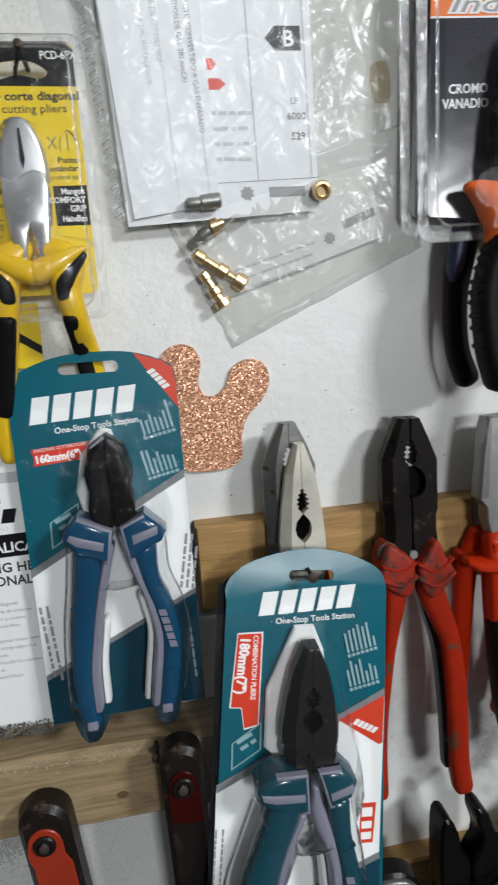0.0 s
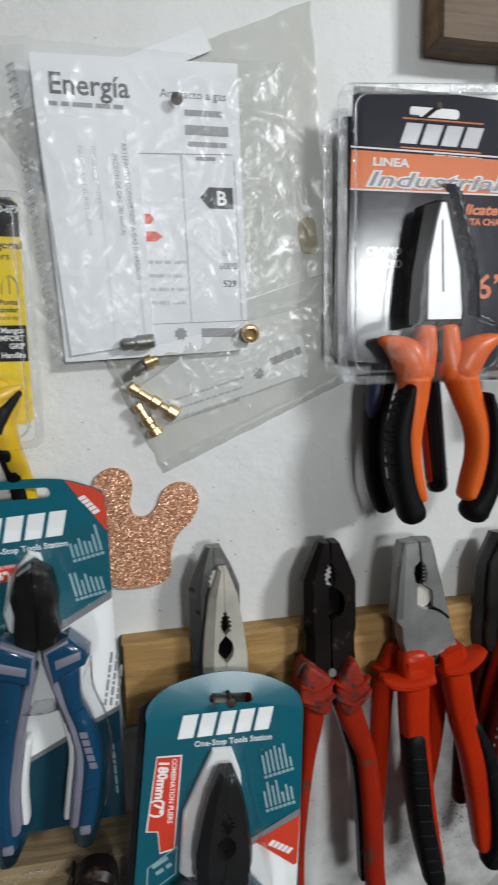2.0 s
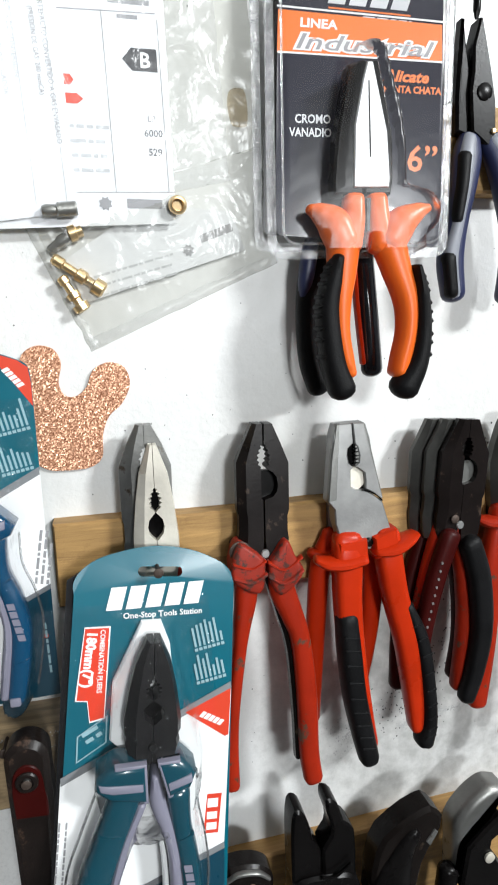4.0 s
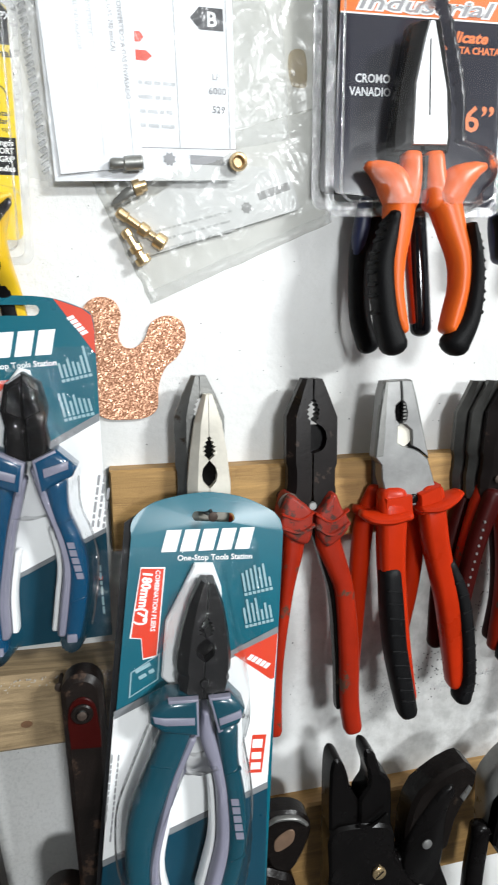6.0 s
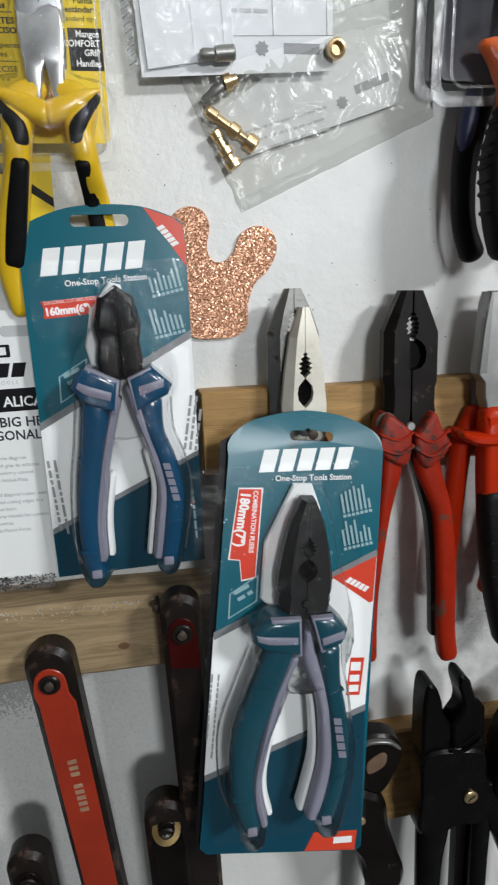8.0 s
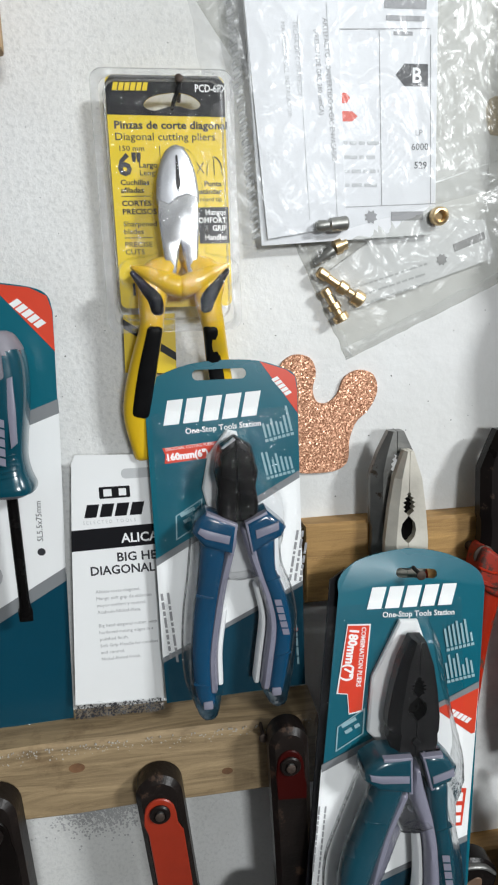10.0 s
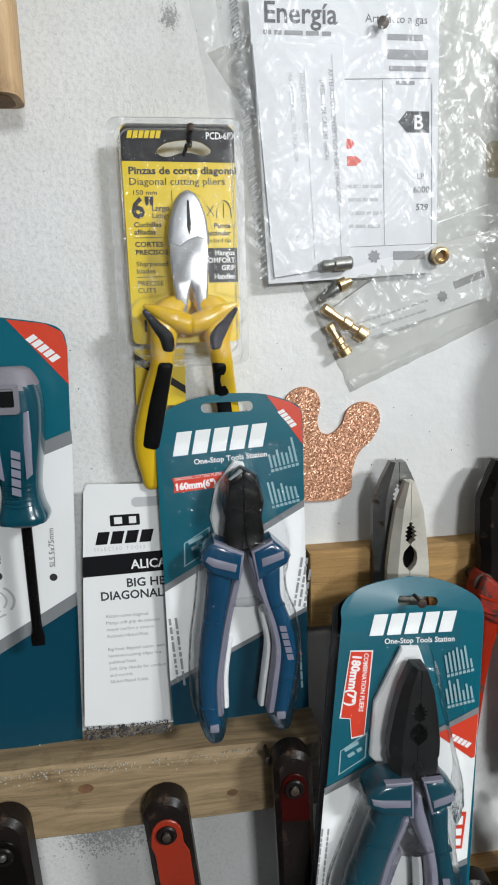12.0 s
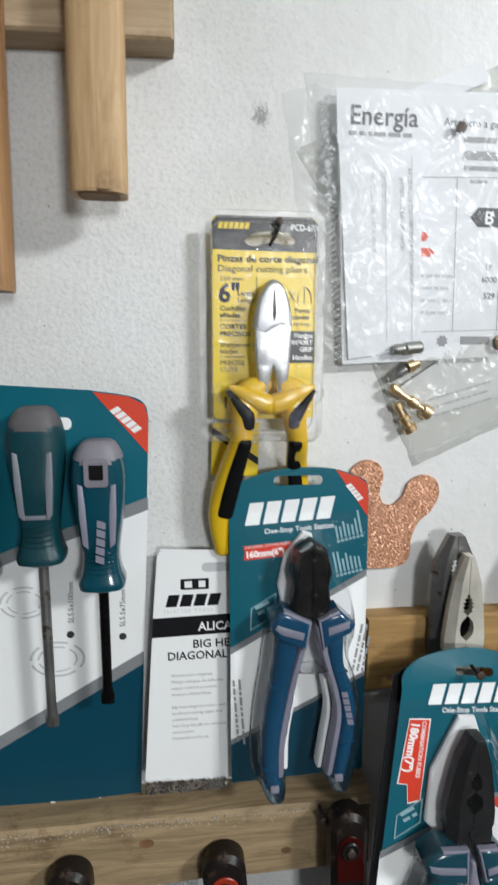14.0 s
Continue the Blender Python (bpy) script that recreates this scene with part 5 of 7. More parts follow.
    small_print(0.0000, 1.3280, 0.0090, 2, 0.004, 0.002, y, PRINT_PALE, t, turn=25, lie=lie)
    small_print(-0.0115, 1.2850, 0.0400, 2, 0.0035, 0.0010, y - 0.00015, INK_GREY, t, turn=-98, lie=lie, seed=18)
    part("round_seal", plate(turned([(0.0600, 1.2630), (0.0680, 1.2630), (0.0690, 1.2850), (0.0610, 1.2850)], 0.064, 1.274, -6), y - 0.00014, y - 0.0002), CARD_RED, t, lie=lie)
    bars([(0.0614, 1.2650, 0.0670, 0.0040), (0.0614, 1.2710, 0.0670, 0.0040), (0.0614, 1.2775, 0.0672, 0.0050)], y - 0.0002, CARD_WHITE, t, turn=-6, about=(0.064, 1.274), lie=lie)
    # the pliers
    yo = -0.013
    jaws(t, 0.0338, 1.3810, 1.3200, 0.0142, yo + 0.006, yo - 0.0045, GUNMETAL, turn=-4.5, tip=0.24, lie=lie, pivot=GUNMETAL, facets=(0.60, 0.86), style="tapered", floor=(0.475, 0.70))
    left = [(0.0205, 1.3060, 0.0076), (0.0145, 1.2920, 0.0078), (0.0085, 1.2780, 0.0080), (0.0005, 1.2585, 0.0078), (-0.0028, 1.2380, 0.0066), (-0.0025, 1.2220, 0.0060), (0.0005, 1.2080, 0.0052)]
    right = [(0.0456, 1.3020, 0.0058), (0.0463, 1.2840, 0.0050), (0.0487, 1.2665, 0.0052), (0.0495, 1.2475, 0.0054), (0.0470, 1.2280, 0.0052), (0.0405, 1.2080, 0.0050)]
    moulded_grips(t, lie, yo, TEAL_GRIP,
                  ([(0.0150, 1.3240), (0.0309, 1.3230), (0.0306, 1.3030), (0.0120, 1.3065), (0.0050, 1.3130), (0.0062, 1.3195)], [(0.0362, 1.3226), (0.0478, 1.3226), (0.0552, 1.3140), (0.0520, 1.3065), (0.0404, 1.3035)]),
                  ([(0.0075, 1.3172), (0.0130, 1.3160), (0.0285, 1.3140), (0.0284, 1.3103), (0.0140, 1.3118), (0.0082, 1.3140)], [(0.0408, 1.3120), (0.0525, 1.3150), (0.0528, 1.3110), (0.0412, 1.3082)]),
                  left, right,
                  [(0.0272, 1.3000, 0.0026), (0.0172, 1.2790, 0.0027), (0.0104, 1.2570, 0.0027), (0.0052, 1.2360, 0.0027), (0.0048, 1.2220, 0.0026), (0.0072, 1.2090, 0.0024)],
                  [(0.0345, 1.3130, 0.0022), (0.0352, 1.2990, 0.0042), (0.0402, 1.2810, 0.0036), (0.0420, 1.2650, 0.0034), (0.0418, 1.2400, 0.0036), (0.0370, 1.2200, 0.0038), (0.0330, 1.2090, 0.0032)])
    badge(0.0372, 1.2530, 0.0610, 1.2570, yo - 0.0079, LILAC_GRIP, t, turn=-84, lie=lie)
    part("white_backing", plate([(0.0330, 1.3858), (0.0430, 1.3850), (0.0470, 1.3720), (0.0480, 1.3300), (0.0200, 1.3180), (0.0130, 1.3260), (0.0165, 1.3560)], -0.0009, -0.0036, 0.001), CARD_WHITE, t, "white moulded backing", lie=lie)
    for st, s in ((left, -1), (right, 1)):
        part("blister_rim", sweep([(x + s * (w + 0.0055), -0.0030, z, 0.0006, 0.0014) for x, z, w in st], sides=8), RIM, t, "clear plastic rim", lie=lie)
    lines = [[(0.0380, 1.3800, 0.007), (0.0345, 1.3500, 0.015), (0.0320, 1.3180, 0.024), (0.0310, 1.3080, 0.022)], left, right]
    part("blister", dome((-0.0200, 1.1830, 0.0690, 1.3960), lines, 0.0252, 0.0060, -0.0010, wobble=0.0005, seed=2.0), BLISTER, t, "clear thermoformed plastic blister", lie=lie, sharp=80)


card_combination()


def card_yellow():
    t = thing("blister_pack", (-0.076, -0.012, 1.66), "yellow and black card of diagonal cutting pliers in a clear blister", "tool pack", "carded pliers")
    lie = lean_out(-0.0125, 1.60, 0.0)
    outline = rounded(-0.1040, 1.5540, -0.0470, 1.6625, 0.0035)
    slot = spline([(-0.0865, 1.6492), (-0.0820, 1.6532), (-0.0720, 1.6548), (-0.0640, 1.6538), (-0.0590, 1.6500), (-0.0625, 1.6474), (-0.0720, 1.6490), (-0.0815, 1.6468)], 4, True)
    part("card", hole_plate(outline, slot, 0.0, -0.0006), CARD_YELLOW, t, lie=lie)
    y = -0.0006
    head = [(-0.1040, 1.6450), (-0.0470, 1.6442), (-0.0470, 1.6590), (-0.0500, 1.6624), (-0.1010, 1.6624), (-0.1040, 1.6590)]
    part("black_header", hole_plate(head, slot, y, y - 0.00014), CARD_BLACK, t, lie=lie)
    y2 = y - 0.0001
    badge(-0.1010, 1.6556, -0.0840, 1.6592, y2, CARD_YELLOW, t, lie=lie, cells=6)
    writing("PCD-6PX", -0.0615, 1.6553, 0.0034, y2 - 0.0001, CARD_WHITE, t, lie=lie, squeeze=0.82, bold=0.02)
    writing("Pinzas de corte diagonal", -0.1012, 1.6388, 0.0035, y2, INK, t, lie=lie, squeeze=1.15, bold=0.04)
    writing("Diagonal cutting pliers", -0.1012, 1.6336, 0.0035, y2, INK, t, lie=lie, squeeze=1.11, bold=0.005)
    writing("150 mm", -0.1000, 1.6288, 0.0024, y2, INK, t, lie=lie, squeeze=1.15, bold=0.01)
    writing("6\"", -0.1008, 1.6178, 0.0098, y2, INK, t, lie=lie, bold=0.045, squeeze=1.0)
    writing("Largo", -0.0905, 1.6212, 0.0026, y2, INK, t, lie=lie, bold=0.03, squeeze=1.1)
    writing("Length", -0.0905, 1.6176, 0.0026, y2, INK, t, lie=lie, squeeze=1.1)
    for words, z, bold in (("Cuchillas", 1.6132, 0.03), ("afiladas", 1.6096, 0.03), ("CORTES", 1.6035, 0.04), ("PRECISOS", 1.5996, 0.04), ("Sharpened", 1.5938, 0.005), ("blades", 1.5902, 0.005), ("PRECISE", 1.5840, 0.005), ("CUTS", 1.5804, 0.005)):
        writing(words, -0.1000, z, 0.0025, y2, INK, t, lie=lie, bold=bold, squeeze=1.12)
    bars([(-0.1000, 1.6078, -0.0860, 0.0003), (-0.1000, 1.5882, -0.0860, 0.0003), (-0.0800, 1.6200, -0.0797, 0.011)], y2, INK, t, "rule_line", lie=lie)
    writing("Punta", -0.0502, 1.6124, 0.0025, y2, INK, t, lie=lie, align="RIGHT", bold=0.03, squeeze=1.1)
    writing("estándar", -0.0502, 1.6088, 0.0025, y2, INK, t, lie=lie, align="RIGHT", bold=0.03, squeeze=1.05)
    writing("Standard tip", -0.0502, 1.6053, 0.0021, y2, INK, t, lie=lie, align="RIGHT", squeeze=1.05)
    arc = spline([(-0.0575, 1.6172), (-0.0568, 1.6228), (-0.0535, 1.6258), (-0.0505, 1.6228), (-0.0498, 1.6172)], 3)
    bm = bmesh.new()
    for a, b in zip(arc, arc[1:]):
        prism(bm, [a, b, (b[0] + 0.0004, b[1] + 0.0004), (a[0] + 0.0004, a[1] + 0.0004)], y2, y2 - 0.0001)
    prism(bm, [(-0.0538, 1.6175), (-0.0534, 1.6175), (-0.0534, 1.6250), (-0.0538, 1.6250)], y2, y2 - 0.0001)
    for a, b in (((-0.0625, 1.6185), (-0.0590, 1.6235)), ((-0.0590, 1.6185), (-0.0625, 1.6235))):
        prism(bm, [a, (a[0] + 0.0005, a[1]), (b[0] + 0.0005, b[1]), b], y2, y2 - 0.0001)
    part("tip_diagram", bm, INK, t, lie=lie)
    part("black_panel", plate([(-0.0625, 1.5850), (-0.0472, 1.5850), (-0.0472, 1.6025), (-0.0625, 1.6025)], y, y - 0.00014), CARD_BLACK, t, lie=lie)
    for words, z in (("Mangos", 1.5988), ("COMFORT", 1.5950), ("GRIP", 1.5912), ("Handles", 1.5868)):
        writing(words, -0.0484, z, 0.0027, y2 - 0.0001, CARD_WHITE, t, lie=lie, align="RIGHT", squeeze=0.92, bold=0.03)
    writing("1", -0.0990, 1.5605, 0.0060, y2, INK, t, lie=lie, bold=0.04)
    part("lower_flap", plate([(-0.1050, 1.5210), (-0.0780, 1.5195), (-0.0770, 1.5510), (-0.1040, 1.5510)], 0.006, 0.0055), CARD_YELLOW, t, "yellow card tab hanging below", lie=lie)
    part("tab_stripe", plate([(-0.1043, 1.5490), (-0.1043, 1.5440), (-0.0777, 1.5262), (-0.0776, 1.5305)], 0.0055, 0.0053), CARD_BLACK, t, "black diagonal stripe", lie=lie)
    # the cutters
    yo = -0.0095
    blade = spline([(-0.0723, 1.6288), (-0.0775, 1.6258), (-0.0812, 1.6180), (-0.0826, 1.6095), (-0.0822, 1.6020), (-0.0730, 1.5990), (-0.0632, 1.6020), (-0.0626, 1.6095), (-0.0640, 1.6180), (-0.0674, 1.6258)], 4, True)
    part("jaw", pillow(blade, yo + 0.004, yo - 0.0038, 0.0026, 4), CHROME_SATIN, t, "polished chrome cutter head", lie=lie, sharp=60)
    cheeks = [(-0.0822, 1.6040), (-0.0770, 1.6022), (-0.0730, 1.6052), (-0.0680, 1.6068), (-0.0634, 1.6050), (-0.0628, 1.5950), (-0.0636, 1.5850), (-0.0648, 1.5700), (-0.0700, 1.5690), (-0.0716, 1.5800), (-0.0724, 1.5846), (-0.0734, 1.5800), (-0.0752, 1.5690), (-0.0804, 1.5700), (-0.0816, 1.5850), (-0.0826, 1.5950)]
    part("joint_plate", pillow(cheeks, yo + 0.003, yo - 0.0050, 0.0012, 3), CHROME, t, "bright chrome joint cheeks", lie=lie, sharp=60)
    part("cutting_edge", plate([(-0.0727, 1.6235), (-0.0732, 1.6110), (-0.0722, 1.6070), (-0.0710, 1.6110), (-0.0718, 1.6235)], yo - 0.0030, yo - 0.0042), GUNMETAL, t, lie=lie)
    left = [(-0.0770, yo, 1.5745, 0.0050, 0.005), (-0.0850, yo - 0.001, 1.5680, 0.0085, 0.006), (-0.0880, yo - 0.001, 1.5560, 0.0068, 0.0075), (-0.0895, yo, 1.5430, 0.0060, 0.0068), (-0.0950, yo + 0.005, 1.5230, 0.0072, 0.0062), (-0.1000, yo + 0.0095, 1.5000, 0.0072, 0.0050), (-0.0985, yo + 0.0115, 1.4770, 0.0050, 0.0045)]
    right = [(-0.0675, yo, 1.5745, 0.0050, 0.005), (-0.0600, yo - 0.001, 1.5680, 0.0085, 0.006), (-0.0600, yo - 0.001, 1.5560, 0.0066, 0.0075), (-0.0580, yo, 1.5430, 0.0058, 0.0068), (-0.0560, yo + 0.0100, 1.5270, 0.0062, 0.0042), (-0.0535, yo + 0.0135, 1.5050, 0.0060, 0.0042), (-0.0540, yo + 0.0140, 1.4880, 0.0045, 0.004)]
    for st, s in ((left, 1), (right, -1)):
        h = part("handle", sweep(st, power=2.6), YELLOW_GRIP, t, lie=lie)
        part("grip_inlay", sweep([(x + s * w * 0.30, y3 - d * 0.55, z, w * 0.66, d * 0.66) for x, y3, z, w, d in st[3:6]], power=3.4), BLACK_RUBBER, h, "black rubber inlay", lie=lie)
    for s in (-1, 1):
        part("hand_guard", sweep([(-0.0733 + s * 0.0228, yo - 0.0020, 1.5728, 0.0014, 0.0038), (-0.0733 + s * 0.0165, yo - 0.0030, 1.5700, 0.0036, 0.0050), (-0.0733 + s * 0.0085, yo - 0.0035, 1.5660, 0.0052, 0.0056), (-0.0733 + s * 0.0010, yo - 0.0035, 1.5632, 0.0054, 0.0056)], power=2.8), YELLOW_GRIP, t, lie=lie)
    for s in (-1, 1):
        part("guard_pad", sweep([(-0.0735 + s * 0.0228, yo - 0.0035, 1.5700, 0.0014, 0.004), (-0.0735 + s * 0.0180, yo - 0.0050, 1.5640, 0.0026, 0.004), (-0.0735 + s * 0.0135, yo - 0.0055, 1.5580, 0.0042, 0.004), (-0.0735 + s * 0.0125, yo - 0.0050, 1.5520, 0.0036, 0.004)], n=4), BLACK_RUBBER, t, "black rubber pad under the guard", lie=lie)
    part("blister_flange", hole_plate(rounded(-0.1110, 1.5415, -0.0425, 1.6650, 0.006), rounded(-0.1072, 1.5453, -0.0463, 1.6612, 0.005), -0.0008, -0.0020), RIM, t, "cloudy plastic flange", lie=lie)
    part("blister_rim", rim_loop((-0.1045, 1.5480, -0.0490, 1.6585), 0.0005, -0.0052, 0.006), RIM, t, "clear plastic rim", lie=lie)
    lines = [[(-0.0718, 1.6180, 0.007), (-0.0725, 1.6000, 0.011), (-0.0725, 1.5800, 0.010)], [(-0.0960, 1.5700, 0.005), (-0.0725, 1.5660, 0.012), (-0.0520, 1.5700, 0.005)], [(-0.086, 1.560, 0.009), (-0.0885, 1.550, 0.009)], [(-0.060, 1.560, 0.009), (-0.0585, 1.550, 0.009)]]
    part("blister", dome((-0.1105, 1.5420, -0.0430, 1.6645), lines, 0.0205, 0.0050, -0.0012, step=0.0013, edge=0.0020, bead=0.0, tray=0.0050, seed=3.0, corner=0.006), BLISTER, t, "clear thermoformed plastic blister", lie=lie, sharp=80)


card_yellow()


def card_white():
    t = thing("blister_pack", (-0.115, -0.010, 1.47), "white card of diagonal pliers tucked behind a teal card", "tool pack", "carded pliers")
    lie = lean_out(-0.0115, 1.40, 0.02)
    outline = [(-0.0930, 1.3290), (-0.1468, 1.3320), (-0.1400, 1.4350), (-0.1368, 1.4740), (-0.1345, 1.4785), (-0.0930, 1.4765)]
    part("card", plate(outline, 0.0, -0.0006), CARD_WHITE, t, lie=lie)
    y = -0.0006
    part("hang_slot", plate(rounded(-0.1110, 1.4640, -0.0930, 1.4695, 0.0024), y, y - 0.0001), INK_FAINT, t, lie=lie)
    part("black_band", plate([(-0.1407, 1.4245), (-0.0932, 1.4255), (-0.0932, 1.4375), (-0.1399, 1.4365)], y, y - 0.00012), CARD_BLACK, t, lie=lie)
    writing("ALICATE", -0.1135, 1.4278, 0.0054, y - 0.0002, CARD_WHITE, t, lie=lie, bold=0.03, squeeze=0.95)
    writing("BIG HEAD", -0.1170, 1.4170, 0.0052, y, INK, t, lie=lie, bold=0.03)
    writing("DIAGONAL", -0.1320, 1.4098, 0.0052, y, INK, t, lie=lie, bold=0.03, squeeze=0.95)
    part("logo_shape", plate(rounded(-0.1235, 1.4535, -0.1070, 1.4600, 0.0004, 1), y, y - 0.0001), CARD_BLACK, t, lie=lie)
    bars([(-0.1212, 1.4547, -0.1168, 0.004), (-0.1130, 1.4547, -0.1090, 0.004)], y - 0.0001, CARD_WHITE, t, "logo_bar", lie=lie)
    badge(-0.1325, 1.4432, -0.1000, 1.4505, y, CARD_BLACK, t, lie=lie, cells=4)
    writing("S E L E C T E D   T O O L S", -0.1335, 1.4395, 0.0020, y, INK_FAINT, t, lie=lie, squeeze=0.88)
    for k, line in enumerate(("Alicate corte diagonal.", "Mango soft grip de aislacion", "mayor confort y control.", "Acabado Nickel-Plata.", "", "Big head diagonal cutter, with", "hardened cutting edges in a", "polished finish.", "Soft Grip Handle for comfort", "and control.", "Nickel-Plated Finish.")):
        if line:
            writing(line, -0.1300, 1.3990 - 0.0041 * k, 0.0020, y, INK_GREY, t, "small_writing", lie=lie, squeeze=0.98)
    part("film_edge", sheet([(-0.1480, 1.3330), (-0.0960, 1.3312), (-0.0960, 1.3230), (-0.1475, 1.3235)], 60, 10, 0.0006, 0.0015, -0.0004, 4.0), BAG, t, "torn clear film edge", lie=lie)
    rnd = random.Random(61)
    bm = bmesh.new()
    for _ in range(420):
        x, z, w, h = rnd.uniform(-0.1468, -0.0975), rnd.uniform(1.3232, 1.3312), rnd.uniform(0.0003, 0.0012), rnd.uniform(0.0003, 0.0009)
        prism(bm, turned([(x, z), (x + w, z), (x + w, z + h), (x, z + h)], x, z, rnd.uniform(20, 70)), -0.0018, -0.0019 - rnd.random() * 0.0001)
    part("film_speckle", bm, INK, t, "dark flecks on the torn film", lie=lie)


card_white()


def card_screwdrivers():
    t = thing("screwdriver_card", (-0.18, -0.005, 1.57), "large teal and white card that held a screwdriver set", "tool pack")
    lie = lean_out(-0.0052, 1.45, 0.012)
    outline = [(-0.1500, 1.3175), (-0.2260, 1.3120), (-0.3100, 1.3060), (-0.2980, 1.5780)] + spline([(-0.1720, 1.5700), (-0.1500, 1.5665), (-0.1418, 1.5620), (-0.1398, 1.5540)], 4)
    part("card", plate(outline, 0.0, -0.0008), CARD_TEAL, t, lie=lie)
    y = -0.0008
    part("hang_slot", plate(rounded(-0.2030, 1.5480, -0.1820, 1.5550, 0.0030), y, y - 0.0001), CARD_WHITE, t, lie=lie)
    part("red_corner", plate([(-0.1700, 1.5690), (-0.1505, 1.5662), (-0.1420, 1.5618), (-0.1400, 1.5540), (-0.1405, 1.5335)], y, y - 0.00014), CARD_RED, t, lie=lie)
    badge(-0.1620, 1.5510, -0.1430, 1.5560, y - 0.0002, CARD_WHITE, t, turn=-44, lie=lie)
    part("white_panel", plate([(-0.2230, 1.3660), (-0.3080, 1.3200), (-0.3020, 1.4440), (-0.1414, 1.5035), (-0.1460, 1.4100)], y, y - 0.00012), CARD_WHITE, t, lie=lie)
    part("grey_stripe", plate(slant(-0.3020, 1.4420, -0.1413, 1.5010, 0.0075), y - 0.00014, y - 0.00024), CARD_GREY, t, lie=lie)
    part("grey_stripe", plate([(-0.3075, 1.3130), (-0.1462, 1.4060), (-0.1460, 1.4140), (-0.3075, 1.3220)], y - 0.00014, y - 0.00024), CARD_GREY, t, lie=lie)
    part("lower_panel", plate([(-0.1500, 1.3177), (-0.2258, 1.3122), (-0.3070, 1.3062), (-0.3075, 1.3130), (-0.1462, 1.4060)], y, y - 0.00010), CARD_TEAL_DARK, t, lie=lie)
    writing("SL5.5x75mm", -0.1565, 1.4300, 0.0032, y - 0.00014, INK, t, turn=88, lie=lie)
    writing("SL5.5x100mm", -0.1860, 1.4340, 0.0032, y - 0.00014, INK, t, turn=88, lie=lie)
    for x, z in ((-0.1580, 1.4240), (-0.1880, 1.4270)):
        part("tip_icon", plate([(x + 0.0022 * math.cos(a * math.pi / 8), z + 0.0022 * math.sin(a * math.pi / 8)) for a in range(16)], y - 0.00012, y - 0.0002), INK, t, lie=lie)
    for cx, cz, r in ((-0.1960, 1.4120, 0.016), (-0.2130, 1.4480, 0.014)):
        bm = bmesh.new()
        for q in range(22):
            if q % 4 == 3:
                continue
            a, b = q * 2 * math.pi / 22, (q + 1) * 2 * math.pi / 22
            for rr in (r, r * 0.72):
                prism(bm, [(cx + rr * math.cos(a), cz + rr * 0.7 * math.sin(a)), (cx + rr * math.cos(b), cz + rr * 0.7 * math.sin(b)), (cx + rr * 0.9 * math.cos(b), cz + rr * 0.63 * math.sin(b)), (cx + rr * 0.9 * math.cos(a), cz + rr * 0.63 * math.sin(a))], y - 0.00012, y - 0.0002)
        part("grey_diagram", bm, INK_FAINT, t, lie=lie)
    for x in (-0.2030, -0.1740):
        part("staple", plate([(x - 0.0016, 1.3155), (x + 0.0016, 1.3155), (x + 0.0018, 1.3185), (x - 0.0014, 1.3190)], y, y - 0.0008, 0.0002), CARD_WHITE, t, lie=lie)
    return t


card_screwdrivers()


CAP_GREY = plain("grey_cap", (0.20, 0.19, 0.22), 0.5)
WORN_TEAL = plain("worn_teal_grip", (0.002, 0.042, 0.054), 0.4, vary=0.25, bump=0.25, spot=(0.03, 0.05, 0.05), spot_at=0.63)
CAP_DARK = plain("grimy_cap", (0.09, 0.085, 0.09), 0.55, vary=0.3)


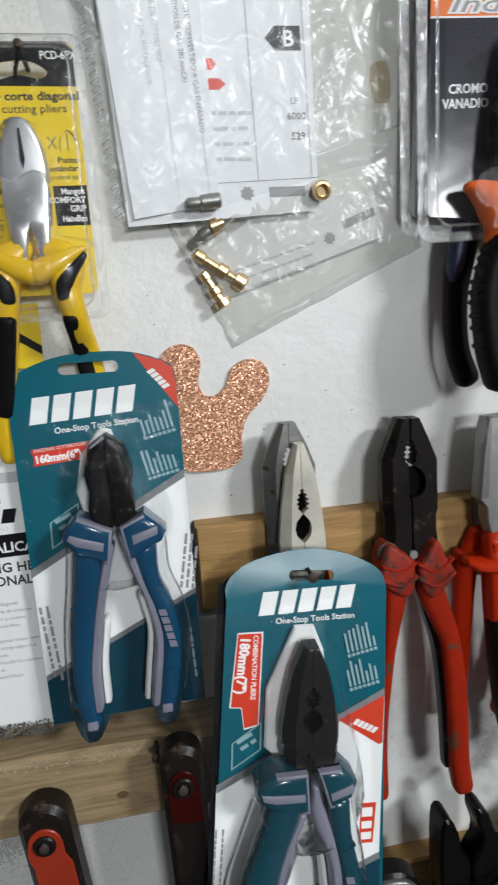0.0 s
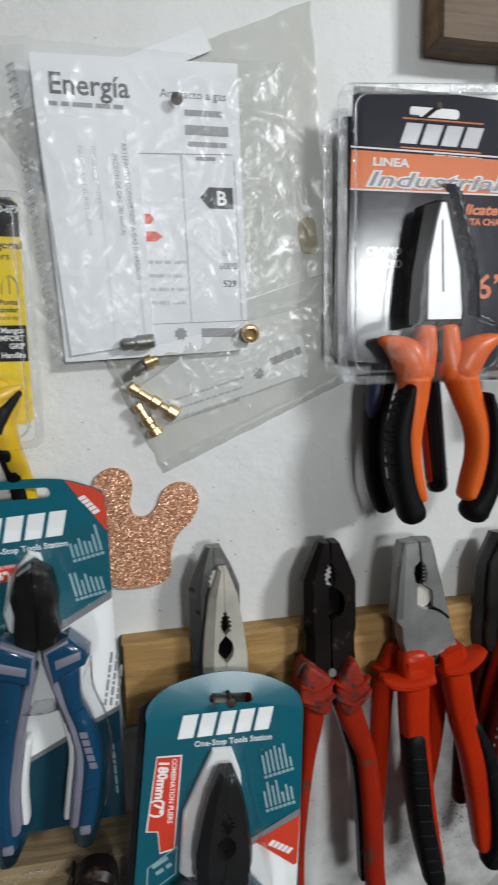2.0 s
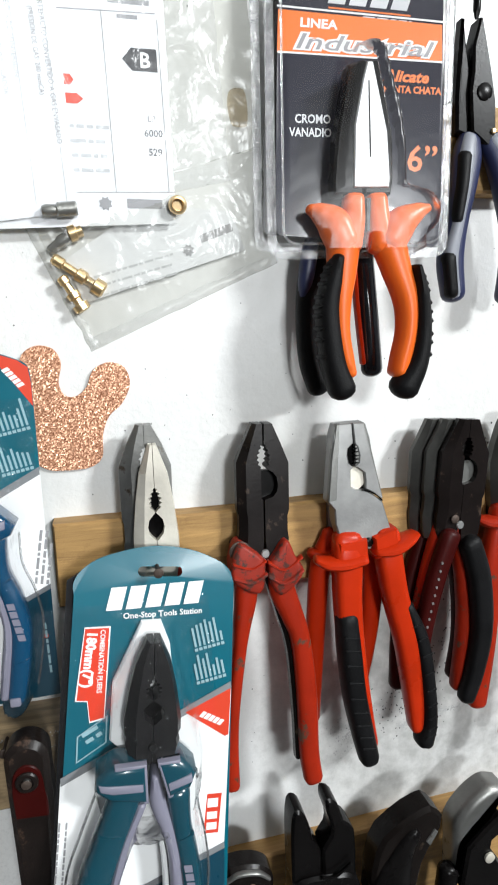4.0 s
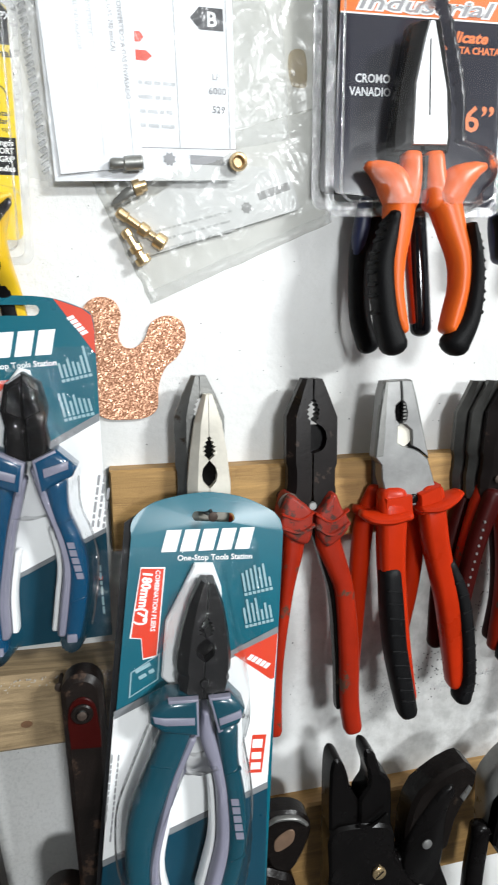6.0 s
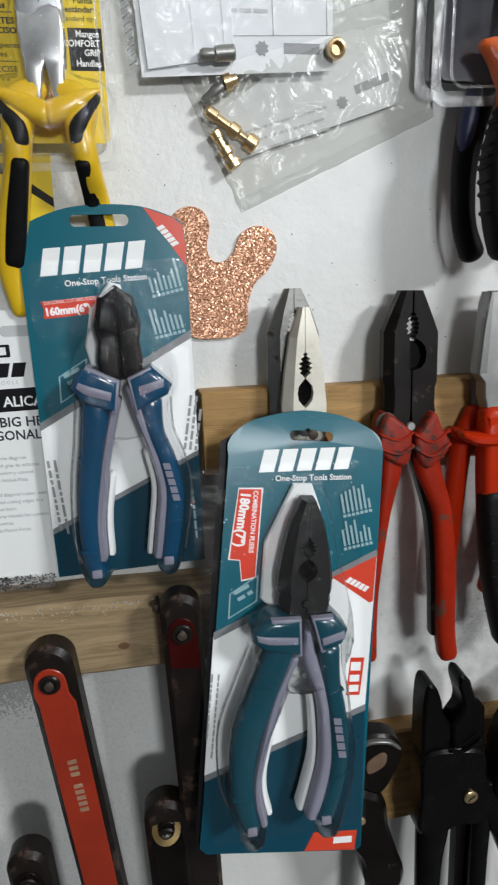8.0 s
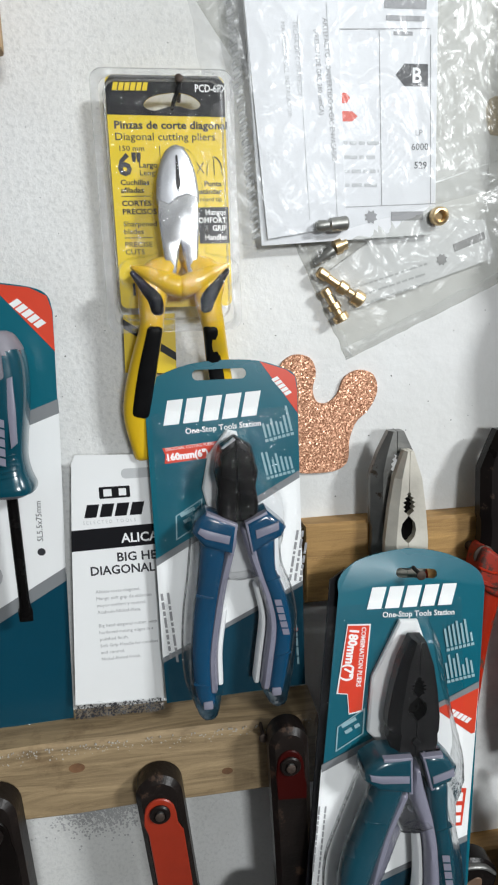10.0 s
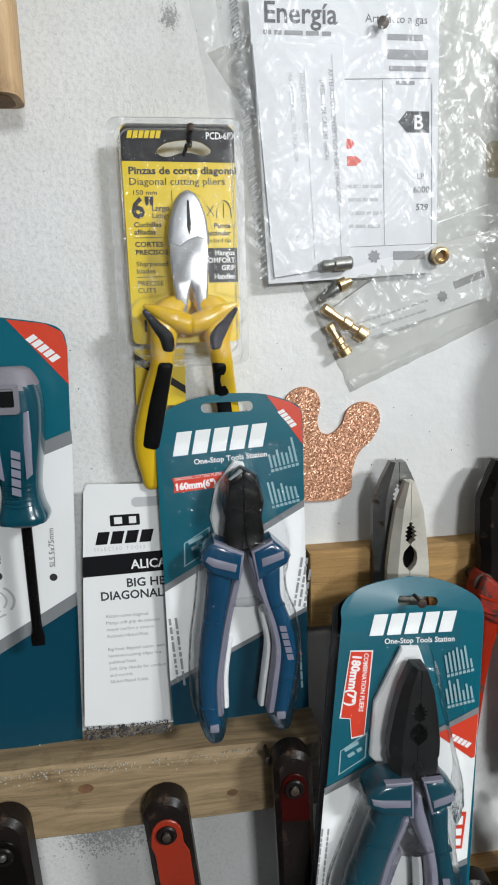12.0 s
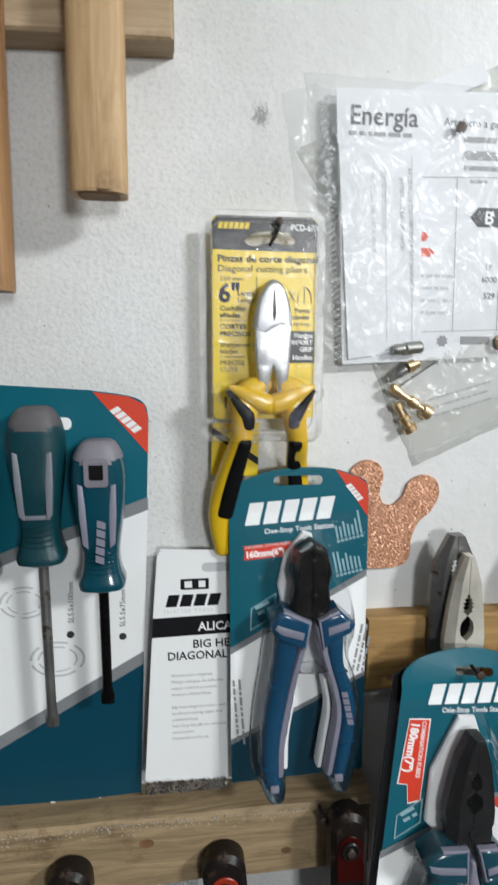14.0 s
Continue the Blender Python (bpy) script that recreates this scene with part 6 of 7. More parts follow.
def screwdriver(cx, top, z_grip, z_tip, lab, worn=False, tilt=0.0):
    """A slotted screwdriver with a teal and grey handle, blade down."""
    t = thing("screwdriver", (cx, -0.02, top), lab, "screwdriver", "screwdrivers on the card")
    y = -0.0215
    h = top - z_grip
    prof = [(0.0, 0.0090), (0.07, 0.0126), (0.18, 0.0142), (0.34, 0.0139), (0.52, 0.0122), (0.68, 0.0104), (0.78, 0.0097), (0.88, 0.0106), (0.96, 0.0126), (1.0, 0.0122)]
    st = [(cx + tilt * v * h, y, top - v * h, r, min(r, 0.0120)) for v, r in prof]
    grip = TEAL_GRIP if not worn else WORN_TEAL
    pale = GREY_GRIP if worn else LILAC_GRIP
    g = part("grip", sweep(st, power=3.6, sides=22, round_ends=False), grip, t, sharp=50)
    part("end_cap", sweep([(cx, y, top + 0.0030, 0.0060, 0.0070), (cx, y, top + 0.0012, 0.0092, 0.0096), (cx, y, top - 0.0040, 0.0122, 0.0120), (cx, y, top - 0.0085, 0.0134, 0.0124)], power=3.4, sides=22, round_ends=False), CAP_DARK if worn else CAP_GREY, g, "grey soft end cap")
    if not worn:
        part("hang_hole", hole_plate(rounded(cx - 0.0060, top - 0.0200, cx + 0.0062, top - 0.0050, 0.0020), rounded(cx - 0.0036, top - 0.0165, cx + 0.0038, top - 0.0072, 0.0010), y - 0.0110, y - 0.0131), CAP_GREY, g)
        part("hole_floor", plate(rounded(cx - 0.0038, top - 0.0167, cx + 0.0040, top - 0.0070, 0.0010), y - 0.0112, y - 0.0122), BLACK_RUBBER, g, "dark hanging hole")
        badge(cx - 0.0110, top - 0.0525, cx + 0.0130, top - 0.0480, y - 0.0122, pale, t, turn=86)
    for q in (-1, 1):
        part("grip_inlay", pillow([(cx + q * 0.0098, top - 0.24 * h), (cx + q * 0.0072, top - 0.25 * h), (cx + q * 0.0058, top - 0.44 * h), (cx + q * 0.0056, top - 0.69 * h), (cx + q * 0.0084, top - 0.66 * h), (cx + q * 0.0096, top - 0.46 * h)], y - 0.0085, y - 0.0119, 0.0005, 2), pale, g, "grey soft inlay")
    if worn:
        part("grip_inlay", pillow([(cx - 0.0080, top - 0.66 * h), (cx + 0.0080, top - 0.66 * h), (cx + 0.0070, top - 0.69 * h), (cx - 0.0070, top - 0.69 * h)], y - 0.0070, y - 0.0112, 0.0005, 2), pale, g, "grey soft inlay")
    for k in range(5):
        z = top - (0.73 + 0.035 * k) * h
        part("grip_rib", sweep([(cx - 0.0070, y - 0.0088, z, 0.0004, 0.0016), (cx, y - 0.0100, z - 0.0010, 0.0004, 0.0016), (cx + 0.0070, y - 0.0088, z, 0.0004, 0.0016)], n=3, sides=6), grip, g)
    part("collar", sweep([(cx + tilt * h, y, z_grip + 0.0005, 0.0116, 0.0108), (cx + tilt * h, y, z_grip - 0.0020, 0.0085, 0.0082), (cx + tilt * h, y, z_grip - 0.0034, 0.0045, 0.0045)], power=2.6, sides=18, round_ends=False), CAP_GREY, g)
    bx = cx + tilt * h
    part("blade", sweep([(bx, y, z_grip, 0.0028, 0.0028), (bx + tilt * 0.02, y, (z_grip + z_tip) / 2, 0.0028, 0.0028), (bx + tilt * 0.05, y, z_tip + 0.012, 0.0028, 0.0028), (bx + tilt * 0.06, y, z_tip + 0.006, 0.0038, 0.0018), (bx + tilt * 0.06, y, z_tip, 0.0036, 0.0008)], round_ends=False, power=2.0), BLACK_STEEL if not worn else STEEL_SIDE, t, "dark steel slotted blade")


screwdriver(-0.1660, 1.5420, 1.4640, 1.3910, "teal and grey screwdriver with a short dark blade on a card", tilt=0.0)
screwdriver(-0.1975, 1.5600, 1.4800, 1.3790, "worn teal screwdriver with a long dark blade on a card", True, tilt=0.0)
screwdriver(-0.2330, 1.5400, 1.4700, 1.4200, "teal screwdriver at the end of the card", tilt=0.0)


def card_black():
    """Black card with orange flat nose pliers; a second pack hangs behind it."""
    lie = lean_out(-0.0225, 1.69, 0.0, 0.12, -0.14)
    back = thing("blister_pack", (0.155, -0.012, 1.70), "black carded pliers hanging behind a front pack", "tool pack", "carded pliers")
    lie2 = lean_out(-0.0140, 1.69, 0.0, 0.12, -0.10)
    part("card", plate(turned(rounded(0.1130, 1.5810, 0.2000, 1.7060, 0.004), 0.156, 1.64, -2), 0.0, -0.0006), CARD_BLACK, back, lie=lie2)
    part("blister", dome((0.1065, 1.5740, 0.2040, 1.7050), [[(0.15, 1.65, 0.010), (0.15, 1.60, 0.014)]], 0.004, 0.008, -0.0010, edge=0.0036, wobble=0.0002, tray=0.006, seed=8.0), BLISTER_FLAT, back, "clear thermoformed plastic blister", lie=lie2, sharp=80)
    part("blister_flange", hole_plate(rounded(0.1060, 1.5735, 0.2045, 1.7055, 0.008), rounded(0.1105, 1.5780, 0.2000, 1.7010, 0.007), -0.0010, -0.0022), RIM, back, "cloudy plastic flange", lie=lie2)
    grips(back, [(0.1450, -0.013, 1.580, 0.007, 0.006), (0.1385, -0.014, 1.562, 0.0075, 0.006), (0.1352, -0.015, 1.540, 0.0062, 0.006), (0.1362, -0.016, 1.515, 0.006, 0.006), (0.1412, -0.017, 1.499, 0.0065, 0.006)], None, BLACK_RUBBER)
    part("rod_handle", sweep([(0.1665, -0.015, 1.590, 0.0056, 0.0050), (0.1695, -0.016, 1.560, 0.0060, 0.0052), (0.1742, -0.017, 1.508, 0.0064, 0.0054)], power=2.0), GLOSS_BLACK, back, "shiny round black handle")
    part("navy_edge", sweep([(0.1370, -0.017, 1.578, 0.004, 0.005), (0.1345, -0.017, 1.562, 0.0045, 0.005), (0.1330, -0.016, 1.550, 0.003, 0.004)]), NAVY_GRIP, back, "navy handle edge")
    part("red_edge", sweep([(0.1612, -0.018, 1.575, 0.0014, 0.003), (0.1634, -0.019, 1.545, 0.0014, 0.003), (0.1672, -0.020, 1.512, 0.0014, 0.003)], sides=8), RED, back, "red edge line")

    t = thing("blister_pack", (0.16, -0.03, 1.70), "black and orange card of orange flat nose pliers in a blister", "tool pack", "carded pliers")
    outline = spline([(0.1190, 1.7130), (0.1195, 1.7165), (0.1230, 1.7185), (0.1600, 1.7160), (0.1965, 1.7117), (0.2012, 1.7088), (0.2020, 1.7040)], 3) + [(0.2060, 1.5765), (0.2030, 1.5738), (0.1180, 1.5810), (0.1152, 1.5840)]
    slot = turned(rounded(0.1480, 1.7035, 0.1740, 1.7085, 0.0020), 0.161, 1.706, -4)
    part("card", hole_plate(outline, slot, 0.0, -0.0006), CARD_GLOSS, t, lie=lie)
    y = -0.0006
    badge(0.1435, 1.6900, 0.1860, 1.7000, y, CARD_SILVER, t, turn=-4, lie=lie, cells=4)
    bars([(0.1440, 1.7017, 0.1860, 0.0007), (0.1440, 1.6876, 0.1860, 0.0007)], y, CARD_ORANGE, t, turn=-4, about=(0.165, 1.695), lie=lie)
    small_print(0.1610, 1.6845, 0.1860, 1, 0.002, 0.0014, y, CARD_SILVER, t, turn=-4, lie=lie)
    part("orange_band", plate([(0.1176, 1.6690), (0.2026, 1.6657), (0.2020, 1.6827), (0.1184, 1.6882)], y, y - 0.00014), CARD_ORANGE, t, lie=lie)
    for z0, z1 in ((1.6686, 1.6650), (1.6893, 1.6836)):
        part("white_rule", plate(slant(0.1178, z0, 0.2026, z1, 0.0008), y, y - 0.00022), CARD_WHITE, t, lie=lie)
    writing("LINEA", 0.1290, 1.6806, 0.0040, y - 0.0003, CARD_WHITE, t, turn=-3.2, lie=lie, bold=0.05, squeeze=1.25)
    writing("Industrial", 0.1258, 1.6708, 0.0072, y - 0.0003, CARD_WHITE, t, turn=-2.6, lie=lie, bold=0.11, squeeze=1.86, shear=0.25)
    writing("Industrial", 0.1258, 1.6708, 0.0072, y - 0.0004, INK_GREY, t, turn=-2.6, lie=lie, bold=0.01, squeeze=1.86, shear=0.25)
    writing("Alicate", 0.1722, 1.6566, 0.0052, y, CARD_ORANGE, t, turn=-2.5, lie=lie, bold=0.05, squeeze=1.15, shear=0.25)
    writing("PUNTA CHATA", 0.1722, 1.6512, 0.0033, y, CARD_ORANGE, t, turn=-2, lie=lie, bold=0.05, squeeze=0.95)
    writing("CROMO", 0.1262, 1.6362, 0.0042, y, CARD_SILVER, t, turn=-1, lie=lie, bold=0.03, squeeze=0.85)
    writing("VANADIO", 0.1234, 1.6298, 0.0042, y, CARD_SILVER, t, turn=-1, lie=lie, bold=0.03, squeeze=0.82)
    writing("6\u201d", 0.1850, 1.6130, 0.0130, y, CARD_ORANGE, t, turn=-2, lie=lie, bold=0.02)
    # the pliers
    yo = -0.013
    part("jaw", plate([(0.1478, 1.6575), (0.1562, 1.6600), (0.1574, 1.6560), (0.1560, 1.6300), (0.1560, 1.5980), (0.1412, 1.5980), (0.1406, 1.6054), (0.1422, 1.6250)], yo + 0.005, yo - 0.0035, 0.0012), BLACK_STEEL, t, lie=lie, sharp=22)
    part("jaw", plate([(0.1576, 1.6600), (0.1628, 1.6597), (0.1660, 1.6470), (0.1704, 1.6250), (0.1710, 1.6052), (0.1700, 1.5980), (0.1564, 1.5980), (0.1566, 1.6300)], yo + 0.005, yo - 0.0035, 0.0012), BLACK_STEEL, t, lie=lie, sharp=22)
    part("jaw_face", plate([(0.1566, 1.6586), (0.1593, 1.6584), (0.1670, 1.6269), (0.1688, 1.6052), (0.1684, 1.6010), (0.1506, 1.6010), (0.1506, 1.6300), (0.1544, 1.6505)], yo - 0.0030, yo - 0.0048, 0.0006), STEEL_BRIGHT, t, "ground bright steel jaw face", lie=lie)
    part("jaw_slit", plate([(0.1570, 1.6500), (0.1574, 1.6500), (0.1588, 1.6150), (0.1582, 1.6150)], yo - 0.0049, yo - 0.0052), BLACK_STEEL, t, lie=lie)
    part("joint_slot", plate([(0.1572, 1.5960), (0.1592, 1.5960), (0.1588, 1.5800), (0.1576, 1.5800)], yo, yo - 0.0045), BLACK_STEEL, t, lie=lie)
    wings = ([(0.1296, 1.5915, 0.0024, 0.0035), (0.1345, 1.5896, 0.0050, 0.0055), (0.1415, 1.5845, 0.0082, 0.0074), (0.1466, 1.5750, 0.0082, 0.0076)], [(0.1900, 1.5915, 0.0024, 0.0035), (0.1842, 1.5894, 0.0050, 0.0055), (0.1762, 1.5840, 0.0082, 0.0074), (0.1708, 1.5750, 0.0082, 0.0076)])
    legs = ([(0.1468, 1.5760, 0.0085), (0.1462, 1.5600, 0.0070), (0.1450, 1.5450, 0.0056), (0.1452, 1.5300, 0.0048), (0.1478, 1.5160, 0.0044), (0.1500, 1.5080, 0.0036)], [(0.1700, 1.5760, 0.0085), (0.1752, 1.5610, 0.0070), (0.1806, 1.5450, 0.0058), (0.1812, 1.5300, 0.0050), (0.1785, 1.5160, 0.0048), (0.1765, 1.5080, 0.0040)])
    pads = ([(0.1425, 1.5670, 0.0030), (0.1400, 1.5560, 0.0048), (0.1378, 1.5430, 0.0056), (0.1385, 1.5300, 0.0058), (0.1412, 1.5130, 0.0062), (0.1458, 1.4995, 0.0070)], [(0.1836, 1.5620, 0.0020), (0.1868, 1.5480, 0.0034), (0.1880, 1.5300, 0.0042), (0.1860, 1.5130, 0.0054), (0.1795, 1.4995, 0.0074)])
    for wing, leg, pad, s in zip(wings, legs, pads, (-1, 1)):
        h = part("handle", sweep([(x, yo, z, w, 0.0072) for x, z, w in leg], power=2.5), ORANGE_GRIP, t, lie=lie)
        part("grip_wing", sweep([(x, yo - 0.0005, z, w, d) for x, z, w, d in wing], n=8, sides=18), ORANGE_GRIP, h, lie=lie)
        part("grip_top", sweep([(0.1578 + s * 0.0058, yo, 1.5965, 0.0052, 0.0045), (0.1578 + s * 0.0064, yo, 1.5860, 0.0060, 0.0060), (0.1578 + s * 0.0085, yo, 1.5740, 0.0066, 0.0068)], power=3.0), ORANGE_GRIP, h, lie=lie)
        row = [(x, yo - 0.0020, z, w, 0.0076) for x, z, w in pad]
        g = part("grip_pad", sweep(row, n=8, power=2.6), BLACK_RUBBER, h, "black ribbed rubber pad", lie=lie)
        ribs = bmesh.new()
        sp = spline(row, 8)
        for i in range(9):
            p = sp[int(3 + i * (len(sp) - 14) / 8)]
            merge(ribs, sweep([(p[0] - s * p[3] * 0.05, p[1], p[2] + 0.0008, 0.0014, p[4] * 0.98), (p[0] + s * p[3] * 0.92, p[1], p[2], 0.0017, p[4] * 0.80)], n=2, sides=8, round_ends=True))
        part("rib", ribs, BLACK_RUBBER, g, lie=lie)
    lie3 = lambda x, z: lie(x + (1.645 - z) * 0.03, z)
    part("blister_flange", hole_plate(rounded(0.1110, 1.5685, 0.2080, 1.7195, 0.008), rounded(0.1155, 1.5730, 0.2038, 1.7150, 0.007), -0.0010, -0.0022), RIM, t, "cloudy plastic flange", lie=lie3)
    part("blister_rim", rim_loop((0.1178, 1.5755, 0.2015, 1.7125), 0.0006, -0.0076, 0.007), RIM, t, "clear plastic rim", lie=lie3)
    lines = [[(0.1560, 1.6580, 0.006), (0.1565, 1.6250, 0.014), (0.1565, 1.6000, 0.016)], [(0.1340, 1.5880, 0.010), (0.1575, 1.5900, 0.013), (0.1800, 1.5880, 0.010)], [(0.145, 1.58, 0.011), (0.144, 1.572, 0.011)], [(0.171, 1.58, 0.011), (0.172, 1.572, 0.011)]]
    part("blister", dome((0.1115, 1.5690, 0.2075, 1.7190), lines, 0.0262, 0.0065, -0.0012, edge=0.0036, bead=0.0, wobble=0.00012, tray=0.0075, seed=6.0, corner=0.008), BLISTER_FLAT, t, "clear thermoformed plastic blister", lie=lambda x, z: lie(x + (1.645 - z) * 0.03, z), sharp=80)


card_black()


# ---- bags with papers and fittings ----
def bags():
    b = thing("plastic_bag", (0.06, -0.002, 1.74), "dusty clear plastic bag hung behind the others", "plastic bag", "plastic bags on the wall")
    part("film", sheet([(-0.058, 1.700), (0.104, 1.768), (0.1135, 1.630), (0.010, 1.600)], 60, 60, 0.0012, 0.0012, -0.0006, 11.0), BAG_OLD, b, sharp=80)
    rnd = random.Random(8)
    stain = spline([(0.1020 + 0.0070 * rnd.uniform(0.6, 1.15) * math.cos(a * math.pi / 5), 1.6500 + 0.0140 * rnd.uniform(0.6, 1.1) * math.sin(a * math.pi / 5)) for a in range(10)], 3, True)
    part("stain", plate(stain, -0.0001, -0.0004), STAIN, b, "brown grey stained patch")
    part("paper", plate(turned(rounded(0.000, 1.726, 0.052, 1.738, 0.0006, 1), 0.02, 1.73, 24), -0.0022, -0.0026), PAPER, b)

    low = thing("plastic_bag", (0.06, -0.002, 1.60), "clear plastic bag with a folded paper and brass fittings", "plastic bag", "plastic bags on the wall")
    part("film", sheet([(-0.0135, 1.5890), (0.1120, 1.6300), (0.1215, 1.5690), (0.0165, 1.5225)], 90, 60, 0.0065, 0.0014, -0.0040, 21.0, 0.40), BAG_OLD, low, sharp=80)
    for a, b, c, d in (((0.0165, 1.5225), (0.1215, 1.5690), (0.1205, 1.5745), (0.0150, 1.5290)), ((-0.0135, 1.5890), (0.0165, 1.5225), (0.0205, 1.5245), (-0.0085, 1.5900)), ((0.1120, 1.6300), (0.1215, 1.5690), (0.1180, 1.5675), (0.1080, 1.6285))):
        part("hem", sheet([d, c, b, a], 40, 4, 0.0006, 0.0006, -0.0050, 25.0), BAG, low, "welded film edge", sharp=80)
    strip = [(0.0060, 1.5700), (0.0150, 1.5480), (0.1030, 1.5760), (0.0960, 1.5960), (0.0500, 1.5990)]
    part("paper", plate(strip, -0.0036, -0.0040), PAPER, low)
    bars([(0.0790, 1.5795, 0.0980, 0.0042)], -0.0041, INK_GREY, low, "logo_bar", 20, (0.079, 1.5795))
    part("sun_mark", plate([(0.0715 + 0.0034 * math.cos(a * math.pi / 8) * (1 if a % 2 else 0.7), 1.5755 + 0.0034 * math.sin(a * math.pi / 8) * (1 if a % 2 else 0.7)) for a in range(16)], -0.0040, -0.0042), INK_GREY, low)
    small_print(0.0180, 1.5600, 0.0650, 3, 0.0050, 0.0012, -0.0041, INK_FAINT, low, turn=16, seed=31)

    up = thing("plastic_bag", (0.02, -0.003, 1.73), "clear ziplock bag with printed energy papers nailed to the wall", "plastic bag", "plastic bags on the wall")
    lab = [(-0.0375, 1.7290), (-0.0300, 1.5840), (0.0650, 1.5885), (0.0625, 1.7310)]
    y = -0.0090
    part("paper", plate(lab, y + 0.0006, y), PAPER, up, "printed energy label sheet")
    y -= 0.0001
    writing("Energía", -0.0300, 1.7115, 0.0098, y, INK_PRINT, up, bold=0.02, squeeze=0.95)
    writing("Artefacto a gas", 0.0230, 1.7130, 0.0040, y, INK_PRINT, up, squeeze=0.98)
    small_print(-0.0300, 1.7060, 0.0050, 1, 0.004, 0.0020, y, INK_GREY, up, seed=41)
    writing("MARCA", -0.0300, 1.6985, 0.0028, y, INK_GREY, up)
    bars([(0.0350, 1.7050, 0.0540, 0.0028), (0.0350, 1.6960, 0.0570, 0.0046), (0.0360, 1.6905, 0.0560, 0.0024), (0.0400, 1.6840, 0.0500, 0.0018)], y, INK_GREY, up, "print_bar")
    bars([(0.0080, 1.6865, 0.0600, 0.0004), (0.0335, 1.6030, 0.0338, 0.083), (0.0605, 1.6030, 0.0608, 0.081), (0.0080, 1.6030, 0.0640, 0.0003)], y, INK_GREY, up, "table_line", 1.6, (0.035, 1.6450))
    part("class_arrow", plate([(0.0415, 1.6660), (0.0460, 1.6712), (0.0585, 1.6712), (0.0588, 1.6608), (0.0462, 1.6608)], y, y - 0.0001), INK, up)
    writing("B", 0.0498, 1.6625, 0.0070, y - 0.0002, CARD_WHITE, up, bold=0.03)
    for z, w in ((1.6525, 0.006), (1.6440, 0.010)):
        part("red_arrow", plate([(0.0115, z), (0.0115 + w * 0.7, z), (0.0115 + w, z + 0.0024), (0.0115 + w * 0.7, z + 0.0048), (0.0115, z + 0.0048)], y, y - 0.0001), CARD_RED, up)
    writing("LP", 0.0545, 1.6375, 0.0030, y, INK_GREY, up, align="CENTER")
    writing("6000", 0.0552, 1.6305, 0.0034, y, INK_PRINT, up, align="CENTER")
    writing("529", 0.0558, 1.6215, 0.0034, y, INK_PRINT, up, align="CENTER", bold=0.02)
    small_print(0.0140, 1.6330, 0.0330, 4, 0.0068, 0.0016, y, INK_FAINT, up, seed=42)
    bars([(0.0400, 1.5955, 0.0580, 0.0046)], y, INK_GREY, up, "logo_bar")
    part("sun_mark", plate([(0.0290 + 0.0036 * math.cos(a * math.pi / 8) * (1 if a % 2 else 0.7), 1.5975 + 0.0036 * math.sin(a * math.pi / 8) * (1 if a % 2 else 0.7)) for a in range(16)], y, y - 0.0002), INK_GREY, up)
    fold = [(-0.0360, 1.7010), (-0.0270, 1.5870), (0.0150, 1.5930), (0.0110, 1.7030)]
    part("folded_paper", plate(fold, y - 0.0004, y - 0.0016, 0.0002), PAPER, up, "folded white conversion notice")
    yf = y - 0.0017
    bars([(-0.0330, 1.6950, -0.0327, 0.0001)], yf, INK_FAINT, up, "fold_mark")
    writing("ARTEFACTO CONVERTIDO A GAS ENVASADO", 0.0030, 1.6900, 0.0026, yf, INK_GREY, up, turn=-86, squeeze=0.86)
    writing("(PRESION DE GAS: 280 mmCA)", -0.0015, 1.6850, 0.0024, yf, INK_GREY, up, turn=-86, squeeze=0.86)
    writing("FECHA DE CONVERSION:", -0.0120, 1.6880, 0.0022, yf, INK_FAINT, up, turn=-86)
    writing("MATRICULA DEL INSTALADOR:", -0.0180, 1.6880, 0.0022, yf, INK_FAINT, up, turn=-86)
    bars([(-0.0325, 1.5960, -0.0321, 0.095), (0.0078, 1.5960, 0.0081, 0.100), (-0.0070, 1.5960, -0.0068, 0.095)], yf, INK_FAINT, up, "frame_line", 3, (-0.01, 1.64))
    part("film", sheet([(-0.0560, 1.7340), (0.0850, 1.7310), (0.0940, 1.6100), (-0.0330, 1.5800)], 110, 110, 0.0055, 0.0020, -0.0112, 31.0, 0.10), BAG, up, "crinkled clear film", sharp=80)
    part("side_fold", sheet([(-0.0670, 1.7240), (-0.0380, 1.7320), (-0.0300, 1.5820), (-0.0460, 1.5860)], 30, 110, 0.0030, 0.0026, -0.0100, 35.0), BAG, up, "gathered film fold", sharp=80)
    zipper = bmesh.new()
    for i in range(42):
        f = i / 41
        x, z = -0.0455 + 0.012 * f, 1.7200 - 0.132 * f
        prism(zipper, turned(rounded(x - 0.0022, z - 0.0007, x + 0.0022, z + 0.0007, 0.0004, 2), x, z, 35), -0.0120, -0.0150, 0.0003)
    part("zip_strip", zipper, RIM, up, "ridged zip strip")


bags()


def fitting(p0, p1, profile, material, label):
    """A turned brass or zinc gas fitting, lying along p0 to p1."""
    t = thing("gas_fitting", p0, label, "fitting", "fittings in the bags")
    ax = Vector(p1) - Vector(p0)
    part("body", lathe([(r, h * ax.length) for r, h in profile], p0, ax, 18), material, t, sharp=30)


